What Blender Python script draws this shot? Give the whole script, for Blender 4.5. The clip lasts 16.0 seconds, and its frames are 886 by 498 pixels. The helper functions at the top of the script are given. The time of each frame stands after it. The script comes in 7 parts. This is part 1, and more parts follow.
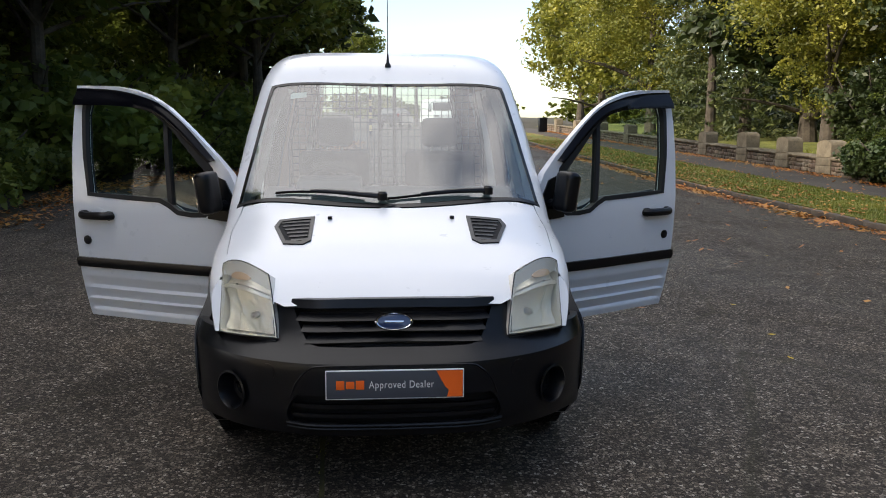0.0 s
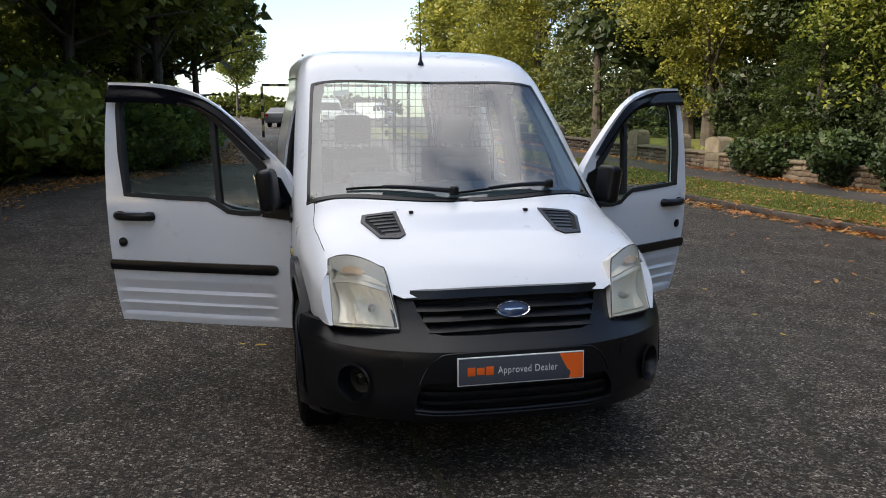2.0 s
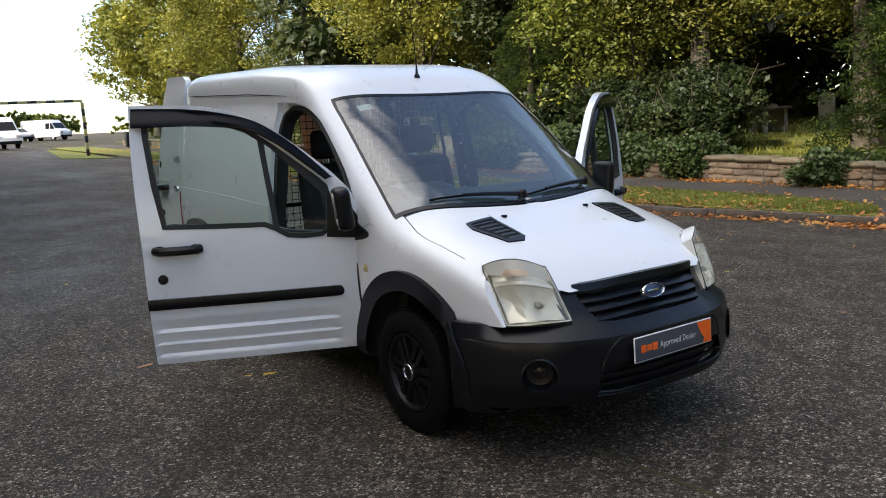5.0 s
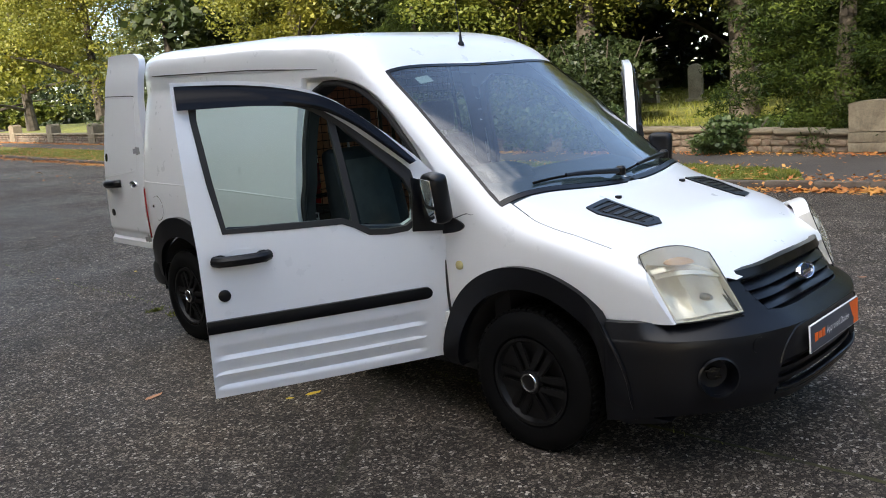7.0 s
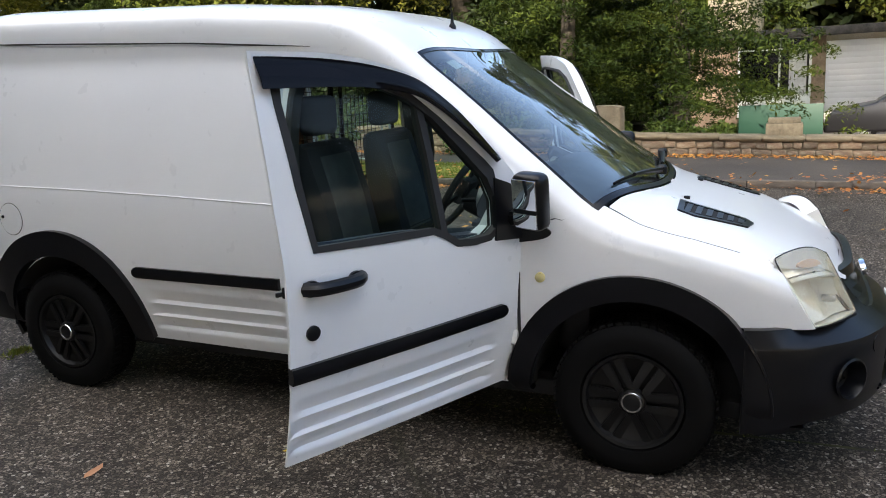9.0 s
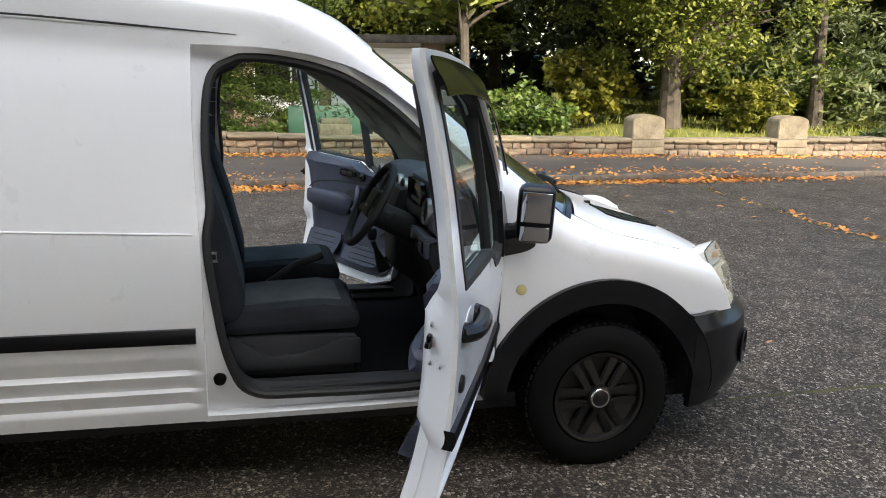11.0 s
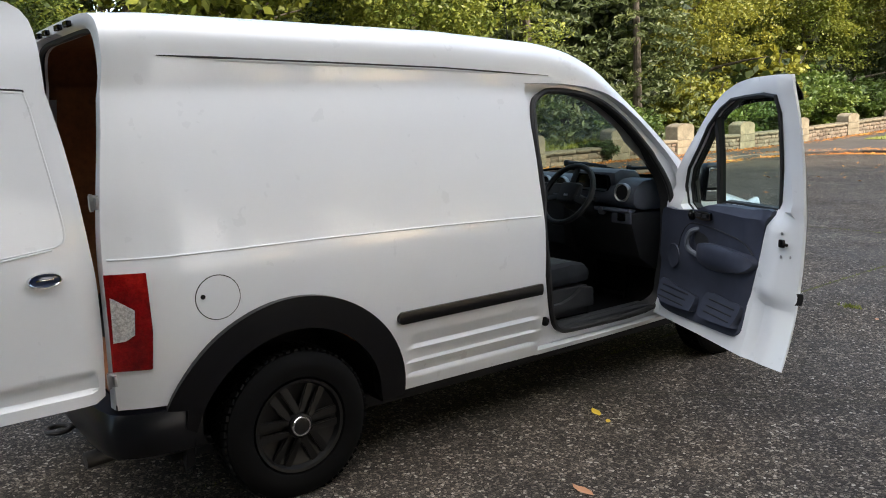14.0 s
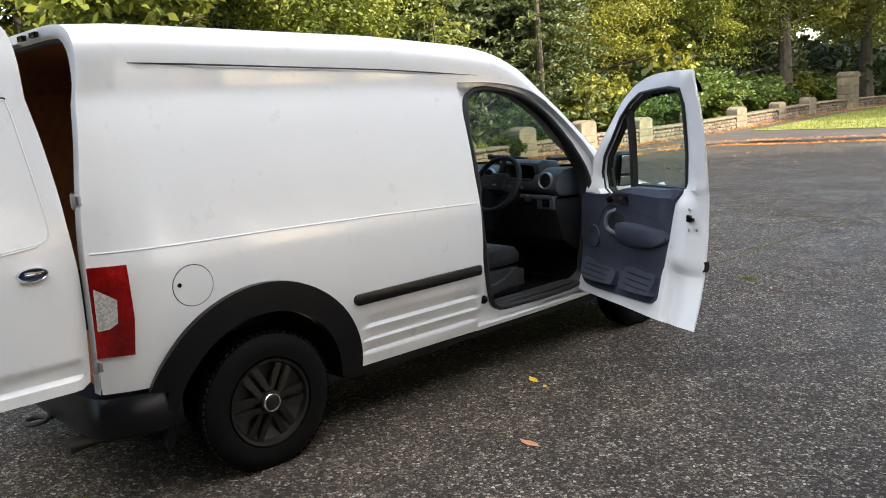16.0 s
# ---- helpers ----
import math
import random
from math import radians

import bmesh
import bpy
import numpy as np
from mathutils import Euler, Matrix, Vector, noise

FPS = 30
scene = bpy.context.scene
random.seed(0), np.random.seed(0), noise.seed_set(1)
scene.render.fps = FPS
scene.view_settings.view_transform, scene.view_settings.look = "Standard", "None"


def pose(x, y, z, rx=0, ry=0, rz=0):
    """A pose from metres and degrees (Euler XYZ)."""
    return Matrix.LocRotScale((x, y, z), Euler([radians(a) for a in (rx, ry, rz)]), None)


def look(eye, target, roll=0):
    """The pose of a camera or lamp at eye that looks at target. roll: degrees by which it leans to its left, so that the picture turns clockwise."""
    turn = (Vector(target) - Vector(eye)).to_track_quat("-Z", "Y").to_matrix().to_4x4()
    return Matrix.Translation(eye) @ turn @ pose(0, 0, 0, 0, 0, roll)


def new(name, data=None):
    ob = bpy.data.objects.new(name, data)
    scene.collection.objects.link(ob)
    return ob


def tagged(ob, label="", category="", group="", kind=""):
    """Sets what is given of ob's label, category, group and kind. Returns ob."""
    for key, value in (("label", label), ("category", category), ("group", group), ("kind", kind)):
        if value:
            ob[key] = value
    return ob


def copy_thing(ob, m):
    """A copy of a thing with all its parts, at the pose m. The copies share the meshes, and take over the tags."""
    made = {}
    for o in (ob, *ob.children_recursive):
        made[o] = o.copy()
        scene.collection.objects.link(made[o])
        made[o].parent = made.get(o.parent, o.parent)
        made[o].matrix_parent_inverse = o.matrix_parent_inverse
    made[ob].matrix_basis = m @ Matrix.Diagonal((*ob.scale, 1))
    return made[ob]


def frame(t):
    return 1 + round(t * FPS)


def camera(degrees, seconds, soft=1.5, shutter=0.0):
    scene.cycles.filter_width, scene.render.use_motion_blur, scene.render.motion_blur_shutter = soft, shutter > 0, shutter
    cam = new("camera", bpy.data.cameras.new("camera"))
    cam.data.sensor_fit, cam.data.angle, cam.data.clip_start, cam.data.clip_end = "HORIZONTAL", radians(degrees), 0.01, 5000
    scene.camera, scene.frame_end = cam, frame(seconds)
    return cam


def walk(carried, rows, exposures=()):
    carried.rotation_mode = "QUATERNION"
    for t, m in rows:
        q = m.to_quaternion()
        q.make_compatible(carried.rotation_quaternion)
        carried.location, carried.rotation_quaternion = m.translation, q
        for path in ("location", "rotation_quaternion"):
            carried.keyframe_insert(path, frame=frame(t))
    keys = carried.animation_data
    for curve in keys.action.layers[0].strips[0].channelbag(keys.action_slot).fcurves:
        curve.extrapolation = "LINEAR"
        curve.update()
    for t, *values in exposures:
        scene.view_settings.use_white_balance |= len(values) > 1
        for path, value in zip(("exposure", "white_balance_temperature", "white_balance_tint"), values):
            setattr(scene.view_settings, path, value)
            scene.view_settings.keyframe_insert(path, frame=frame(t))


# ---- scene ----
cam = camera(57.3, 16.0, soft=1.0)
PATH = [
    (0, (-0.024, -3.913, 1.427), (0.205, -0.952, 1.007), -0.01),
    (0.5, (-0.167, -3.894, 1.408), (0.144, -0.939, 0.992), -0.25),
    (1, (-0.402, -3.850, 1.414), (0.011, -0.907, 1.001), -1.29),
    (1.5, (-0.671, -3.869, 1.411), (-0.232, -0.931, 0.991), -1.10),
    (2, (-0.965, -3.902, 1.412), (-0.301, -1.007, 0.989), -0.38),
    (2.5, (-1.307, -3.847, 1.437), (-0.409, -1.015, 1.022), -1.96),
    (3, (-1.660, -3.798, 1.448), (-0.499, -1.061, 1.045), -2.63),
    (3.5, (-2.022, -3.781, 1.459), (-0.596, -1.171, 1.069), -2.08),
    (4, (-2.340, -3.636, 1.493), (-0.848, -1.062, 1.103), -2.70),
    (4.2, (-2.456, -3.571, 1.493), (-0.946, -1.009, 1.097), -2.80),
    (6.5, (-3.186, -2.522, 1.513), (-1.186, -0.346, 0.997), -5.26),
    (7, (-3.313, -2.145, 1.541), (-1.255, -0.031, 0.998), -5.36),
    (7.5, (-3.493, -1.765, 1.574), (-1.203, 0.073, 0.959), -4.45),
    (8, (-3.583, -1.367, 1.577), (-1.206, 0.356, 0.959), -4.23),
    (8.5, (-3.706, -0.945, 1.600), (-1.185, 0.548, 0.958), -3.58),
    (9, (-3.770, -0.533, 1.607), (-1.078, 0.631, 0.975), -3.09),
    (9.2, (-3.755, -0.360, 1.627), (-1.019, 0.690, 0.984), -3.25),
    (11.3, (-3.623, 1.669, 1.682), (-0.823, 0.825, 1.014), 0.60),
    (11.5, (-3.595, 1.878, 1.655), (-0.806, 0.985, 1.003), 0.53),
    (12, (-3.509, 2.340, 1.626), (-0.772, 1.280, 1.006), 1.14),
    (12.5, (-3.457, 2.802, 1.621), (-0.876, 1.390, 1.034), 1.80),
    (13, (-3.382, 3.303, 1.673), (-0.883, 1.750, 1.086), 1.01),
    (13.5, (-3.499, 3.819, 1.691), (-1.067, 2.155, 1.128), -3.00),
    (14, (-3.686, 4.231, 1.699), (-1.300, 2.505, 1.128), -2.74),
    (14.5, (-3.866, 4.614, 1.703), (-1.536, 2.811, 1.138), -3.58),
    (15, (-4.026, 4.882, 1.715), (-1.708, 3.062, 1.152), -3.76),
    (15.5, (-4.018, 4.864, 1.707), (-1.750, 2.986, 1.130), -3.51),
    (16, (-3.854, 4.592, 1.693), (-1.677, 2.611, 1.113), -4.01),
]
walk(cam, [(t, look(eye, target, roll)) for t, eye, target, roll in PATH],
     [(0.0, 1.14, 7200, 14), (3.5, 1.08, 7200, 14), (7.0, 1.78, 7050, 13), (9.0, 1.84, 7050, 13), (12.0, 2.16, 7250, 12), (14.0, 2.00, 7150, 12), (16.0, 2.30, 7250, 12)])

# ---------------------------------------------------------------- daylight
SUN_FROM = Vector((-0.85, -0.28, 0.47)).normalized()
world = bpy.data.worlds.new("sky")
scene.world = world
world.use_nodes = True
wn = world.node_tree.nodes
sky = wn.new("ShaderNodeTexSky")
sky.sky_type = "NISHITA"
sky.sun_disc = False
sky.sun_elevation = math.asin(SUN_FROM.z)
sky.sun_rotation = math.atan2(SUN_FROM.x, SUN_FROM.y)
sky.dust_density = 1.0
sky.ozone_density = 2.2
# a sheet of thin bright cloud overhead that breaks into blue towards the wall
tc = wn.new("ShaderNodeTexCoord")
mp = wn.new("ShaderNodeMapping")
mp.inputs["Scale"].default_value = (1.0, 1.0, 2.6)
cl = wn.new("ShaderNodeTexNoise")
cl.inputs["Scale"].default_value = 2.2
cl.inputs["Detail"].default_value = 6.0
cl.inputs["Roughness"].default_value = 0.55
cr = wn.new("ShaderNodeValToRGB")
cr.color_ramp.elements[0].position, cr.color_ramp.elements[1].position = 0.42, 0.64
up = wn.new("ShaderNodeVectorMath")
up.operation = "DOT_PRODUCT"
up.inputs[1].default_value = (-0.62, 0.22, 0.75)
bk = wn.new("ShaderNodeMapRange")
bk.inputs["From Min"].default_value, bk.inputs["From Max"].default_value = 0.30, 0.80
bk.inputs["To Min"].default_value, bk.inputs["To Max"].default_value = -0.18, 0.24
ad = wn.new("ShaderNodeMath")
mx = wn.new("ShaderNodeMixRGB")
mx.inputs[2].default_value = (6.7, 7.1, 7.7, 1)
wl = world.node_tree.links
wl.new(tc.outputs["Generated"], mp.inputs["Vector"])
wl.new(mp.outputs["Vector"], cl.inputs["Vector"])
wl.new(tc.outputs["Generated"], up.inputs[0])
wl.new(up.outputs["Value"], bk.inputs["Value"])
wl.new(cl.outputs["Fac"], ad.inputs[0])
wl.new(bk.outputs["Result"], ad.inputs[1])
wl.new(ad.outputs[0], cr.inputs["Fac"])
wl.new(cr.outputs["Color"], mx.inputs[0])
wl.new(sky.outputs["Color"], mx.inputs[1])
wl.new(mx.outputs["Color"], wn["Background"].inputs["Color"])
wn["Background"].inputs["Strength"].default_value = 0.15
sun = new("sun", bpy.data.lights.new("sun", "SUN"))
sun.data.energy = 3.0
sun.data.angle = radians(2.5)
sun.data.color = (1.0, 0.93, 0.82)
sun.matrix_world = look(SUN_FROM * 60, (0, 0, 0))

# ---------------------------------------------------------------- materials
def material(name, color, rough=0.6, metal=0.0, coat=0.0, spec=0.5):
    m = bpy.data.materials.new(name)
    m.use_nodes = True
    b = m.node_tree.nodes["Principled BSDF"]
    b.inputs["Base Color"].default_value = (*color, 1)
    b.inputs["Roughness"].default_value = rough
    b.inputs["Metallic"].default_value = metal
    b.inputs["Coat Weight"].default_value = coat
    b.inputs["Coat Roughness"].default_value = 0.04
    b.inputs["Specular IOR Level"].default_value = spec
    return m


def coords(m, space="Object"):
    n = m.node_tree.nodes.new("ShaderNodeTexCoord")
    return n.outputs[space]


def noise_node(m, vec, scale, detail=4.0, rough=0.55, kind="ShaderNodeTexNoise"):
    n = m.node_tree.nodes.new(kind)
    n.inputs["Scale"].default_value = scale
    if kind == "ShaderNodeTexNoise":
        n.inputs["Detail"].default_value = detail
        n.inputs["Roughness"].default_value = rough
    m.node_tree.links.new(vec, n.inputs["Vector"])
    return n


def ramp(m, fac, stops):
    n = m.node_tree.nodes.new("ShaderNodeValToRGB")
    e = n.color_ramp.elements
    while len(e) < len(stops):
        e.new(0.5)
    for el, (p, c) in zip(e, stops):
        el.position, el.color = p, (*c, 1)
    m.node_tree.links.new(fac, n.inputs["Fac"])
    return n.outputs["Color"]


def mix(m, fac, a, b, kind="MIX"):
    n = m.node_tree.nodes.new("ShaderNodeMixRGB")
    n.blend_type = kind
    for sock, v in zip(n.inputs, (fac, a, b)):
        if isinstance(v, bpy.types.NodeSocket):
            m.node_tree.links.new(v, sock)
        elif isinstance(v, tuple):
            sock.default_value = (*v, 1)
        else:
            sock.default_value = v
    return n.outputs["Color"]


def put(m, socket, value):
    b = m.node_tree.nodes["Principled BSDF"]
    m.node_tree.links.new(value, b.inputs[socket])


def bump(m, height, strength, distance):
    n = m.node_tree.nodes.new("ShaderNodeBump")
    n.inputs["Strength"].default_value = strength
    n.inputs["Distance"].default_value = distance
    m.node_tree.links.new(height, n.inputs["Height"])
    put(m, "Normal", n.outputs["Normal"])


def grey(v):
    return (v, v, v)


def asphalt_material():
    """Worn surface dressing: pale angular chippings standing out of dark damp binder, torn in small pits whose shade is
    painted black.
    """
    m = material("asphalt", grey(0.05), 0.7, spec=0.2)
    v = coords(m)
    big = noise_node(m, v, 0.35, 5, 0.6)
    mid = noise_node(m, v, 2.6, 5, 0.65)
    jig = mix(m, 0.006, v, noise_node(m, v, 90.0, 2).outputs["Color"])
    stones = noise_node(m, jig, 68.0, kind="ShaderNodeTexVoronoi")
    gaps = noise_node(m, jig, 68.0, kind="ShaderNodeTexVoronoi")
    gaps.feature = "DISTANCE_TO_EDGE"
    pits = noise_node(m, v, 24.0, 4, 0.7)
    worn = noise_node(m, v, 6.0, 4, 0.6)
    sep = m.node_tree.nodes.new("ShaderNodeSeparateColor")
    m.node_tree.links.new(stones.outputs["Color"], sep.inputs[0])
    stone = ramp(m, sep.outputs[0], [(0.0, (0.026, 0.0215, 0.0180)), (0.30, (0.058, 0.0490, 0.0405)), (0.62, (0.122, 0.104, 0.087)), (0.90, (0.215, 0.188, 0.158)), (0.985, (0.40, 0.37, 0.33))])
    binder = ramp(m, big.outputs["Fac"], [(0.30, (0.008, 0.0064, 0.0054)), (0.55, (0.014, 0.0112, 0.0092)), (0.75, (0.023, 0.0185, 0.0150))])
    edge = ramp(m, gaps.outputs["Distance"], [(0.05, grey(0.0)), (0.13, grey(1.0))])
    shown = mix(m, 1.0, edge, ramp(m, worn.outputs["Fac"], [(0.30, grey(0.62)), (0.55, grey(1.0))]), "MULTIPLY")
    base = mix(m, shown, binder, stone)
    base = mix(m, 1.0, base, ramp(m, mid.outputs["Fac"], [(0.32, (0.78, 0.75, 0.72)), (0.55, (1.18, 1.14, 1.08)), (0.75, (1.50, 1.40, 1.26))]), "MULTIPLY")
    base = mix(m, ramp(m, pits.outputs["Fac"], [(0.32, grey(0.92)), (0.375, grey(0.0))]), base, (0.004, 0.0038, 0.0036))
    warp = mix(m, 0.12, v, noise_node(m, v, 1.4, 4).outputs["Color"])
    crk = noise_node(m, warp, 0.42, kind="ShaderNodeTexVoronoi")
    crk.feature = "DISTANCE_TO_EDGE"
    base = mix(m, ramp(m, crk.outputs["Distance"], [(0.0, grey(0.6)), (0.004, grey(0.35)), (0.009, grey(0.0))]), base, (0.026, 0.024, 0.012))
    put(m, "Base Color", base)
    put(m, "Roughness", ramp(m, big.outputs["Fac"], [(0.35, grey(0.52)), (0.6, grey(0.78))]))
    height = mix(m, 0.4, edge, ramp(m, pits.outputs["Fac"], [(0.30, grey(0.0)), (0.42, grey(1.0))]))
    bump(m, height, 1.0, 0.006)
    return m


def paint_material():
    m = material("white_paint", (0.78, 0.79, 0.80), 0.28, coat=0.6)
    v = coords(m)
    big = noise_node(m, v, 2.0, 4)
    put(m, "Base Color", ramp(m, big.outputs["Fac"], [(0.3, (0.720, 0.738, 0.768)), (0.7, (0.745, 0.760, 0.785))]))
    put(m, "Roughness", ramp(m, noise_node(m, v, 9.0, 5).outputs["Fac"], [(0.3, grey(0.27)), (0.7, grey(0.31))]))
    return m


def plastic_material(name, c, rough=0.5, spec=0.35):
    m = material(name, c, rough, spec=spec)
    v = coords(m)
    n = noise_node(m, v, 160.0, 3)
    put(m, "Base Color", ramp(m, noise_node(m, v, 6.0, 4).outputs["Fac"], [(0.3, tuple(k * 0.8 for k in c)), (0.7, tuple(k * 1.25 for k in c))]))
    bump(m, n.outputs["Fac"], 0.25, 0.001)
    return m


def glass_material(name, tint, rough=0.0, haze_glare=0.0, haze_color=(0.55, 0.58, 0.6), gloss=0.028):
    m = material(name, tint, rough)
    nt = m.node_tree
    b = nt.nodes["Principled BSDF"]
    nt.nodes.remove(b)
    tr = nt.nodes.new("ShaderNodeBsdfTransparent")
    tr.inputs[0].default_value = (*tint, 1)
    gl = nt.nodes.new("ShaderNodeBsdfGlossy")
    gl.inputs["Roughness"].default_value = rough
    lw = nt.nodes.new("ShaderNodeLayerWeight")
    lw.inputs["Blend"].default_value = 0.5
    pw = nt.nodes.new("ShaderNodeMath")
    pw.operation = "POWER"
    pw.inputs[1].default_value = 5.0
    nt.links.new(lw.outputs["Facing"], pw.inputs[0])
    fr = nt.nodes.new("ShaderNodeMath")
    fr.operation = "MULTIPLY_ADD"
    fr.inputs[1].default_value = 0.90
    fr.inputs[2].default_value = gloss
    nt.links.new(pw.outputs[0], fr.inputs[0])
    mxs = nt.nodes.new("ShaderNodeMixShader")
    nt.links.new(fr.outputs[0], mxs.inputs[0])
    nt.links.new(tr.outputs[0], mxs.inputs[1])
    nt.links.new(gl.outputs[0], mxs.inputs[2])
    out = mxs.outputs[0]
    if haze_glare:
        df = nt.nodes.new("ShaderNodeBsdfDiffuse")
        df.inputs[0].default_value = (*haze_color, 1)
        m2 = nt.nodes.new("ShaderNodeMixShader")
        n = noise_node(m, coords(m), 1.6, 3)
        rp = ramp(m, n.outputs["Fac"], [(0.35, grey(haze_glare * 0.4)), (0.7, grey(haze_glare))])
        nt.links.new(rp, m2.inputs[0])
        nt.links.new(out, m2.inputs[1])
        nt.links.new(df.outputs[0], m2.inputs[2])
        out = m2.outputs[0]
    nt.links.new(out, nt.nodes["Material Output"].inputs["Surface"])
    return m


def leaf_material(name, dark, mid, light, trans=0.25):
    m = material(name, mid, 0.55)
    v = coords(m)
    geo = m.node_tree.nodes.new("ShaderNodeNewGeometry")
    big = noise_node(m, v, 0.55, 3)
    c = ramp(m, geo.outputs["Random Per Island"], [(0.0, dark), (0.5, mid), (1.0, light)])
    c2 = ramp(m, big.outputs["Fac"], [(0.35, dark), (0.5, mid), (0.66, light)])
    put(m, "Base Color", mix(m, 0.55, c, c2))
    b = m.node_tree.nodes["Principled BSDF"]
    nt = m.node_tree
    tl = nt.nodes.new("ShaderNodeBsdfTranslucent")
    nt.links.new(b.inputs["Base Color"].links[0].from_socket, tl.inputs[0])
    ms = nt.nodes.new("ShaderNodeMixShader")
    ms.inputs[0].default_value = trans
    nt.links.new(b.outputs[0], ms.inputs[1])
    nt.links.new(tl.outputs[0], ms.inputs[2])
    nt.links.new(ms.outputs[0], nt.nodes["Material Output"].inputs["Surface"])
    return m


def rough_material(name, stops, scale, fine=None, bump_d=0.01, rough=0.85, rnd=0.0):
    """Stone, bark, soil: noise colours at two scales, relief, and a shade of its own for each piece."""
    m = material(name, stops[0][1], rough)
    v = coords(m)
    n1 = noise_node(m, v, scale, 6, 0.6)
    n2 = noise_node(m, v, fine or scale * 7, 5, 0.65)
    c = ramp(m, n1.outputs["Fac"], stops)
    c = mix(m, 0.55, c, ramp(m, n2.outputs["Fac"], [(0.3, grey(0.55)), (0.5, grey(1.0)), (0.75, grey(1.45))]), "MULTIPLY")
    if rnd:
        oi = m.node_tree.nodes.new("ShaderNodeObjectInfo")
        c = mix(m, 1.0, c, ramp(m, oi.outputs["Random"], [(0.0, grey(1 - rnd)), (0.5, grey(1.0)), (1.0, (1 + rnd, 1 + rnd * 0.8, 1 + rnd * 0.55))]), "MULTIPLY")
        geo = m.node_tree.nodes.new("ShaderNodeNewGeometry")
        c = mix(m, 1.0, c, ramp(m, geo.outputs["Random Per Island"], [(0.0, grey(1 - rnd)), (1.0, grey(1 + rnd))]), "MULTIPLY")
    put(m, "Base Color", c)
    bump(m, n2.outputs["Fac"], 0.6, bump_d)
    return m


ASPHALT = asphalt_material()
PAINT = paint_material()
BLACK_PLASTIC = plastic_material("black_plastic", (0.0034, 0.0038, 0.0054), 0.31, 0.30)
WHEEL_BLACK = plastic_material("wheel_trim_black", (0.0040, 0.0040, 0.0044), 0.42, 0.28)
GLOSS_BLACK = material("gloss_black", (0.004, 0.004, 0.0045), 0.18, spec=0.35)
DARK = material("dark_void", (0.006, 0.006, 0.007), 0.9)
RUBBER = plastic_material("rubber", (0.0021, 0.0021, 0.0023), 0.75, 0.12)
SEAL = material("seal_rubber", (0.012, 0.012, 0.013), 0.65)
CHROME = material("chrome", (0.75, 0.76, 0.78), 0.12, metal=1.0)
STEEL = material("steel", (0.35, 0.35, 0.36), 0.4, metal=1.0)
RUST = rough_material("sooty_steel", [(0.3, (0.010, 0.009, 0.009)), (0.7, (0.030, 0.026, 0.023))], 18.0, 90.0, 0.002, 0.55)
MIRROR = material("mirror", (0.85, 0.86, 0.88), 0.02, metal=1.0)
# Pale diffuse veil and raised gloss stand in for bright cloud mirrored in the windscreen.
WS_GLASS = glass_material("windscreen_glass", (0.48, 0.58, 0.55), 0.0, 0.035, gloss=0.20)
SIDE_GLASS = glass_material("side_glass", (0.66, 0.80, 0.76), 0.0, 0.002, gloss=0.015)
LENS_GLASS = glass_material("lens_glass", (0.95, 0.94, 0.88), 0.04, 0.26, (0.74, 0.71, 0.60), gloss=0.06)
SMOKED = material("smoked_plastic", (0.004, 0.004, 0.006), 0.16, spec=0.13)
TRIM_BLUE = plastic_material("door_trim", (0.036, 0.042, 0.064), 0.5)
PILLAR = plastic_material("pillar_trim", (0.26, 0.26, 0.25), 0.8)
DASH = plastic_material("dash_plastic", (0.080, 0.092, 0.118), 0.5)
DASH_DARK = plastic_material("dash_dark", (0.02, 0.021, 0.024), 0.55)
FABRIC = plastic_material("seat_fabric", (0.024, 0.027, 0.032), 0.9, 0.1)
FABRIC_MID = plastic_material("seat_centre", (0.060, 0.070, 0.076), 0.95, 0.1)
CARPET = plastic_material("floor_mat", (0.006, 0.006, 0.0065), 0.95, 0.1)
PLY = rough_material("plywood", [(0.3, (0.17, 0.065, 0.022)), (0.7, (0.27, 0.105, 0.038))], 3.0, 30.0, 0.001, 0.55)
RED_LENS = rough_material("red_lens", [(0.35, (0.10, 0.002, 0.003)), (0.55, (0.22, 0.005, 0.006)), (0.70, (0.36, 0.014, 0.012))], 9.0, 200.0, 0.0006, 0.08)
CLEAR_LENS = rough_material("clear_lens", [(0.4, (0.34, 0.32, 0.31)), (0.6, (0.56, 0.53, 0.51))], 90.0, 240.0, 0.003, 0.2)
REFLECTOR = material("reflector", (0.82, 0.80, 0.74), 0.26, metal=0.35)
AMBER = material("amber", (0.52, 0.36, 0.25), 0.3)
PLATE_GREY = material("plate_grey", (0.055, 0.062, 0.078), 0.35)
PLATE_ORANGE = material("plate_orange", (0.85, 0.13, 0.012), 0.4)
PLATE_WHITE = material("plate_white", (0.8, 0.8, 0.8), 0.4)
BADGE_BLUE = material("badge_blue", (0.02, 0.035, 0.09), 0.15, coat=0.8)
STONE = rough_material("wall_stone", [(0.28, (0.10, 0.065, 0.048)), (0.45, (0.165, 0.12, 0.085)), (0.6, (0.20, 0.165, 0.12)), (0.78, (0.27, 0.225, 0.165))], 1.7, 16.0, 0.02, 0.9, 0.32)
MORTAR = rough_material("mortar", [(0.3, (0.10, 0.082, 0.06)), (0.7, (0.17, 0.145, 0.11))], 3.0, 40.0, 0.008, 0.95)
COPING = rough_material("coping_stone", [(0.3, (0.085, 0.070, 0.048)), (0.5, (0.150, 0.126, 0.086)), (0.75, (0.225, 0.192, 0.136))], 2.0, 18.0, 0.012, 0.9, 0.16)
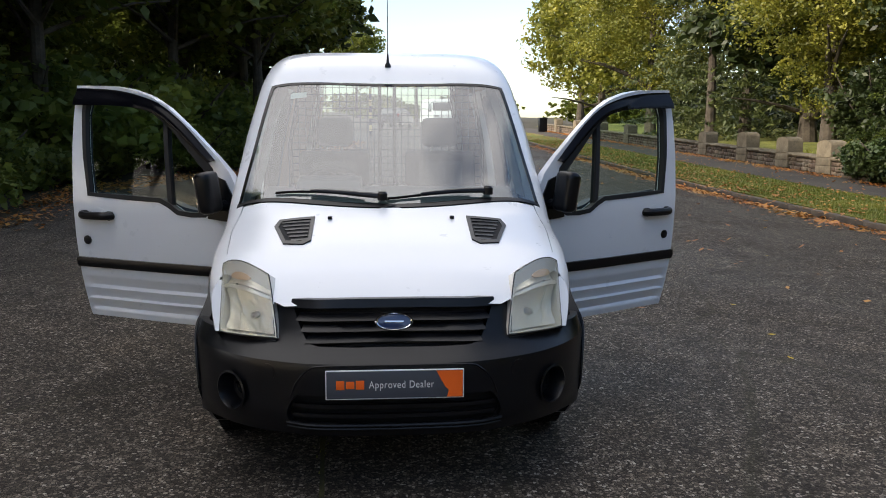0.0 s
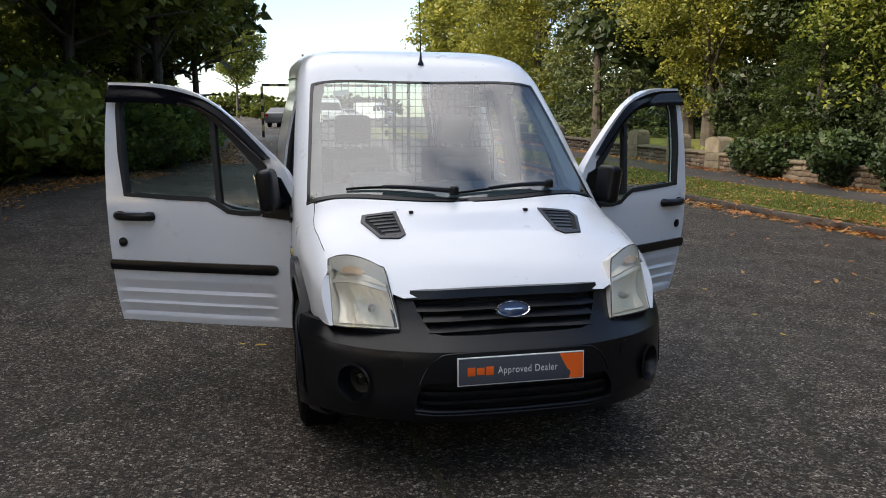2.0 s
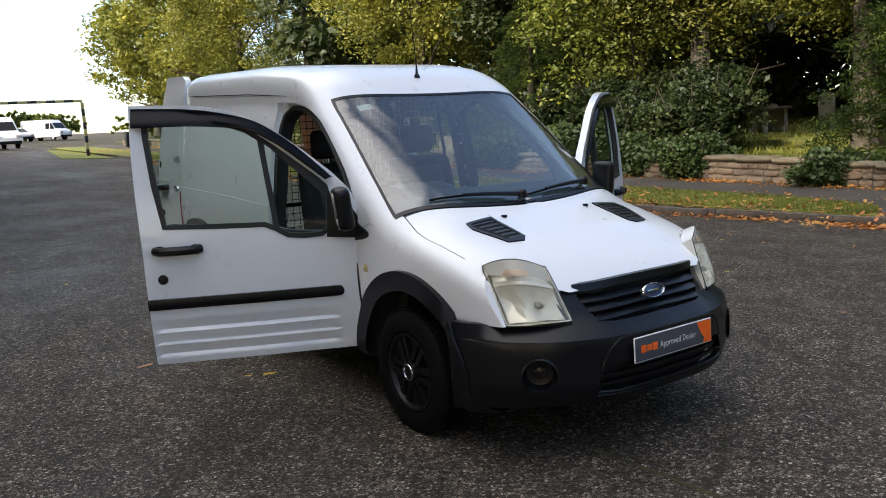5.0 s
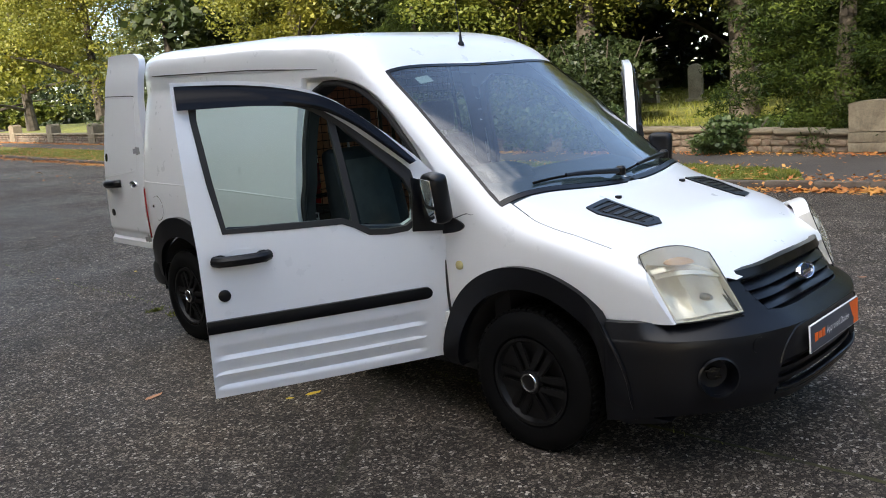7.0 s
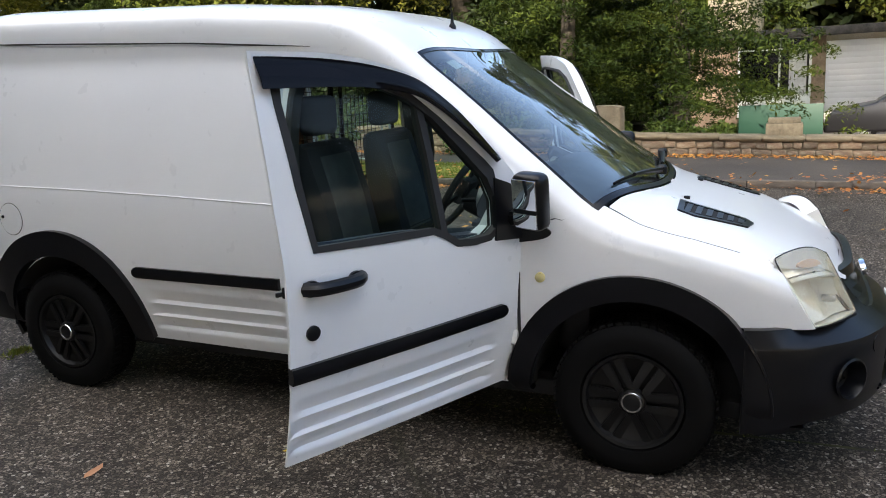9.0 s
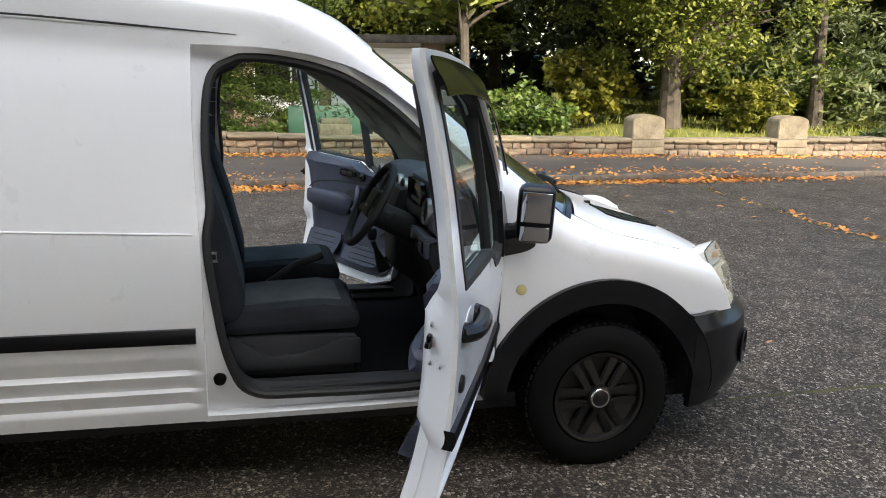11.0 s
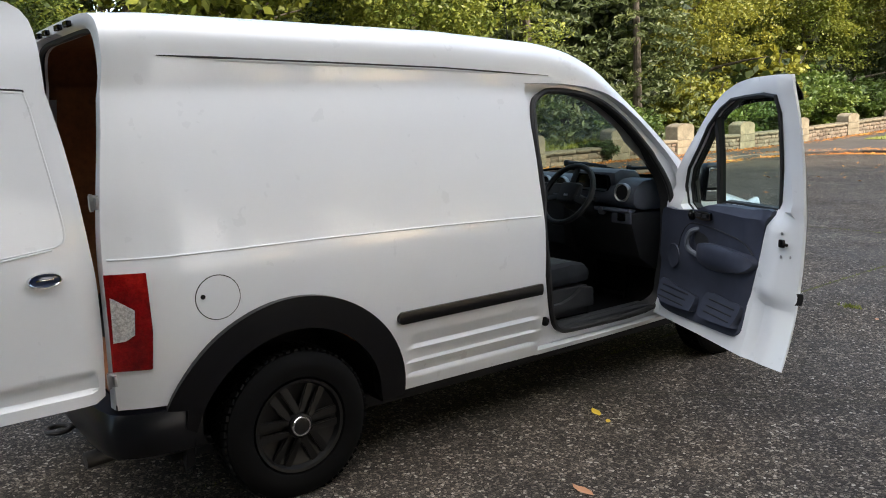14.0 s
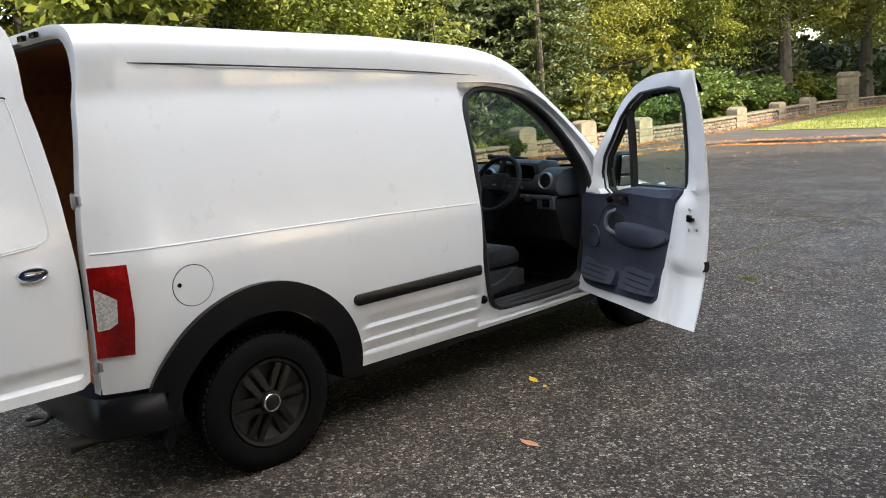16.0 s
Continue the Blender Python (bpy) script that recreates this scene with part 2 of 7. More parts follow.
KERB = rough_material("kerb_stone", [(0.3, (0.07, 0.055, 0.045)), (0.7, (0.15, 0.125, 0.10))], 3.0, 40.0, 0.004, 0.9, 0.15)
PAVING = rough_material("footpath_tarmac", [(0.3, (0.030, 0.025, 0.022)), (0.5, (0.046, 0.038, 0.032)), (0.7, (0.070, 0.058, 0.047))], 0.6, 90.0, 0.004, 0.8)
GRASS_SOIL = rough_material("grass_sward", [(0.3, (0.08, 0.095, 0.016)), (0.5, (0.15, 0.165, 0.026)), (0.72, (0.25, 0.235, 0.045))], 1.3, 60.0, 0.03, 0.95)
BLADE = leaf_material("grass_blade", (0.08, 0.11, 0.016), (0.17, 0.20, 0.028), (0.32, 0.30, 0.06), 0.3)
SOIL = rough_material("leafy_soil", [(0.3, (0.020, 0.016, 0.010)), (0.5, (0.035, 0.032, 0.014)), (0.72, (0.06, 0.035, 0.016))], 0.8, 20.0, 0.03, 0.95)
LITTER = leaf_material("fallen_leaf", (0.26, 0.075, 0.018), (0.48, 0.17, 0.03), (0.62, 0.34, 0.07), 0.1)
YELLOW_LEAF = material("yellow_leaf", (0.62, 0.42, 0.03), 0.6)
BROWN_LEAF = material("brown_leaf", (0.42, 0.20, 0.10), 0.6)
BARK = rough_material("bark", [(0.3, (0.035, 0.028, 0.022)), (0.7, (0.10, 0.085, 0.065))], 3.0, 14.0, 0.03, 0.95)
BARK_LIGHT = rough_material("smooth_bark", [(0.3, (0.13, 0.11, 0.08)), (0.7, (0.27, 0.24, 0.19))], 2.0, 14.0, 0.02, 0.9)
LEAF_DARK = leaf_material("dark_leaf", (0.011, 0.022, 0.007), (0.026, 0.044, 0.012), (0.064, 0.086, 0.020))
LEAF_GREEN = leaf_material("green_leaf", (0.055, 0.085, 0.014), (0.135, 0.17, 0.026), (0.27, 0.275, 0.038), 0.35)
LEAF_YELLOW = leaf_material("lime_leaf", (0.085, 0.105, 0.018), (0.19, 0.20, 0.030), (0.36, 0.33, 0.045), 0.35)
LEAF_WOOD = leaf_material("wood_leaf", (0.060, 0.095, 0.022), (0.150, 0.200, 0.040), (0.34, 0.37, 0.065), 0.48)
LEAF_CONIFER = leaf_material("conifer_needle", (0.026, 0.042, 0.015), (0.070, 0.095, 0.030), (0.155, 0.175, 0.052))
LEAF_OLIVE = leaf_material("olive_leaf", (0.060, 0.080, 0.016), (0.150, 0.165, 0.030), (0.31, 0.29, 0.050), 0.35)
LEAF_YEW = leaf_material("yew_needle", (0.006, 0.014, 0.004), (0.024, 0.042, 0.008), (0.095, 0.122, 0.020))
LEAF_YEW.node_tree.nodes["Principled BSDF"].inputs["Specular IOR Level"].default_value = 0.12
LEAF_LAUREL = leaf_material("laurel_leaf", (0.026, 0.055, 0.010), (0.070, 0.120, 0.020), (0.17, 0.22, 0.040), 0.3)
LEAF_IVY = leaf_material("ivy_leaf", (0.015, 0.035, 0.010), (0.035, 0.065, 0.016), (0.085, 0.115, 0.03))

# ---------------------------------------------------------------- builders
from mathutils import geometry


def finish(bm, angle=34):
    for e in bm.edges:
        e.smooth = not (len(e.link_faces) == 2 and e.calc_face_angle(0) > radians(angle))
    for f in bm.faces:
        f.smooth = True


def part(name, bm, mat, parent=None, label="", angle=34, m=None):
    """Links a bmesh as one mesh object under a thing or a part."""
    finish(bm, angle)
    me = bpy.data.meshes.new(name)
    bm.to_mesh(me)
    bm.free()
    for k in (mat if isinstance(mat, (list, tuple)) else [mat]):
        me.materials.append(k)
    ob = new(name, me)
    if parent:
        ob.parent = parent
    if m is not None:
        ob.matrix_basis = m
    if label:
        ob["label"] = label
    return ob


def share(name, me, parent, m):
    ob = new(name, me)
    ob.parent = parent
    ob.matrix_basis = m
    return ob


def thing(name, m, label, category, group="", kind=""):
    ob = new(name)
    ob.empty_display_size = 0.1
    ob.matrix_basis = m
    return tagged(ob, label, category, group, kind)


def joined(*bms):
    out = bmesh.new()
    for b in bms:
        me = bpy.data.meshes.new("tmp")
        b.to_mesh(me)
        out.from_mesh(me)
        bpy.data.meshes.remove(me)
        b.free()
    return out


def box(cx, cy, cz, sx, sy, sz, bevel=0.0, m=None, seg=2):
    bm = bmesh.new()
    bmesh.ops.create_cube(bm, size=1, matrix=Matrix.Translation((cx, cy, cz)) @ Matrix.Diagonal((sx, sy, sz, 1)))
    if bevel:
        bmesh.ops.bevel(bm, geom=bm.edges[:], offset=bevel, segments=seg, affect="EDGES", profile=0.6)
    if m is not None:
        bmesh.ops.transform(bm, matrix=m, verts=bm.verts)
    return bm


def tube(points, r, sides=8, closed=False, caps=True):
    """A round bar along points; r is one radius or one for each point."""
    bm = bmesh.new()
    pts = [Vector(p) for p in points]
    n = len(pts)
    rings = []
    ref = None
    for i, p in enumerate(pts):
        if closed:
            d = (pts[(i + 1) % n] - pts[i - 1]).normalized()
        else:
            d = (pts[min(i + 1, n - 1)] - pts[max(i - 1, 0)]).normalized()
        if ref is None:
            ref = Vector((0, 0, 1)) if abs(d.z) < 0.9 else Vector((1, 0, 0))
        u = (ref - d * ref.dot(d)).normalized()
        ref = u
        w = d.cross(u)
        rad = r[i] if isinstance(r, (list, tuple)) else r
        rings.append([bm.verts.new(p + (u * math.cos(a) + w * math.sin(a)) * rad) for a in (2 * math.pi * k / sides for k in range(sides))])
    for i in range(n if closed else n - 1):
        a, b = rings[i], rings[(i + 1) % n]
        for k in range(sides):
            bm.faces.new((a[k], a[(k + 1) % sides], b[(k + 1) % sides], b[k]))
    if caps and not closed:
        bm.faces.new(rings[0][::-1])
        bm.faces.new(rings[-1])
    bmesh.ops.recalc_face_normals(bm, faces=bm.faces)
    return bm


def lathe(profile, sides=40, m=None):
    """Turns (radius, height) pairs about z."""
    bm = bmesh.new()
    rings = []
    for r, z in profile:
        rings.append([bm.verts.new((r * math.cos(a), r * math.sin(a), z)) for a in (2 * math.pi * k / sides for k in range(sides))] if r > 1e-6 else [bm.verts.new((0, 0, z))])
    for a, b in zip(rings, rings[1:]):
        for k in range(sides):
            p, q = (a[k % len(a)], a[(k + 1) % len(a)]), (b[(k + 1) % len(b)], b[k % len(b)])
            vs = list(dict.fromkeys((*p, *q)))
            if len(vs) > 2:
                bm.faces.new(vs)
    bmesh.ops.recalc_face_normals(bm, faces=bm.faces)
    if m is not None:
        bmesh.ops.transform(bm, matrix=m, verts=bm.verts)
    return bm


def resample(poly, step, closed=True):
    out = []
    n = len(poly)
    for i in range(n if closed else n - 1):
        a, b = np.array(poly[i], float), np.array(poly[(i + 1) % n], float)
        k = max(1, int(math.ceil(np.linalg.norm(b - a) / step)))
        out += [tuple(a + (b - a) * j / k) for j in range(k)]
    if not closed:
        out.append(tuple(poly[-1]))
    return out


def curve(points, n=8, closed=False):
    """Catmull-Rom through points."""
    p = [np.array(q, float) for q in points]
    out = []
    m = len(p)
    for i in range(m if closed else m - 1):
        if closed:
            a, b, c, d = p[i - 1], p[i], p[(i + 1) % m], p[(i + 2) % m]
        else:
            a, b, c, d = p[max(i - 1, 0)], p[i], p[i + 1], p[min(i + 2, m - 1)]
        for k in range(n):
            t = k / n
            out.append(tuple(0.5 * (2 * b + (c - a) * t + (2 * a - 5 * b + 4 * c - d) * t * t + (3 * b - a - 3 * c + d) * t ** 3)))
    if not closed:
        out.append(tuple(p[-1]))
    return out


def inside(pts, poly):
    x, y = pts[:, 0], pts[:, 1]
    c = np.zeros(len(pts), bool)
    px, py = np.array(poly).T
    for i in range(len(px)):
        j = i - 1
        cond = ((py[i] > y) != (py[j] > y))
        with np.errstate(divide="ignore", invalid="ignore"):
            xi = (px[j] - px[i]) * (y - py[i]) / (py[j] - py[i]) + px[i]
        c ^= cond & (x < xi)
    return c


def panel(outline, fn, step=0.05, holes=(), thick=0.0, mirror=False, rim=True, dense=None):
    """A sheet cut to an outline in a flat chart (a, b) and laid on the surface fn(a, b, inward)."""
    loops = [resample(outline, step)] + [resample(h, step) for h in holes]
    pts, edges = [], []
    for lp in loops:
        o = len(pts)
        pts += lp
        edges += [(o + i, o + (i + 1) % len(lp)) for i in range(len(lp))]
    border = np.array(pts)
    lo, hi = border.min(0), border.max(0)
    g = np.stack(np.meshgrid(np.arange(lo[0] + step / 2, hi[0], step), np.arange(lo[1] + step / 2, hi[1], step)), -1).reshape(-1, 2)
    keep = inside(g, loops[0])
    for h in loops[1:]:
        keep &= ~inside(g, h)
    g = g[keep]
    if dense:
        a0, a1, b0, b1, sa, sb = dense
        inn = (g[:, 0] > a0) & (g[:, 0] < a1) & (g[:, 1] > b0) & (g[:, 1] < b1)
        fine = np.stack(np.meshgrid(np.arange(a0, a1, sa), np.arange(b0, b1, sb)), -1).reshape(-1, 2)
        fk = inside(fine, loops[0])
        for h in loops[1:]:
            fk &= ~inside(fine, h)
        fine = fine[fk]
        fine = fine[np.min(np.linalg.norm(fine[:, None] - border[None], axis=2), axis=1) > 0.006]
    else:
        inn, fine = np.zeros(len(g), bool), np.zeros((0, 2))
    g = g[~inn]
    if len(g):
        d = np.min(np.linalg.norm(g[:, None] - border[None], axis=2), axis=1)
        g = g[d > step * 0.45]
    g = np.concatenate([g, fine])
    pts += [tuple(q) for q in g]
    v, e, f, *_ = geometry.delaunay_2d_cdt([Vector(q) for q in pts], edges, [], 0, 1e-7)
    v = np.array([tuple(q) for q in v])
    f = np.array([t for t in f if len(t) == 3])
    cen = v[f].mean(1)
    ok = inside(cen, loops[0])
    for h in loops[1:]:
        ok &= ~inside(cen, h)
    f = f[ok]
    bm = bmesh.new()
    top = [bm.verts.new(fn(a, b, 0.0)) for a, b in v]
    for t in f:
        bm.faces.new([top[i] for i in t])
    if thick:
        low = [bm.verts.new(fn(a, b, thick)) for a, b in v]
        rims = [ed for ed in bm.edges if len(ed.link_faces) == 1]
        idx = {q: i for i, q in enumerate(top)}
        pairs = []
        for ed in rims:
            lp = ed.link_loops[0]
            pairs.append((idx[lp.vert], idx[lp.link_loop_next.vert]))
        for t in f:
            bm.faces.new([low[i] for i in t[::-1]])
        if rim:
            for i, j in pairs:
                bm.faces.new((top[j], top[i], low[i], low[j]))
    loose = [q for q in bm.verts if not q.link_faces]
    bmesh.ops.delete(bm, geom=loose, context="VERTS")
    if mirror:
        me = bpy.data.meshes.new("tmp")
        bm.to_mesh(me)
        b2 = bmesh.new()
        b2.from_mesh(me)
        bpy.data.meshes.remove(me)
        bmesh.ops.scale(b2, vec=(-1, 1, 1), verts=b2.verts)
        bmesh.ops.reverse_faces(b2, faces=b2.faces)
        bm = joined(bm, b2)
        bmesh.ops.remove_doubles(bm, verts=bm.verts, dist=1e-4)
    bmesh.ops.recalc_face_normals(bm, faces=bm.faces)
    return bm


def mirrored(bm):
    bmesh.ops.scale(bm, vec=(-1, 1, 1), verts=bm.verts)
    bmesh.ops.reverse_faces(bm, faces=bm.faces)
    return bm


def mesh_from(name, verts, faces, mat):
    """A mesh straight from arrays of equal-sided faces (many small pieces)."""
    me = bpy.data.meshes.new(name)
    verts, faces = np.asarray(verts, np.float32), np.asarray(faces, np.int32)
    k = faces.shape[1]
    me.vertices.add(len(verts))
    me.vertices.foreach_set("co", verts.ravel())
    me.loops.add(faces.size)
    me.loops.foreach_set("vertex_index", faces.ravel())
    me.polygons.add(len(faces))
    me.polygons.foreach_set("loop_start", np.arange(0, faces.size, k, dtype=np.int32))
    me.update()
    me.validate()
    for q in (mat if isinstance(mat, (list, tuple)) else [mat]):
        me.materials.append(q)
    return me

# ---------------------------------------------------------------- lie of the land
def step01(v, a, b):
    t = min(1.0, max(0.0, (v - a) / (b - a)))
    return t * t * (3 - 2 * t)


def gz(x, y):
    """Height of the ground: it falls to the wall, rises up the road, with a slight crown under the van."""
    xc = min(30.0, max(-9.0, x))
    yc = min(160.0, max(-60.0, y))
    crown = 0.036 * step01(x, -0.9, 0.9) * (1 - step01(x, 4.0, 7.5))
    rise = 0.42 * step01(-y, 20.5, 40.0) * step01(x, 2.0, 11.0)
    return -0.026 * xc + 0.024 * yc + 0.012 * max(0.0, yc - 15.0) + crown + rise


def land(h):
    return lambda a, b, d: (a, b, gz(a, b) + h - d)


WALL_X = 13.0
KERB_LINE = [(4.0, 160), (8.4, 62), (7.4, 34), (7.4, 8), (7.9, 4.2), (8.6, 0), (9.1, -6), (9.7, -12), (10.6, -16), (10.4, -18.6), (9.0, -20.2), (4.5, -20.2), (-20, -19.2), (-60, -18)]
LEFT_LINE = [(-60, -4), (-12, -2), (-8.2, 0), (-5.8, 5), (-5.0, 7), (-5.4, 11), (-4.6, 14.5), (-3.2, 16.5), (-1.8, 20), (-1.4, 34), (-2.5, 60), (-7, 160)]

# ground sheet to the horizon
xs = sorted({*np.linspace(-40, 40, 41), -600, -300, -150, -80, 80, 150, 300, 600})
ys = sorted({*np.linspace(-60, 160, 56), -600, -300, -150, 300, 600})
bm = bmesh.new()
grid = [[bm.verts.new((x, y, gz(x, y) - 0.03)) for x in xs] for y in ys]
for r0, r1 in zip(grid, grid[1:]):
    for i in range(len(xs) - 1):
        bm.faces.new((r0[i], r0[i + 1], r1[i + 1], r1[i]))
ground = part("ground", bm, SOIL)
tagged(ground, "dark leaf-strewn soil under the trees", "ground", kind="structure")

bm = panel(KERB_LINE + LEFT_LINE, land(0.0), 1.1)
road = tagged(part("road", bm, ASPHALT), "damp dark worn asphalt with pale chippings", "road", kind="structure")

# footpath and verge stand a kerb's height above the road
near_kerb = [p for p in KERB_LINE if -17 < p[1] < 70]
path_poly = [(WALL_X, 66), (8.5, 62)] + [(x + 0.12, y) for x, y in near_kerb[1:]] + [(10.5, -18.75), (9.0, -20.32), (4.5, -20.32), (-20, -19.32), (-60, -18.1), (-60, -23), (-20, -24.2), (5.5, -25.4), (11.6, -26.0), (11.5, -42), (11.3, -60), (WALL_X, -60)]
part_path = panel(path_poly, land(0.085), 0.9, thick=0.12)
pavement = tagged(part("pavement", part_path, PAVING), "dark tarmac footpath beside the stone wall", "pavement", kind="structure")
verge_poly = [(7.58, 60), (7.56, 34), (7.56, 8), (8.05, 4.2), (8.35, 2.4), (9.6, 3.0), (10.2, 5.0), (10.25, 34), (10.2, 60)]
verge = tagged(part("verge", panel(verge_poly, land(0.115), 0.5, thick=0.03), GRASS_SOIL), "mown grass verge with fallen leaves", "grass", kind="structure")
island_poly = [(4.9, 40.7), (7.2, 39.7), (8.0, 56), (6.9, 57), (5.7, 47)]
tagged(part("verge", panel(island_poly, land(0.03), 0.8, thick=0.03), GRASS_SOIL), "mown grass beside the height barrier", "grass", kind="structure")
lawn_poly = [(5.5, -25.55), (11.45, -26.15), (11.35, -42), (11.1, -90), (-60, -90), (-60, -23.2), (-20, -24.4)]
lawn = tagged(part("lawn", panel(lawn_poly, land(0.10), 2.0, thick=0.03), GRASS_SOIL), "sunlit mown grass beyond the footpath", "grass", kind="structure")
bank_poly = [(WALL_X + 0.3, 66), (WALL_X + 0.3, -90), (60, -90), (60, 66)]


def bank(a, b, d):
    level = step01(b, -9.5, -7.5) * (1 - step01(b, 5.5, 7.5))
    return (a, b, gz(a, b) + (0.25 + 0.05 * (a - WALL_X) + 0.12 * math.sin(a * 0.7) * math.sin(b * 0.5)) * (1 - level) - d)


yard = tagged(part("churchyard_ground", panel(bank_poly, bank, 3.0), GRASS_SOIL), "rough grass rising behind the stone wall", "grass", kind="structure")

# ---------------------------------------------------------------- the van's skin
# Cross-sections along the van: sides up to ZC, then a superellipse of power N up to the crown H.
def table(xs, ys, soft):
    x = np.linspace(-1.2, 4.0, 521)
    v = np.interp(x, xs, ys)
    k = max(1, int(soft / 0.01)) | 1
    w = np.hanning(k + 2)[1:-1]
    v = np.convolve(np.pad(v, k // 2, mode="edge"), w / w.sum(), mode="valid")
    return lambda q: float(np.interp(q, x, v))


H = table([-0.80, -0.73, -0.60, -0.385, -0.12, 0.0, 0.19, 0.50, 0.88, 1.04, 1.20, 1.40, 2.0, 3.3, 3.6],
          [0.70, 0.78, 0.865, 0.955, 1.025, 1.07, 1.205, 1.415, 1.665, 1.785, 1.85, 1.885, 1.925, 1.955, 1.945], 0.12)
ZC = table([-0.80, -0.60, -0.385, -0.12, 0.05, 0.19, 0.50, 0.90, 1.30, 2.0, 3.3, 3.6],
           [0.58, 0.70, 0.78, 0.84, 0.88, 0.93, 1.15, 1.43, 1.61, 1.66, 1.67, 1.65], 0.2)
NP = table([-0.80, -0.12, 0.05, 0.19, 0.50, 0.90, 1.30, 3.6], [3.0, 3.2, 2.6, 2.3, 2.8, 4.2, 5.6, 5.8], 0.2)
WK = table([-0.80, -0.70, -0.60, -0.44, -0.20, 0.10, 0.45, 1.0, 3.15, 3.35, 3.48, 3.58, 3.7],
           [0.76, 0.835, 0.885, 0.93, 0.96, 0.97, 0.98, 1.0, 1.0, 0.985, 0.945, 0.88, 0.80], 0.10)
WZ_Z = [0.15, 0.31, 0.45, 0.60, 0.80, 1.0, 1.05, 1.3, 1.5, 1.66, 1.8]
WZ_X = [0.71, 0.765, 0.80, 0.825, 0.838, 0.836, 0.828, 0.792, 0.750, 0.702, 0.66]
ARC = 0.9


WZ = table(WZ_Z, WZ_X, 0.16)


def rib(y, z):
    """Pressed ribs low on the doors and sides."""
    d = 0.0
    for a, b in ((0.62, 1.50), (1.60, 2.33)):
        if a - 0.06 < y < b + 0.06:
            for c in (0.575, 0.505, 0.435):
                end = step01(y, a - 0.05, a + 0.02) * (1 - step01(y, b - 0.02, b + 0.05))
                t = (z - c) / 0.062
                if -1.12 < t < 0:
                    d = max(d, 0.017 * end * (-t if t > -1 else 1 - (-1 - t) / 0.12))
    return d


def section(y, w):
    zc = ZC(y)
    k = WK(y)
    if w <= zc:
        return WZ(w) * k, w
    p = min(1.0, (w - zc) / ARC) * math.pi / 2
    n = NP(y)
    c, s = max(0.0, math.cos(p)), math.sin(p)
    q = (c ** n + s ** n) ** (-1 / n)
    x = WZ(zc) * k * c * q
    return (x if x > 0.004 else 0.0), zc + (H(y) - zc) * s * q


def skin(y, w, d):
    """Right-hand skin (driver's side, -x), d metres inward."""
    x, z = section(y, w)
    if d:
        e = 0.004
        xa, za = section(y, w - e)
        xb, zb = section(y, w + e)
        xc, zcc = section(y - e, w)
        xd, zd = section(y + e, w)
        u, v = Vector((-(xb - xa), 0, zb - za)), Vector((-(xd - xc), 2 * e, zd - zcc))
        n = u.cross(v)
        if n.length < 1e-9:
            n = Vector((0, 0, 1))
        n.normalize()
        if n.x > 0.02 or (abs(n.x) <= 0.02 and n.z < 0):
            n = -n
        return (-x - n.x * d, y - n.y * d, z - n.z * d)
    return (-x, y, z)


def ribbed(y, w, d):
    return skin(y, w, d + rib(y, w))


def wx(y, x):
    zc = ZC(y)
    wc = WZ(zc) * WK(y)
    n = NP(y)
    c = min(1.0, x / wc)
    return zc + ARC * 2 / math.pi * math.atan2((1 - c ** n) ** (1 / n), c)


def wz(y, z):
    zc = ZC(y)
    if z <= zc:
        return z
    n = NP(y)
    s = min(1.0, (z - zc) / (H(y) - zc))
    return zc + ARC * 2 / math.pi * math.atan2(s, (1 - s ** n) ** (1 / n))


def crown_line(y):
    return ZC(y) + ARC


VAN = Matrix(((0.99999, 0.00031, 0.00330, 0.0222), (-0.00023, 0.99971, -0.02399, -0.0004), (-0.00330, 0.02398, 0.99971, 0.0180), (0, 0, 0, 1)))
van = thing("van", VAN, "white high-roof panel van, all doors open, on damp asphalt", "van")

HUB_F, HUB_R, HUB_Z = (0.0, 2.917, 0.305)


def arc(cy, cz, r, a0, a1, n=24):
    return [(cy + r * math.cos(radians(a0 + (a1 - a0) * i / n)), cz + r * math.sin(radians(a0 + (a1 - a0) * i / n))) for i in range(n + 1)]


# windscreen outline, right half: bottom edge, pillar, top edge
def ws_edge(grow=0.0):
    bottom = []
    for i in range(13):
        x = (0.735 + grow) * i / 12
        y = 0.015 - grow * 1.2 + 0.165 * (x / 0.735) ** 2
        bottom.append((y, wx(y, x) if i else crown_line(y)))
    side = []
    for i in range(1, 12):
        t = i / 12
        y = 0.18 + 0.73 * t - grow * (1 - 2 * t)
        side.append((y, wx(y, 0.735 - 0.085 * t + grow)))
    top = []
    for i in range(12, -1, -1):
        x = (0.645 + grow) * i / 12
        y = 0.875 + grow + 0.035 * (x / 0.645) ** 2
        top.append((y, wx(y, x) if i else crown_line(y)))
    return bottom, side, top


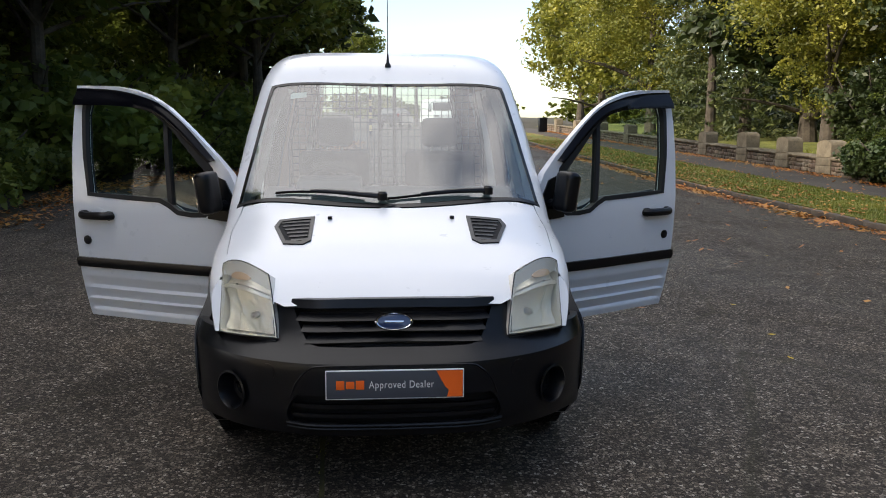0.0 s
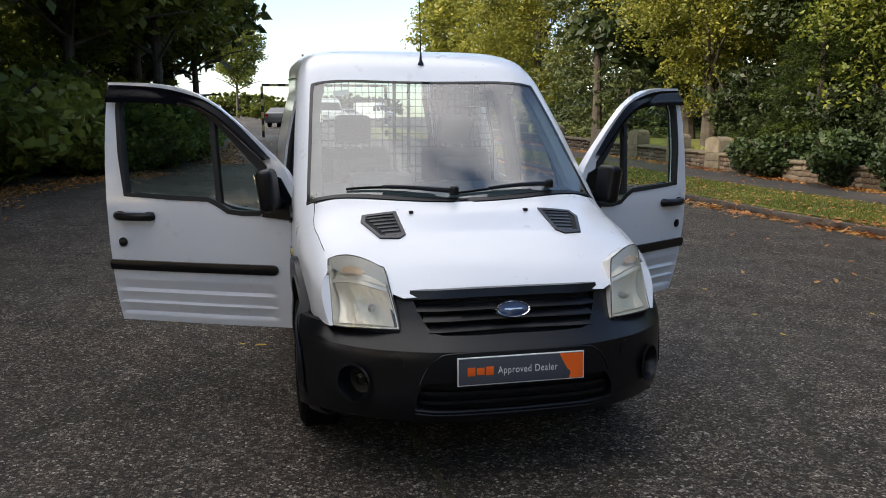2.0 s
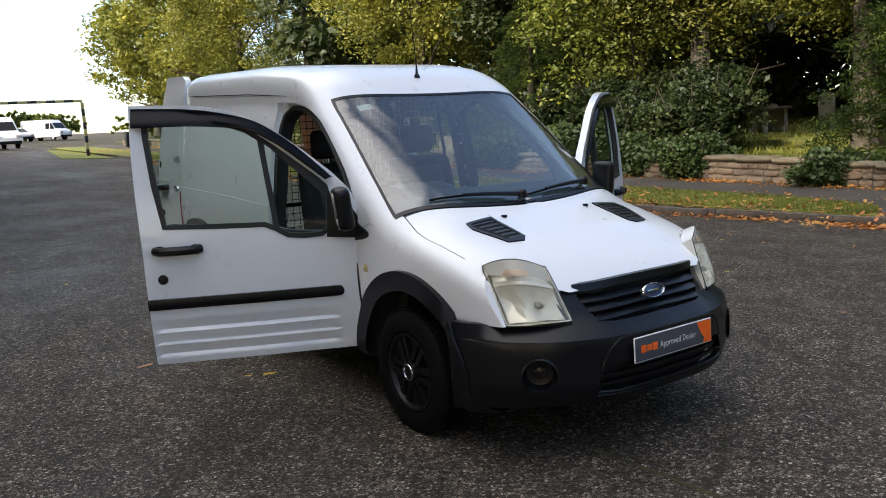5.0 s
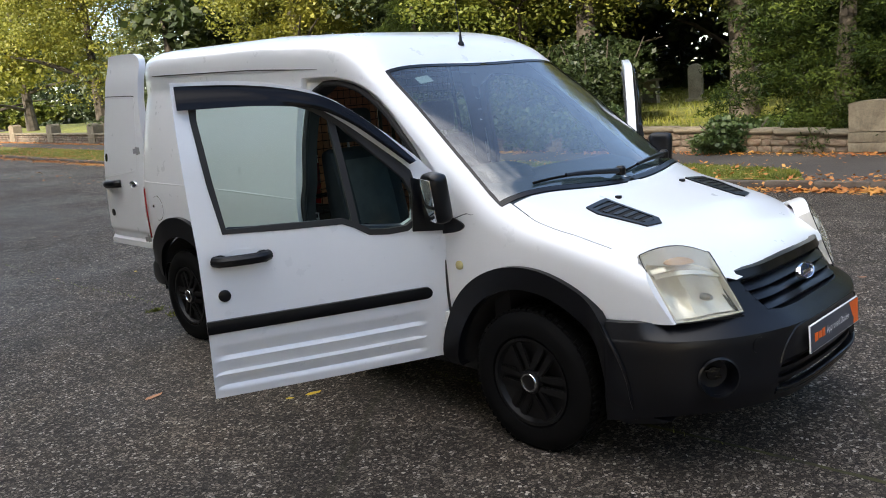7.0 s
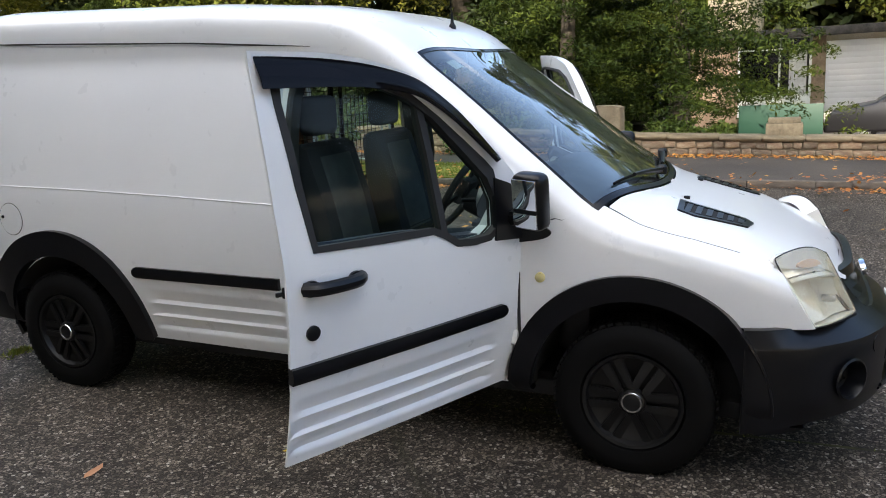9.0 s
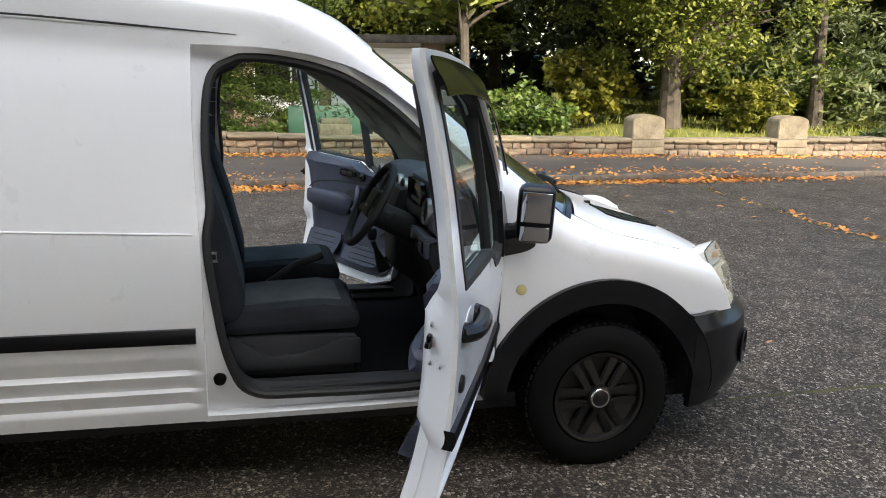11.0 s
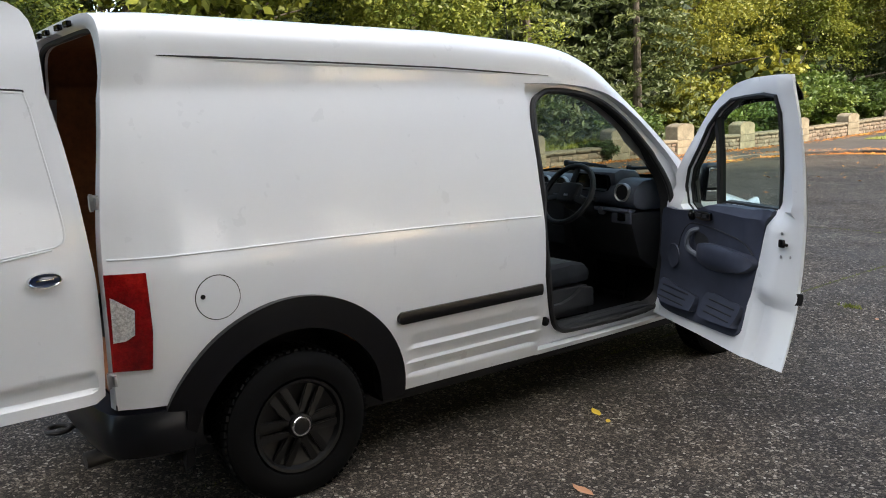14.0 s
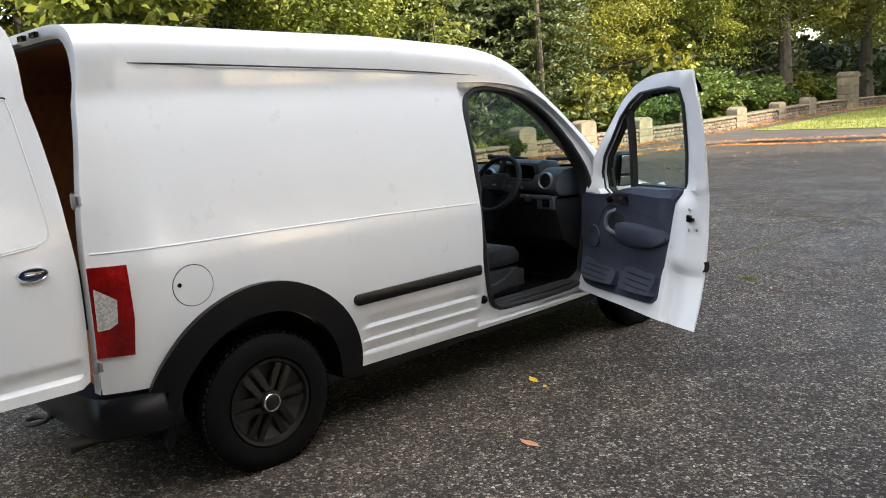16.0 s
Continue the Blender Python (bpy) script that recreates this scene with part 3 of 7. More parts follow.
DOOR_OUT = [(0.475, 0.32), (0.47, 0.62), (0.465, 0.90), (0.452, 1.04), (0.462, 1.12)] + [(y, wz(y, z)) for y, z in ((0.50, 1.195), (0.58, 1.280), (0.70, 1.388), (0.80, 1.472), (0.90, 1.545), (1.01, 1.600), (1.16, 1.640), (1.36, 1.660), (1.565, 1.664))] + [(1.568, 1.45), (1.562, 1.20), (1.55, 0.95), (1.548, 0.6), (1.548, 0.32)]
DOOR_IN = curve([(0.60, 0.385), (0.54, 0.55), (0.525, 0.80), (0.53, 1.03), (0.575, 1.150)] + [(y, wz(y, z)) for y, z in ((0.70, 1.300), (0.83, 1.425), (0.96, 1.520), (1.11, 1.588), (1.28, 1.620))] + [(1.43, 1.618), (1.505, 1.555), (1.525, 1.35), (1.515, 1.12), (1.53, 0.98), (1.50, 0.72), (1.46, 0.52), (1.39, 0.40), (1.20, 0.375)], 5, True)
# side opening for the sliding load door, nearside only
SLIDE = curve([(1.66, 0.40), (1.66, 0.80), (1.66, 1.20), (1.665, 1.50), (1.72, 1.575), (1.95, 1.59), (2.25, 1.59), (2.35, 1.56), (2.375, 1.45), (2.375, 1.10), (2.36, 0.80), (2.30, 0.58), (2.25, 0.42), (2.20, 0.37), (1.95, 0.36), (1.72, 0.36)], 3, True)

ws_b, ws_s, ws_t = ws_edge(0.02)
body_outline = ([(1.56, 0.30)] + [(2.40, 0.305)] + arc(HUB_R, 0.29, 0.49, 172, 28, 26) + [(3.40, 0.50), (3.58, 0.50)]
                + [(3.585 - 0.085 * step01(w, 1.0, 1.9), w) for w in np.linspace(0.6, crown_line(3.5), 24)]
                + [(y, crown_line(y)) for y in np.linspace(3.47, ws_t[-1][0] + 0.03, 110)]
                + ws_t[::-1] + ws_s[::-1] + [ws_b[-1]] + [(0.28, 1.03), (0.40, 0.985), (0.455, 0.93), (0.465, 0.60), (0.475, 0.300), (1.0, 0.297), (1.55, 0.297)])
bm = joined(panel(body_outline, ribbed, 0.034, [DOOR_OUT], 0.0, dense=(1.57, 2.40, 0.345, 0.605, 0.02, 0.0075)), mirrored(panel(body_outline, ribbed, 0.034, [DOOR_OUT, SLIDE], 0.0, dense=(1.57, 2.40, 0.345, 0.605, 0.02, 0.0075))))
bmesh.ops.remove_doubles(bm, verts=bm.verts, dist=1e-4)
body = part("body_shell", bm, PAINT, van, "glossy white painted steel with pressed ribs")

def bridge(a, b):
    bm = bmesh.new()
    va, vb = [bm.verts.new(p) for p in a], [bm.verts.new(p) for p in b]
    for i in range(len(va) - 1):
        bm.faces.new((va[i], va[i + 1], vb[i + 1], vb[i]))
    return bm


# recessed door frames with their rubber seals
shut = [(y + (0.02 if y < 0.9 else 0.0), w) for y, w in DOOR_OUT]
for side in (1, -1):
    bm = panel(DOOR_OUT, lambda y, w, d: skin(y, w, 0.035 + d), 0.04, [DOOR_IN], 0.05)
    edge = panel(DOOR_OUT, lambda y, w, d: skin(y, w, d), 0.05, [[(1.0 + (y - 1.0) * 0.998, 0.95 + (w - 0.95) * 0.998) for y, w in DOOR_OUT]], 0.04)
    bm = joined(bm, edge)
    seal = tube([skin(y, w, 0.03) for y, w in DOOR_IN], 0.016, 8, True)
    if side < 0:
        mirrored(bm), mirrored(seal)
    lining = bridge([skin(y, w, 0.030) for y, w in DOOR_IN + DOOR_IN[:1]], [skin(1.03 + (y - 1.03) * 0.985, 0.99 + (w - 0.99) * 0.988, 0.105) for y, w in DOOR_IN + DOOR_IN[:1]])
    if side < 0:
        mirrored(lining)
    fr = part("door_frame", bm, PAINT, van)
    part("aperture_lining", lining, SEAL, fr, "black trim round the door opening")
    part("door_seal", seal, SEAL, fr, "black rubber door seal")

# headlamp surface, then the bonnet and wings that meet it
HL = [Vector(v) for v in ((0.702, -0.470, 0.880), (0.492, -0.648, 0.868), (0.451, -0.768, 0.638), (0.697, -0.622, 0.632))]
HN = Vector((0.55, -0.80, 0.25)).normalized()


def lamp(u, v, d):
    a = HL[0].lerp(HL[1], u)
    b = HL[3].lerp(HL[2], u)
    p = b.lerp(a, v)
    n = Vector((HN.x + 0.5 * (0.5 - u), HN.y, HN.z + 0.25 * (v - 0.3))).normalized()
    p = p + n * (0.045 * math.sin(math.pi * u) * (0.5 + 0.5 * math.sin(math.pi * v)) + 0.012 - d) + Vector((0, 0.0, 0.022 * math.sin(math.pi * min(1, u * 1.1)) * v))
    return (-p.x, p.y, p.z)


LAMP_SIDE = [lamp(0.0, v, 0.0) for v in np.linspace(0.0, 1.0, 13)]
LAMP_TOP = [lamp(u, 1.0, 0.0) for u in np.linspace(0.0, 1.0, 13)]
LAMP_IN = [lamp(1.0, v, 0.0) for v in np.linspace(1.0, 0.5, 7)]
chart_side = [(p[1], wz(p[1], p[2])) for p in LAMP_SIDE]
chart_top = [(p[1], wx(p[1], -p[0])) for p in LAMP_TOP]
chart_in = [(p[1] + 0.006, wx(p[1] + 0.006, -p[0] - 0.006)) for p in LAMP_IN]
corner = chart_top[0]
hood_edge = [corner] + [(y, wx(y, x)) for y, x in ((-0.36, 0.712), (-0.20, 0.725), (0.0, 0.73), (0.12, 0.715))]
hood_outline = ([(y, crown_line(y)) for y in np.linspace(-0.745, 0.0, 60)] + [(a - 0.02, b) for a, b in ws_b[1:-2]] + hood_edge[::-1]
                + chart_top[1:] + chart_in[1:] + [(-0.735, wx(-0.735, 0.43)), (-0.742, wx(-0.742, 0.3)), (-0.744, wx(-0.744, 0.15))])
part("bonnet", panel(hood_outline, skin, 0.03, (), 0.0, True), PAINT, van, "white bonnet with two black vents")
wing_outline = ([(0.462, 0.33), (0.462, 0.60), (0.455, 0.925), (0.40, 0.98), (0.28, 1.025), (0.185, ws_b[-1][1]), (0.135, hood_edge[-1][1] - 0.004)] + [(a, b - 0.004) for a, b in hood_edge[::-1][1:-1]]
                + chart_side[::-1] + [(-0.60, 0.632), (-0.40, 0.632)] + arc(HUB_F, 0.30, 0.47, 135, 4, 26) + [(0.462, 0.32)])


for side in (1, -1):
    f = (lambda b: b) if side > 0 else mirrored
    wing_o = part("front_wing", f(panel(wing_outline, skin, 0.03, (), 0.0)), PAINT, van)
    part("lamp_return", f(joined(bridge(LAMP_SIDE, [skin(y, w, 0.0) for y, w in chart_side]), bridge(LAMP_TOP + LAMP_IN[1:], [skin(y, w, 0.0) for y, w in chart_top + chart_in[1:]]))), PAINT, wing_o)
    part("sail_trim", f(panel(curve([(0.462, 0.922), (0.40, 0.925), (0.345, 0.938), (0.320, 0.957), (0.335, 0.976), (0.40, 1.0), (0.458, 1.022), (0.46, 0.97)], 4, True), lambda y, w, d: skin(y, w, d - 0.010), 0.03, (), 0.012)), BLACK_PLASTIC, van)

# windscreen with its black border
wg_b, wg_s, wg_t = ws_edge(0.017)
wi_b, wi_s, wi_t = ws_edge(0.004)
mid_b, mid_t = wg_b[0], wg_t[-1]
glass_outline = wg_b + wg_s + wg_t + [(y, crown_line(y)) for y in np.linspace(mid_t[0], mid_b[0], 20)[1:-1]]
ws = part("windscreen", panel(glass_outline, lambda y, w, d: skin(y, w, d + 0.004), 0.05, (), 0.0, True), WS_GLASS, van, "laminated windscreen glass reflecting trees and sky")
ws.visible_shadow = False
frame_outline = ws_b + ws_s + ws_t + wi_t[::-1] + wi_s[::-1] + wi_b[::-1]
part("windscreen_border", panel(frame_outline, lambda y, w, d: skin(y, w, d + 0.001), 0.03, (), 0.004, True), GLOSS_BLACK, ws, "black ceramic border and seal")

# ---------------------------------------------------------------- van: nose
PLAN = [(0, -0.935), (0.26, -0.925), (0.40, -0.89), (0.55, -0.82), (0.66, -0.735), (0.74, -0.645), (0.795, -0.55), (0.83, -0.47), (0.845, -0.40)]
PLAN_C = np.array(curve(PLAN, 8))
PLAN_S = np.concatenate([[0], np.cumsum(np.linalg.norm(np.diff(PLAN_C, axis=0), axis=1))])


def s_of(x):
    return math.copysign(float(np.interp(abs(x), PLAN_C[:, 0], PLAN_S)), x)


def nose(s, z, d):
    a = abs(s)
    x, y = np.interp(a, PLAN_S, PLAN_C[:, 0]), np.interp(a, PLAN_S, PLAN_C[:, 1])
    e = 0.02
    tx = np.interp(a + e, PLAN_S, PLAN_C[:, 0]) - np.interp(max(0, a - e), PLAN_S, PLAN_C[:, 0])
    ty = np.interp(a + e, PLAN_S, PLAN_C[:, 1]) - np.interp(max(0, a - e), PLAN_S, PLAN_C[:, 1])
    k = math.hypot(tx, ty)
    lean = float(np.interp(z, [0.15, 0.20, 0.25, 0.32, 0.345, 0.352, 0.55, 0.574, 0.585, 0.60, 0.64, 0.70, 0.78], [0.11, 0.07, 0.035, 0.008, 0.004, -0.004, 0.0, 0.006, 0.022, 0.045, 0.10, 0.135, 0.175]))
    lean *= 1 - 0.75 * step01(a, 0.78, 1.0)
    d = d + lean
    return (math.copysign(x - d * ty / k * 1.0, s) if s else 0.0, y + d * tx / k, z)


def sx(x, z):
    """The place along the bumper whose surface lies at x at that height."""
    lo_, hi_ = 0.0, float(PLAN_S[-1])
    for _ in range(40):
        mid = (lo_ + hi_) / 2
        if nose(mid, z, 0.0)[0] < abs(x):
            lo_ = mid
        else:
            hi_ = mid
    return math.copysign(lo_, x)


def oval_chart(ca, cb, a, b, n=24):
    return [(ca + a * math.cos(t), cb + b * math.sin(t)) for t in np.linspace(0, 2 * math.pi, n, endpoint=False)]


s_end = float(PLAN_S[-1])
half = [(s_of(0.40), 0.285), (s_of(0.62), 0.282), (s_of(0.78), 0.270), (s_end - 0.05, 0.25), (s_end, 0.24), (s_end, 0.638), (s_of(0.81), 0.640), (sx(0.70, 0.632), 0.632), (sx(0.47, 0.632), 0.632), (sx(0.490, 0.765), 0.775), (sx(0.41, 0.775), 0.790), (sx(0.375, 0.70), 0.70), (sx(0.345, 0.645), 0.645), (sx(0.325, 0.628), 0.628), (sx(0.29, 0.622), 0.622), (s_of(0.15), 0.620)]
bump_outline = [(0, 0.285)] + half + [(0, 0.622)] + [(-s, z) for s, z in half[::-1]]
intake = curve([(-0.405, 0.350), (-0.36, 0.338), (0.0, 0.332), (0.36, 0.338), (0.405, 0.350), (0.415, 0.385), (0.385, 0.440), (0.33, 0.452), (0.0, 0.455), (-0.33, 0.452), (-0.385, 0.440), (-0.415, 0.385)], 3, True)
RECESS = curve([(0.40, 0.44), (0.375, 0.50), (0.33, 0.548), (0.27, 0.566), (0.0, 0.570), (-0.27, 0.566), (-0.33, 0.548), (-0.375, 0.50), (-0.40, 0.44)], 5)
fogs = [[(sg * s_of(0.634) + 0.072 * math.cos(t), 0.429 + 0.068 * math.sin(t)) for t in np.linspace(0, 2 * math.pi, 20, endpoint=False)] for sg in (1, -1)]
bumper = part("front_bumper", panel(bump_outline, nose, 0.035, [intake] + fogs, 0.03, dense=(-1.2, 1.2, 0.562, 0.602, 0.035, 0.006)), BLACK_PLASTIC, van, "textured black plastic bumper")
for sg, ring in zip((1, -1), fogs):
    c = Vector(nose(sg * s_of(0.634), 0.429, 0.0))
    ax = (Vector(nose(sg * s_of(0.634), 0.429, 0.06)) - c).normalized()
    m = Matrix.Translation(c) @ ax.to_track_quat("Z", "Y").to_matrix().to_4x4()
    part("fog_recess", lathe([(0.076, -0.004), (0.082, -0.010), (0.074, -0.014), (0.068, 0.0), (0.056, 0.05), (0.046, 0.052), (0.0, 0.052)], 28, m), BLACK_PLASTIC, bumper)
    part("fog_blank", joined(lathe([(0.028, 0.050), (0.026, 0.042), (0.012, 0.040), (0.0, 0.036)], 20, m), *[box(0.022 * math.cos(k), 0.022 * math.sin(k), 0.046, 0.03, 0.008, 0.012, 0.002, m @ pose(0, 0, 0, 0, 0, 0)) for k in (0.6, 2.2, 3.9)]), GLOSS_BLACK, bumper)
part("intake_backing", panel([(-0.44, 0.30), (0.44, 0.30), (0.44, 0.48), (-0.44, 0.48)], lambda s, z, d: nose(s, z, 0.07), 0.1), DARK, bumper)
for z in (0.365, 0.402):
    part("intake_slat", panel([(-0.40, z - 0.007), (0.40, z - 0.007), (0.40, z + 0.007), (-0.40, z + 0.007)], lambda s, q, d: nose(s, q, 0.022 + d), 0.06, (), 0.02), BLACK_PLASTIC, bumper)
for z, off, r in ((0.334, -0.004, 0.008), (0.318, -0.001, 0.006)):
    part("bumper_lip", tube([nose(q, z + 0.10 * max(0.0, abs(q) - 0.34) ** 1.2, off) for q in np.linspace(-0.42, 0.42, 29)], r, 8), BLACK_PLASTIC, bumper)
part("plate_recess", tube([nose(a, b, 0.0015) for a, b in RECESS], 0.005, 6), BLACK_PLASTIC, bumper)
for sg in (1, -1):
    c0 = sg * s_of(0.485)
    part("tow_cover", panel(oval_chart(c0, 0.528, 0.034, 0.033), lambda a, b, d: nose(a, b, d - 0.0025), 0.015, (), 0.006), BLACK_PLASTIC, bumper)
    # Dark bar below the lamp, painting in the shade of the gap.
    part("lamp_gap_shade", tube([nose(sg * a, 0.626, 0.004) for a in np.linspace(sx(0.455, 0.632), sx(0.71, 0.632), 12)], 0.008, 6), DARK, bumper)

# grille
grille = part("grille", panel([(-sx(0.415, 0.775), 0.775), (-sx(0.345, 0.625), 0.625), (0, 0.612), (sx(0.345, 0.625), 0.625), (sx(0.415, 0.775), 0.775), (0, 0.785)], lambda s, z, d: nose(s, z, 0.035), 0.06), DARK, van, "black slatted grille")
for i, z in enumerate((0.642, 0.678, 0.715)):
    w = sx(0.340 + 0.020 * i, z)
    bar = [(q, z + 0.006 * (1 - (q / w) ** 2)) for q in np.linspace(-w, w, 21)]
    o = [(q, r - 0.0115) for q, r in bar] + [(q, r + 0.0115) for q, r in bar[::-1]]
    part("grille_slat", panel(o, lambda q, r, d, z=z: nose(q, r, 0.004 + d + (r - z) * 0.9), 0.05, (), 0.02), BLACK_PLASTIC, grille)
w = sx(0.398, 0.768)
bar = [(q, 0.766 + 0.010 * (1 - (q / w) ** 2)) for q in np.linspace(-w, w, 25)]
part("grille_top", panel([(q, r - 0.017) for q, r in bar] + [(q, r + 0.016) for q, r in bar[::-1]], lambda q, r, d: nose(q, r, -0.014 + d), 0.05, (), 0.03), BLACK_PLASTIC, grille)


def oval(cx, cz, a, b, n=28):
    return [(cx + a * math.cos(t), cz + b * math.sin(t)) for t in np.linspace(0, 2 * math.pi, n, endpoint=False)]


badge_tilt = Matrix.Translation((0, -0.826, 0.712)) @ pose(0, 0, 0, 90 - 20, 0, 0)


def badge(parent, m, a, b):
    ring = lathe([(0.84, 0.0), (0.86, 0.10), (0.93, 0.13), (1.0, 0.06), (1.0, -0.1)], 36, m @ Matrix.Diagonal((a, b, 0.09, 1)))
    rim_ob = part("badge", ring, CHROME, parent, "chrome-rimmed oval badge")
    part("badge_face", lathe([(0.0, 0.09), (0.6, 0.07), (0.86, 0.04), (0.86, -0.1)], 36, m @ Matrix.Diagonal((a, b, 0.09, 1))), BADGE_BLUE, rim_ob)
    part("badge_mark", box(0, 0, 0.0068, a * 1.0, b * 0.22, 0.003, 0.0012, m), CHROME, rim_ob)


badge(grille, badge_tilt, 0.074, 0.035)

# dealer plate
pm = Matrix.Translation((0.0, -0.948, 0.502)) @ pose(0, 0, 0, 90 - 3, 0, 0)
plate = part("dealer_plate", box(0, 0, 0, 0.52, 0.112, 0.006, 0.002, pm), PLATE_WHITE, van, "dark grey and orange dealer plate")
part("plate_face", box(0, 0, 0.0035, 0.512, 0.104, 0.003, 0.0005, pm), PLATE_GREY, plate)
bm = bmesh.new()
vs = [bm.verts.new(pm @ Vector((x, y, 0.0056))) for x, y in ((0.155, 0.051), (0.255, 0.051), (0.255, -0.051), (0.195, -0.051), (0.203, -0.025), (0.188, -0.010))]
bm.faces.new(vs)
part("plate_flash", bm, PLATE_ORANGE, plate)
for x, h in ((-0.205, 0.034), (-0.168, 0.028), (-0.131, 0.034)):
    part("plate_logo", box(x, 0.0, 0.0058, 0.031, h, 0.0012, 0.0005, m=pm), PLATE_ORANGE, plate)
tcu = bpy.data.curves.new("lettering", "FONT")
tcu.body = "Approved Dealer"
tcu.size = 0.040
tcu.space_character = 1.12
tob = new("lettering_source", tcu)
bpy.context.view_layer.update()
tme = bpy.data.meshes.new_from_object(tob)
bpy.data.objects.remove(tob)
tme.name = "lettering"
tme.materials.append(PLATE_WHITE)
lo = min(v.co.x for v in tme.vertices)
hi = max(v.co.x for v in tme.vertices)
tx = new("lettering", tme)
tx.parent = plate
tx.matrix_basis = pm @ Matrix.Translation((-0.098, -0.013, 0.0062)) @ Matrix.Diagonal((0.245 / (hi - lo), 1, 1, 1)) @ Matrix.Translation((-lo, 0, 0))

# headlamps
LAMP_O = curve([(0.06, 0.0), (0.5, -0.004), (0.94, 0.0), (1.0, 0.05), (1.004, 0.5), (0.995, 0.93), (0.93, 1.0), (0.5, 1.012), (0.08, 1.0), (0.0, 0.93), (-0.004, 0.5), (0.0, 0.06)], 4, True)
for sg in (1, -1):
    f = (lambda b: b) if sg > 0 else mirrored
    bowl = panel(LAMP_O, lambda u, v, d: lamp(u, v, 0.085), 0.12)
    hl = part("headlamp", f(joined(bowl, panel(LAMP_O, lambda u, v, d: lamp(u, v, 0.002 + d), 0.12, [[(0.5 + (u - 0.5) * 0.95, 0.5 + (v - 0.5) * 0.95) for u, v in LAMP_O]], 0.07))), REFLECTOR, van, "hazy yellowed headlamp with clear plastic lens")
    lens = part("lens", f(panel(LAMP_O, lambda u, v, d: lamp(u, v, d), 0.10)), LENS_GLASS, hl)
    lens.visible_shadow = False
    part("lamp_rim", f(tube([lamp(u, v, 0.002) for u, v in LAMP_O], 0.0026, 6, True)), SEAL, hl)
    low_o = [(0.05, 0.04), (0.95, 0.04), (0.95, 0.60), (0.05, 0.64)]

    def dish(u, v, d):
        """Pressed reflector: two shallow bowls side by side, broken into upright flutes."""
        best = 1.0
        for cu, cv, r in ((0.60, 0.30, 0.40), (0.22, 0.34, 0.26)):
            best = min(best, math.hypot((u - cu) / 1.0, (v - cv) / 1.25) / r)
        k = 1 - min(1.0, best)
        return lamp(u, v, 0.022 + 0.050 * k ** 0.8 + 0.005 * ((u * 9 + v * 2) % 1.0))

    part("reflector_bowl", f(panel(low_o, dish, 0.045)), REFLECTOR, hl)
    part("lamp_ledge", f(panel([(0.05, 0.63), (0.95, 0.59), (0.95, 0.645), (0.05, 0.685)], lambda u, v, d: lamp(u, v, 0.010 + d), 0.08, (), 0.03)), REFLECTOR, hl)
    m = Matrix.Translation(Vector(lamp(0.60, 0.30, 0.07))) @ Vector((-0.25, -0.95, 0.05)).to_track_quat("Z", "Y").to_matrix().to_4x4()
    part("bulb", f(lathe([(0.014, 0.0), (0.014, 0.03), (0.009, 0.045), (0, 0.048)], 14, m)), STEEL, hl)
    part("indicator", f(panel([(0.06, 0.70), (0.94, 0.665), (0.93, 0.95), (0.08, 0.96)], lambda u, v, d: lamp(u, v, 0.018 + 0.020 * math.sin(math.pi * min(1, max(0, (v - 0.67) / 0.3))) + 0.003 * ((v * 22) % 1.0)), 0.03)), REFLECTOR, hl)
    part("indicator_bulb", f(panel(oval_chart(0.45, 0.80, 0.20, 0.055), lambda u, v, d: lamp(u, v, 0.014 + d), 0.05, (), 0.01)), AMBER, hl, "amber indicator bulb")

# bonnet vents, washer jets, wipers, scuttle, aerial
for sg in (1, -1):
    f = (lambda b: b) if sg > 0 else mirrored
    q = [(-0.10, 0.352), (-0.11, 0.515), (-0.18, 0.530), (-0.375, 0.470), (-0.392, 0.385), (-0.36, 0.352)]
    o = [(y, wx(y, x)) for y, x in resample(q, 0.03)]
    cy, cw = np.mean(np.array(o), 0)
    hole = [(cy + (y - cy) * 0.82, cw + (w - cw) * 0.80) for y, w in o]
    vent = part("bonnet_vent", f(panel(o, lambda y, w, d: skin(y, w, d - 0.007), 0.03, [hole], 0.008)), BLACK_PLASTIC, van, "black louvred bonnet vent")
    part("vent_backing", f(panel(o, lambda y, w, d: skin(y, w, -0.0025), 0.04)), DARK, vent)
    for i in range(6):
        y0 = -0.135 - i * 0.040
        xa, xb = 0.372 + 0.0 * i, 0.500 - 0.012 * i
        part("louvre", f(panel([(y0, wx(y0, xa)), (y0, wx(y0, xb)), (y0 - 0.022, wx(y0 - 0.022, xb)), (y0 - 0.022, wx(y0 - 0.022, xa))], lambda y, w, d, y0=y0: skin(y, w, -0.004 - 0.10 * (y0 - y) + d), 0.04, (), 0.004)), BLACK_PLASTIC, vent)
    j = Vector(skin(-0.122, wx(-0.122, 0.283), 0.0))
    part("washer_jet", f(joined(box(j.x, j.y, j.z + 0.006, 0.020, 0.026, 0.014, 0.004))), BLACK_PLASTIC, van)

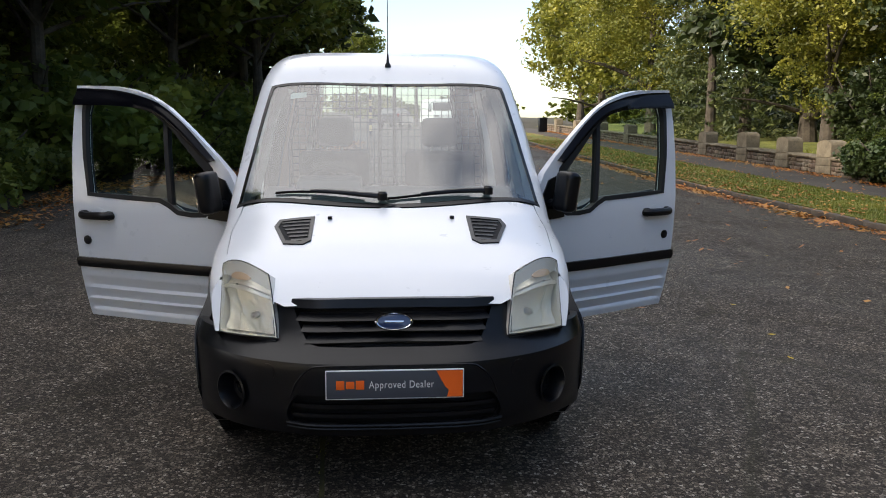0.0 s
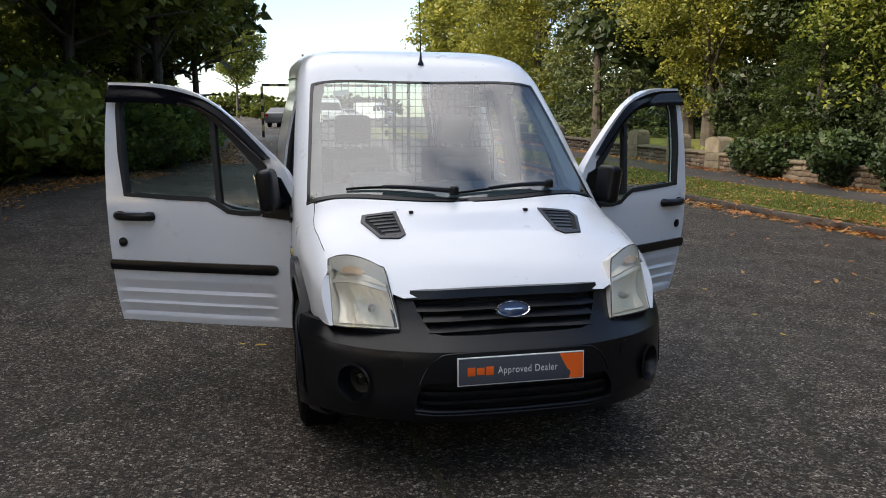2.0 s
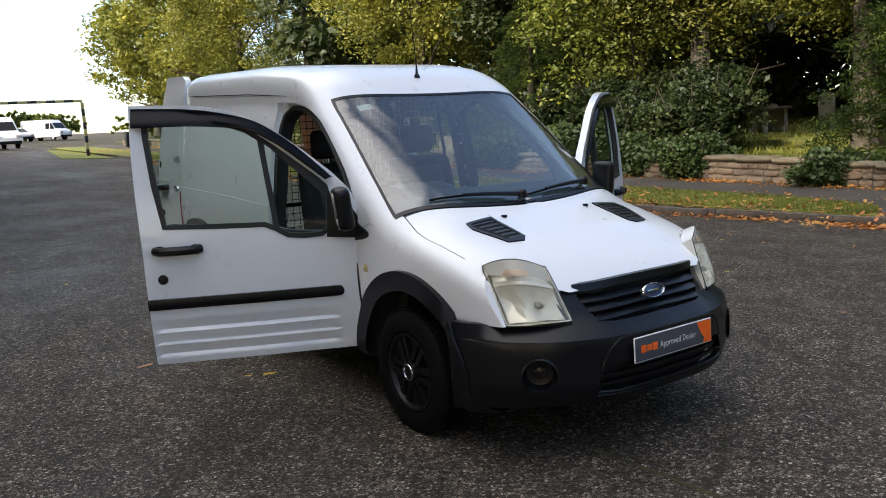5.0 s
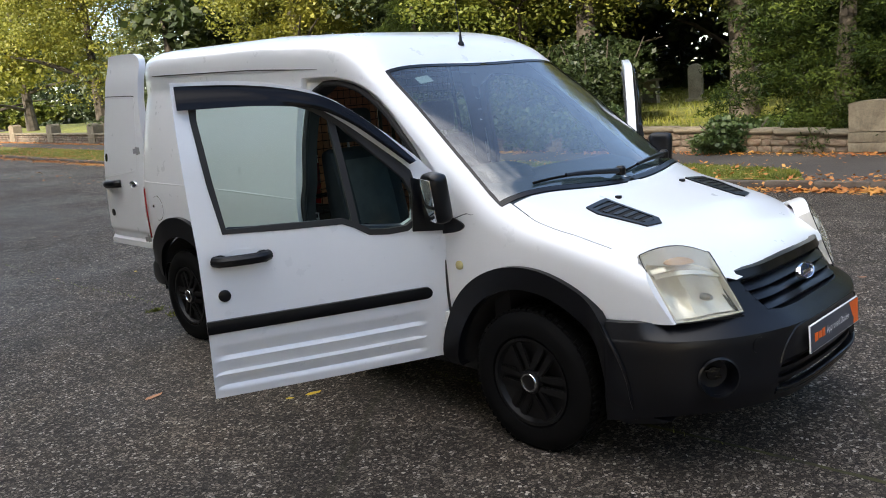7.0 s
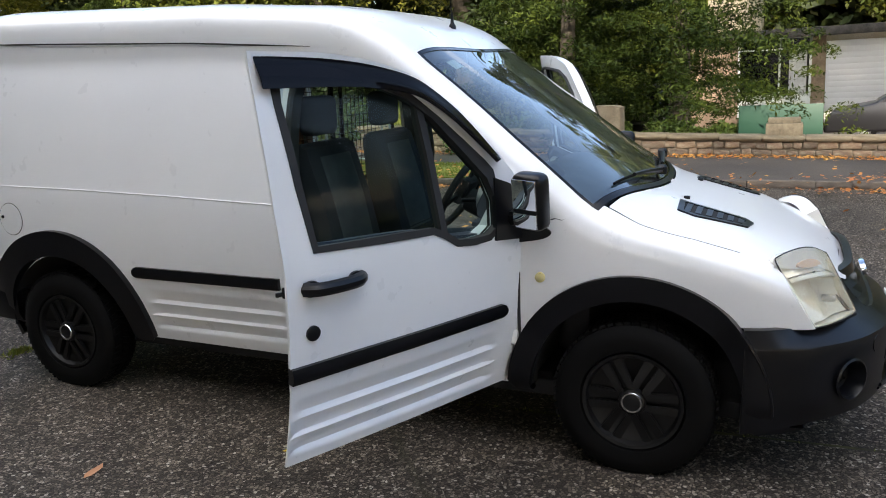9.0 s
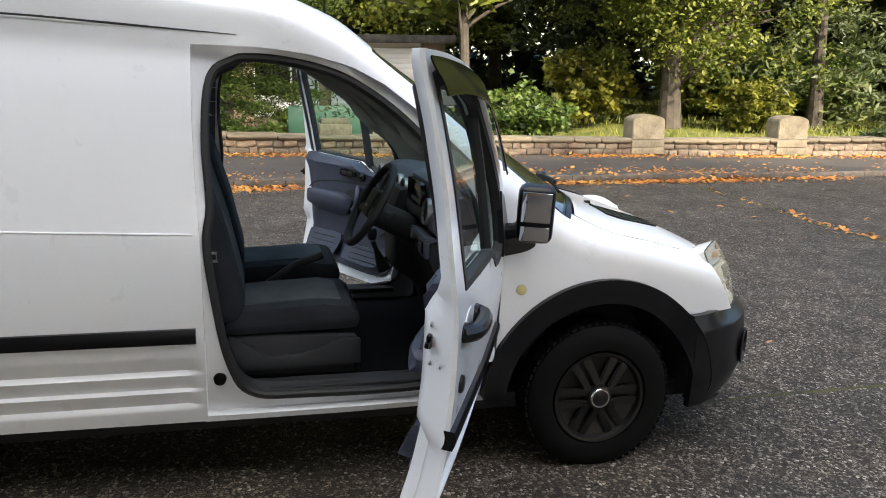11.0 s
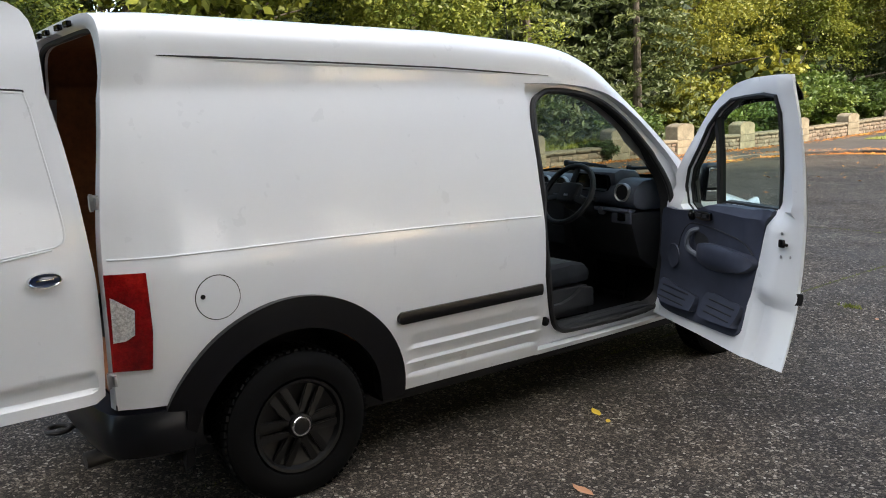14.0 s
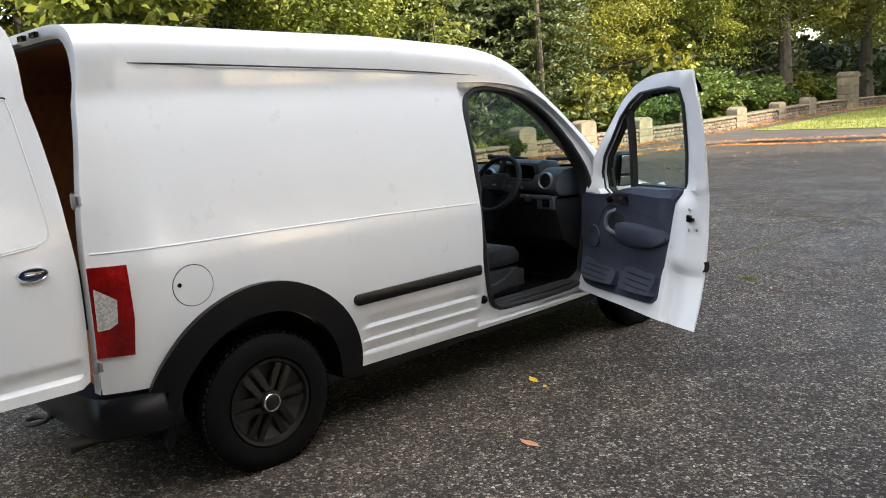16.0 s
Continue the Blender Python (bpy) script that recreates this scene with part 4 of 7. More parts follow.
scut = [(y - 0.012, w) for y, w in ws_edge(0.02)[0]] + [(y + 0.008, min(w + 0.003, crown_line(y + 0.008))) for y, w in ws_edge(0.017)[0][::-1]]
part("scuttle", panel([(y, w) for y, w in scut], lambda y, w, d: skin(y, w, d - 0.003), 0.03, (), 0.006, True), BLACK_PLASTIC, van)
for x0, x1 in ((-0.04, -0.56), (0.48, -0.02)):
    pts = []
    for t in np.linspace(0, 1, 13):
        x = x0 + (x1 - x0) * t
        y = 0.032 + 0.165 * (abs(x) / 0.735) ** 2 + 0.016 * math.sin(math.pi * t)
        p = Vector(skin(y, wx(y, abs(x)), -0.016 - 0.010 * (1 - t)))
        pts.append((x, p.y, p.z))
    arm = part("wiper", tube(pts[:9], [0.014 - 0.0007 * i for i in range(9)], 8), BLACK_PLASTIC, van, "black windscreen wiper")
    bl = [(x + (0.10 if i < 0 else 0.0), y + 0.012, z - 0.006) for i, (x, y, z) in enumerate(pts)]
    part("wiper_blade", tube(bl[2:], 0.006, 6), RUBBER, arm)
    part("wiper_pivot", lathe([(0.024, -0.02), (0.024, 0.012), (0.016, 0.022), (0, 0.024)], 16, Matrix.Translation(pts[0])), BLACK_PLASTIC, arm)
p = Vector(skin(1.04, crown_line(1.04) - 0.001, 0))
aer = part("aerial", joined(lathe([(0.019, -0.006), (0.017, 0.010), (0.009, 0.022), (0.006, 0.055), (0.004, 0.075), (0, 0.076)], 14, Matrix.Translation((0, 1.04, p.z))), tube([(0, 1.04, p.z + 0.05), (0, 1.06, p.z + 0.24), (0, 1.11, p.z + 0.62)], [0.0035, 0.0025, 0.0015], 6)), BLACK_PLASTIC, van, "black whip aerial")

# ---------------------------------------------------------------- van: arches, strips, sides
def front_arch(y, w, d):
    """Flared lip that meets the bumper's side ahead of the wheel."""
    x0, _, z = skin(y, w, 0.0)
    side = -x0 + 0.026
    low = WZ(0.60) * WK(y) + 0.020
    side = side + (max(side, low) - side) * (1 - step01(w, 0.45, 0.62))
    k = step01(-y, 0.28, 0.44)
    bx = float(np.interp(-y, -PLAN_C[::-1, 1], PLAN_C[::-1, 0])) if y < -0.40 else 0.845
    side = side * (1 - k) + (max(side, bx) + 0.010) * k
    return (-(side - d - 0.045 * (1 - step01(w, 0.22, 0.36))), y, z)


for sg in (1, -1):
    f = (lambda b: b) if sg > 0 else mirrored
    o = arc(HUB_F, 0.305, 0.505, 184, 4, 34) + [(0.47, 0.30), (0.40, 0.30)] + arc(HUB_F, 0.30, 0.412, 2, 186, 34) + [(-0.425, 0.245), (-0.46, 0.228), (-0.59, 0.240), (-0.615, 0.252), (-0.565, 0.262), (-0.522, 0.28)]
    ar = part("wheel_arch", f(panel(o, front_arch, 0.035, (), 0.05)), BLACK_PLASTIC, van, "black plastic wheel arch")
    o = [(3.36, 0.40), (3.355, 0.48)] + arc(HUB_R, 0.305, 0.540, 20, 179, 32) + [(2.39, 0.305), (2.46, 0.30)] + arc(HUB_R, 0.30, 0.415, 178, -8, 32) + [(3.36, 0.22)]
    part("arch_bead", f(tube([front_arch(y, w, 0.004) for y, w in arc(HUB_F, 0.305, 0.503, 186, 140, 16)], 0.007, 6)), BLACK_PLASTIC, ar)
    part("wheel_arch", f(panel(o, lambda y, w, d: skin(y, w, d - 0.030), 0.04, (), 0.06)), BLACK_PLASTIC, van)
    for cy in (HUB_F, HUB_R):
        part("wheel_liner", f(panel([(0, 0), (math.pi, 0), (math.pi, 0.46), (0, 0.46)], lambda a, x, d, cy=cy: (-0.80 + x, cy + 0.42 * math.cos(a), 0.29 + 0.42 * math.sin(a)), 0.15)), DARK, van)
        part("inner_panel", f(box(-0.36, cy, 0.50, 0.02, 0.86, 0.50)), DARK, van)
    so = arc(2.400, 0.660, 0.027, -90, 90, 10) + [(1.575, 0.687), (1.575, 0.633)]
    if sg > 0:
        part("rubbing_strip", f(panel(so, lambda y, w, d: skin(y, w, d - 0.020 + 9.0 * (w - 0.66) ** 2), 0.02, (), 0.03)), BLACK_PLASTIC, van, "black rubbing strip")
    else:
        sd = part("sliding_door", f(panel(SLIDE, lambda y, w, d: ribbed(y, w, 0.0) if d == 0 else skin(y, w, d), 0.034, (), 0.05, dense=(1.67, 2.30, 0.375, 0.605, 0.02, 0.0075))), PAINT, van, "white sliding side door slid fully back", m=Matrix.Translation((0.095, 0.80, 0.0)))
        part("rubbing_strip", f(panel([(2.30, 0.633), (2.30, 0.687), (1.68, 0.687), (1.68, 0.633)], lambda y, w, d: skin(y, w, d - 0.020 + 9.0 * (w - 0.66) ** 2), 0.02, (), 0.03)), BLACK_PLASTIC, sd)
        part("slide_frame", f(panel(SLIDE, lambda y, w, d: skin(y, w, d), 0.05, [[(2.02 + (y - 2.02) * 0.90, 0.97 + (w - 0.97) * 0.945) for y, w in SLIDE]], 0.05)), PAINT, van)
    # crease, roof groove
    cr = [(y, float(np.interp(y, [1.57, 2.2, 2.8, 3.3, 3.58], [1.023, 1.044, 1.057, 1.062, 1.063]))) for y in np.linspace(1.575, 3.57, 40)]
    part("crease", f(tube([skin(y, w, 0.0015) for y, w in cr], 0.0045, 8)), PAINT, van)
    gv = [(y, wz(y, float(np.interp(y, [1.40, 1.46, 2.06, 2.7, 3.32], [1.698, 1.702, 1.736, 1.757, 1.777])))) for y in np.linspace(1.41, 3.32, 40)]
    part("roof_groove", f(tube([skin(y, w, -0.001) for y, w in gv], [0.001 + 0.0032 * min(1, i / 8, (39 - i) / 4 + 0.2) for i in range(40)], 6)), SEAL, van)
    gv2 = [(y, w - 0.012) for y, w in gv]
    part("roof_swage", f(tube([skin(y, w, 0.004) for y, w in gv2], [0.001 + 0.007 * min(1, i / 10, (39 - i) / 6) for i in range(40)], 8)), PAINT, van)
    if sg > 0:
        part("fuel_flap_gap", panel(oval(3.215, 0.889, 0.086, 0.086, 36), lambda y, w, d: skin(y, w, d - 0.0012), 0.03, [oval(3.215, 0.889, 0.0825, 0.0825, 36)], 0.004), SEAL, van)
        part("fuel_flap", panel(oval(3.215, 0.889, 0.0825, 0.0825, 36), lambda y, w, d: skin(y, w, d - 0.003), 0.03, (), 0.004), PAINT, van, "round white fuel flap")
        c = Vector(skin(3.272, 0.899, -0.004))
        part("fuel_lock", lathe([(0.009, -0.004), (0.009, 0.003), (0, 0.004)], 14, Matrix.Translation(c) @ pose(0, 0, 0, 0, -90, 0)), GLOSS_BLACK, van)
    c = Vector(skin(0.365, 0.780, 0.0))
    part("side_repeater", f(lathe([(0.021, -0.004), (0.020, 0.008), (0.010, 0.014), (0, 0.015)], 18, Matrix.Translation(c) @ pose(0, 0, 0, 0, -90, 0))), material("repeater_lens", (0.55, 0.48, 0.22), 0.2, coat=0.8), van)
    # tail lamp wraps round the rear corner
    tl = [(3.462, 0.655), (3.452, 0.80), (3.457, 1.012), (3.585, 1.012), (3.59, 0.655)]
    lampo = part("tail_lamp", f(panel(tl, lambda y, w, d: skin(min(y, 3.585), w, d - 0.010), 0.025, (), 0.03)), RED_LENS, van, "red tail lamp with clear centre")
    part("clear_section", f(panel([(3.508, 0.790), (3.502, 0.880), (3.535, 0.905), (3.572, 0.930), (3.574, 0.765), (3.535, 0.770)], lambda y, w, d: skin(min(y, 3.585), w, d - 0.014), 0.02, (), 0.01)), CLEAR_LENS, lampo)
    # D-pillar inner return
    dp = [Vector(skin(3.585 - 0.085 * step01(w, 1.0, 1.9), w, 0)) for w in np.linspace(0.50, crown_line(3.5), 40)]
    bm = bmesh.new()
    r0 = [bm.verts.new(v) for v in dp]
    r1 = [bm.verts.new((v.x * 0.93, v.y + 0.006, 0.50 + (v.z - 0.50) * 0.972)) for v in dp]
    r2 = [bm.verts.new((v.x * 0.90, v.y - 0.06, 0.50 + (v.z - 0.50) * 0.955)) for v in dp]
    for a, b in ((r0, r1), (r1, r2)):
        for i in range(len(a) - 1):
            bm.faces.new((a[i], a[i + 1], b[i + 1], b[i]))
    part("rear_frame", f(bm), PAINT, van)
    part("rear_seal", f(tube([(v.x * 0.905, v.y - 0.035, 0.50 + (v.z - 0.50) * 0.960) for v in dp], 0.014, 6)), SEAL, van)
# rear header slots
for x in (-0.28, -0.12, 0.12, 0.28):
    part("header_clip", box(x, 3.52, 1.918, 0.07, 0.02, 0.022, 0.004), GLOSS_BLACK, van)
# underside, floor
part("underbody", joined(box(0, 1.4, 0.265, 1.36, 4.0, 0.07, 0.01), box(0, -0.42, 0.36, 1.2, 0.5, 0.16, 0.02), box(0, 3.38, 0.36, 1.3, 0.3, 0.16, 0.02)), DARK, van)
# Unseen axle and tank shapes, added to darken the road beneath the van.
part("under_shade_axle", joined(tube([(-0.70, 2.917, 0.30), (0.70, 2.917, 0.30)], 0.05, 12), box(0, 2.95, 0.30, 0.24, 0.24, 0.22, 0.06)), DARK, van)
part("under_shade_box", box(0.0, 1.95, 0.225, 1.10, 0.90, 0.13, 0.04), DARK, van)
part("cargo_floor", joined(box(0, 2.62, 0.500, 0.66, 1.84, 0.03), box(0, 2.07, 0.501, 1.40, 0.74, 0.03), box(0, 3.46, 0.501, 1.36, 0.16, 0.03)), PLY, van, "brown plywood load floor")
for q in (-0.668, 0.668):
    part("sill_trim", box(q, 1.03, 0.388, 0.11, 0.86, 0.026, 0.010), DASH_DARK, van, "black plastic sill trim")
part("cab_floor", box(0, 0.98, 0.318, 1.34, 1.25, 0.03, 0.005), CARPET, van, "black rubber floor")
for sg in (1, -1):
    y_on = 1.78 if sg > 0 else 2.40
    lin = [(y_on, 0.52), (2.42, 0.52)] + arc(HUB_R, 0.30, 0.50, 155, 25, 14) + [(3.42, 0.52), (3.48, 0.52), (3.46, 1.0), (3.42, wz(3.42, 1.71)), (y_on, wz(y_on, 1.70))]
    bm = panel(lin, lambda y, w, d: skin(y, w, 0.075), 0.1, (), 0.0)
    part("ply_lining", bm if sg > 0 else mirrored(bm), PLY, van, "brown plywood side lining")
hl_ = panel([(1.7, wz(1.7, 1.66)), (3.45, wz(3.45, 1.66)), (3.45, crown_line(3.45)), (1.7, crown_line(1.7))], lambda y, w, d: skin(y, w, 0.045), 0.1, (), 0.0, True)
part("roof_inside", hl_, PLY, van)
hd = panel([(0.98, wx(0.98, 0.60)), (1.7, wx(1.7, 0.62)), (1.7, crown_line(1.7)), (0.96, crown_line(0.96))], lambda y, w, d: skin(y, w, 0.05), 0.08, (), 0.0, True)
part("headlining", hd, FABRIC_MID, van)

# rear bumper, exhaust, towing bits
rb = [(-0.80, 3.30), (-0.80, 3.42), (-0.77, 3.56), (-0.68, 3.635), (-0.40, 3.66), (0, 3.665), (0.40, 3.66), (0.68, 3.635), (0.77, 3.56), (0.80, 3.42), (0.80, 3.30)]
rbc = curve(rb, 5)
bm = bmesh.new()
rows = []
for dz, off in ((0.295, 0.06), (0.318, 0.015), (0.36, 0.0), (0.445, 0.0), (0.485, 0.02), (0.495, 0.10)):
    rows.append([bm.verts.new((x * (1 - off * 0.9), y - off, dz)) for x, y in rbc])
for a, b in zip(rows, rows[1:]):
    for i in range(len(a) - 1):
        bm.faces.new((a[i], a[i + 1], b[i + 1], b[i]))
bmesh.ops.recalc_face_normals(bm, faces=bm.faces)
part("rear_bumper", bm, BLACK_PLASTIC, van, "black plastic rear bumper")
part("exhaust", tube([(-0.44, 3.1, 0.27), (-0.44, 3.4, 0.25), (-0.45, 3.66, 0.235)], 0.034, 14), RUST, van, "sooty dark exhaust pipe")
hook = part("towing_eye", tube([(-0.20 + 0.045 * math.cos(a), 3.70 + 0.045 * math.sin(a), 0.30) for a in np.linspace(0, 2 * math.pi, 16, endpoint=False)], 0.012, 8, True), RUST, van, "black towing eye")
part("eye_stem", tube([(-0.20, 3.45, 0.30), (-0.20, 3.66, 0.30)], 0.014, 8), RUST, hook)

# ---------------------------------------------------------------- wheels
def wheel(hub_x, y):
    root = thing("wheel", Matrix.Identity(4), "", "")
    for k in ("label", "category"):
        if k in root:
            del root[k]
    root.parent = van
    root.matrix_basis = Matrix.Translation((hub_x, y, 0.305)) @ pose(0, 0, 0, 0, -90 if hub_x < 0 else 90, 0)
    R0 = 0.312
    prof = [(0.195, -0.175), (0.24, -0.19), (0.285, -0.185), (0.305, -0.17), (R0, -0.14), (R0, -0.05), (0.305, -0.012), (0.285, 0.006), (0.245, 0.012), (0.205, 0.004), (0.197, -0.02)]
    bm = lathe(prof, 56)
    tyre = part("tyre", bm, RUBBER, root, "black tyre")
    blocks = bmesh.new()
    for k in range(60):
        a = 2 * math.pi * k / 60
        for zz, tw in ((-0.135, 0.3), (-0.085, -0.3), (-0.035, 0.3)):
            m = pose(0, 0, 0, 0, 0, math.degrees(a)) @ Matrix.Translation((R0 + 0.001, 0, zz)) @ pose(0, 0, 0, math.degrees(tw), 0, 0)
            bmesh.ops.create_cube(blocks, size=1, matrix=m @ Matrix.Diagonal((0.010, 0.022, 0.040, 1)))
    part("tread", blocks, RUBBER, tyre)
    rim = lathe([(0.197, -0.03), (0.195, 0.002), (0.182, 0.0), (0.172, -0.022), (0.12, -0.034), (0.0, -0.034)], 48)
    rm = part("rim", rim, WHEEL_BLACK, root, "black painted wheel trim")
    for k in range(6):
        a = 60 * k + 30
        for off in (-0.023, 0.023):
            bm = box(0.116, off, -0.014, 0.140, 0.034, 0.024, 0.0, pose(0, 0, 0, 0, 0, 0))
            for q in bm.verts:
                t = (q.co.x - 0.046) / 0.14
                q.co.y = off * (1.0 + 0.25 * t) + (q.co.y - off) * (0.80 + 0.40 * t)
                q.co.z -= 0.014 * t if q.co.z > -0.014 else 0.0
            bmesh.ops.bevel(bm, geom=bm.edges[:], offset=0.005, segments=2, affect="EDGES")
            bmesh.ops.transform(bm, matrix=pose(0, 0, 0, 0, 0, a), verts=bm.verts)
            part("spoke", bm, WHEEL_BLACK, rm)
    part("hub_cap", lathe([(0.056, -0.02), (0.050, 0.004), (0.042, 0.008), (0.0, 0.008)], 28), WHEEL_BLACK, rm)
    part("cap_ring", lathe([(0.033, 0.008), (0.034, 0.011), (0.040, 0.011), (0.042, 0.008)], 28), CHROME, rm, "chrome ring")
    return root


for hx, y in ((-0.815, HUB_F), (-0.840, HUB_R), (0.815, HUB_F), (0.840, HUB_R)):
    wheel(hx, y)

# ---------------------------------------------------------------- van: front doors
HINGE = Vector((-0.80, 0.47, 0))
OPEN = 65
WIN = [(1.430, 1.052), (1.16, 1.042), (0.94, 1.036), (0.885, 1.012), (0.825, 0.974), (0.74, 0.965), (0.655, 0.968), (0.605, 1.00), (0.598, 1.10)] + [(y, wz(y, z)) for y, z in ((0.64, 1.195), (0.76, 1.312), (0.88, 1.420), (1.00, 1.502), (1.12, 1.548), (1.26, 1.572), (1.40, 1.580), (1.480, 1.572))] + [(1.490, 1.50), (1.462, 1.25)]


def shrink(poly, k, c=None):
    p = np.array(poly)
    c = p.mean(0) if c is None else np.array(c)
    out = []
    n = len(p)
    area = 0.5 * sum(p[i][0] * p[(i + 1) % n][1] - p[(i + 1) % n][0] * p[i][1] for i in range(n))
    sgn = 1 if area > 0 else -1
    for i in range(n):
        a, b, d = p[i - 1], p[i], p[(i + 1) % n]
        e1, e2 = (b - a) / max(1e-6, np.linalg.norm(b - a)), (d - b) / max(1e-6, np.linalg.norm(d - b))
        nn = np.array([-(e1[1] + e2[1]), e1[0] + e2[0]]) * sgn
        nn /= max(1e-6, np.linalg.norm(nn))
        out.append(tuple(b + nn * k))
    return out


VIS_TOP = curve([(1.548, 1.634), (1.45, 1.632), (1.30, 1.624), (1.157, 1.606), (1.006, 1.570), (0.912, 1.529), (0.793, 1.447), (0.694, 1.360), (0.583, 1.252)], 5)
VIS_LOW = curve([(1.548, 1.536), (1.45, 1.535), (1.253, 1.532), (1.08, 1.516), (0.965, 1.489), (0.847, 1.423), (0.725, 1.326), (0.618, 1.236)], 5)


def visor(y, w, d):
    """Wind deflector: clipped to the frame along its top, bowed out and then hanging clear of the glass."""
    x, _, z = skin(y, w, 0.0)
    hi_z = float(np.interp(y, [p[0] for p in VIS_TOP[::-1]], [p[1] for p in VIS_TOP[::-1]]))
    lo_z = float(np.interp(y, [p[0] for p in VIS_LOW[::-1]], [p[1] for p in VIS_LOW[::-1]]))
    t = min(1.0, max(0.0, (hi_z - z) / max(0.02, hi_z - lo_z)))
    off = 0.016 + 0.020 * step01(t, 0.0, 0.85) - d
    return (x - 0.95 * off, y, z + 0.30 * off)


def inner_shell(y, w):
    """Inside of a door: deep below the window, with a sloping end face that carries the latch and a step low down."""
    deep = 0.048 + 0.062 * (1 - step01(w, 0.98, 1.10))
    deep -= 0.045 * step01(y, 1.36, 1.41) * (1 - step01(w, 0.60, 0.66))
    end = min(1.0, max(0.12, (1.552 - y) / 0.085)) if w < 1.04 else min(1.0, max(0.25, (1.556 - y) / 0.04))
    return skin(y, w, deep * end)


def door(sg):
    f = (lambda b: b) if sg > 0 else mirrored
    h = Vector((HINGE.x * sg, HINGE.y, 0))
    p0 = Vector((h.x, h.y, 0.5))
    m = Matrix.Translation(p0) @ pose(0, 0, 0, 0, 0, OPEN if sg > 0 else -60) @ pose(0, 0, 0, 0, -1.9 * sg, 0) @ Matrix.Translation(-p0)
    outline = [(y, w - 0.018 * step01(w, 1.42, 1.60)) for y, w in shrink(DOOR_OUT, 0.005)]
    bm = panel(outline, lambda y, w, d: ribbed(y, w, 0.0) if d == 0 else inner_shell(y, w), 0.036, [WIN], 0.05, dense=(0.56, 1.54, 0.345, 0.605, 0.02, 0.0075))
    ob = part("front_door", f(bm), PAINT, van, "white cab door standing open", m=m)
    g = part("door_glass", f(panel(WIN, lambda y, w, d: skin(y, w, 0.022 + d), 0.06)), SIDE_GLASS, ob, "clear side window")
    g.visible_shadow = False
    surround = [a if not 9 <= i <= 16 else b for i, (a, b) in enumerate(zip(shrink(WIN, -0.014), shrink(WIN, -0.036)))]
    part("window_surround", f(panel(surround, lambda y, w, d: skin(y, w, d - 0.004), 0.03, [shrink(WIN, 0.012)], 0.035)), SEAL, ob, "black rubber window surround")
    div = [(0.862, wz(0.862, 0.985)), (0.892, wz(0.892, 0.995)), (0.952, wz(0.952, 1.475)), (0.922, wz(0.922, 1.46))]
    part("window_divider", f(panel(div, lambda y, w, d: skin(y, w, d + 0.006), 0.04, (), 0.035)), SEAL, ob)
    tri = [(0.468, 0.935), (0.63, 0.950), (0.615, 1.185), (0.53, 1.155), (0.462, 1.04)]
    part("mirror_base", f(panel(tri, lambda y, w, d: skin(y, wz(y, w), d - 0.010), 0.03, (), 0.02)), BLACK_PLASTIC, ob)
    # wind deflector
    o = [(y, wz(y, z)) for y, z in VIS_TOP] + [(y, wz(y, z)) for y, z in VIS_LOW[::-1]]
    part("wind_deflector", f(panel(o, visor, 0.012, (), 0.004)), SMOKED, ob, "smoked black wind deflector")
    so = arc(1.540, 0.660, 0.027, -90, 90, 2)[:0] + [(1.545, 0.633), (1.545, 0.687)] + arc(0.585, 0.660, 0.027, 90, 270, 10)
    part("rubbing_strip", f(panel(so, lambda y, w, d: skin(y, w, d - 0.020 + 9.0 * (w - 0.66) ** 2), 0.02, (), 0.03)), BLACK_PLASTIC, ob)
    # outside handle
    hy = [(1.265, 0.0), (1.30, -0.030), (1.375, -0.038), (1.45, -0.030), (1.485, 0.0)]
    grip = tube([skin(y, 0.936 - 0.003 * (y - 1.3), d) for y, d in curve(hy, 5)], [0.023] * 21, 10)
    pads = joined(*[panel(oval(y, 0.935, 0.034, 0.026, 18), lambda a, w, d: skin(a, w, d - 0.012), 0.02, (), 0.012) for y in (1.288, 1.462)])
    hd_ = part("door_handle", f(joined(grip, pads)), BLACK_PLASTIC, ob, "black grab handle")
    part("handle_cup", f(panel(oval(1.375, 0.944, 0.07, 0.034, 22), lambda a, w, d: skin(a, w, d - 0.002 + 0.0), 0.02, (), 0.002)), PAINT, hd_)
    c = Vector(skin(1.46, 0.789, 0.0))
    part("door_lock", f(lathe([(0.026, -0.006), (0.025, 0.007), (0.018, 0.010), (0, 0.010)], 22, Matrix.Translation(c) @ pose(0, 0, 0, 0, -90, 0))), BLACK_PLASTIC, ob)
    # mirror
    mc = Vector((-0.930, 0.545, 1.105))
    head = box(0, 0, 0, 0.136, 0.088, 0.218, 0.040, Matrix.Translation(mc) @ pose(0, 0, 0, -7, 0, 6), 4)
    mir = part("door_mirror", f(joined(head, tube([(-0.80, 0.53, 1.02), (-0.86, 0.53, 1.03), (-0.90, 0.53, 1.06)], [0.034, 0.03, 0.03], 10))), BLACK_PLASTIC, ob, "tall black door mirror")
    mm = Matrix.Translation(mc) @ pose(0, 0, 0, -7, 0, 6)
    part("mirror_glass", f(box(0, 0.044, 0.034, 0.106, 0.006, 0.112, 0.002, mm)), MIRROR, mir)
    part("wide_angle_glass", f(box(0, 0.044, -0.066, 0.106, 0.006, 0.056, 0.002, mm)), MIRROR, mir)
    # inner trim: one moulding, swelling into an armrest, with a grab loop and two ribbed pockets
    D0 = 0.100
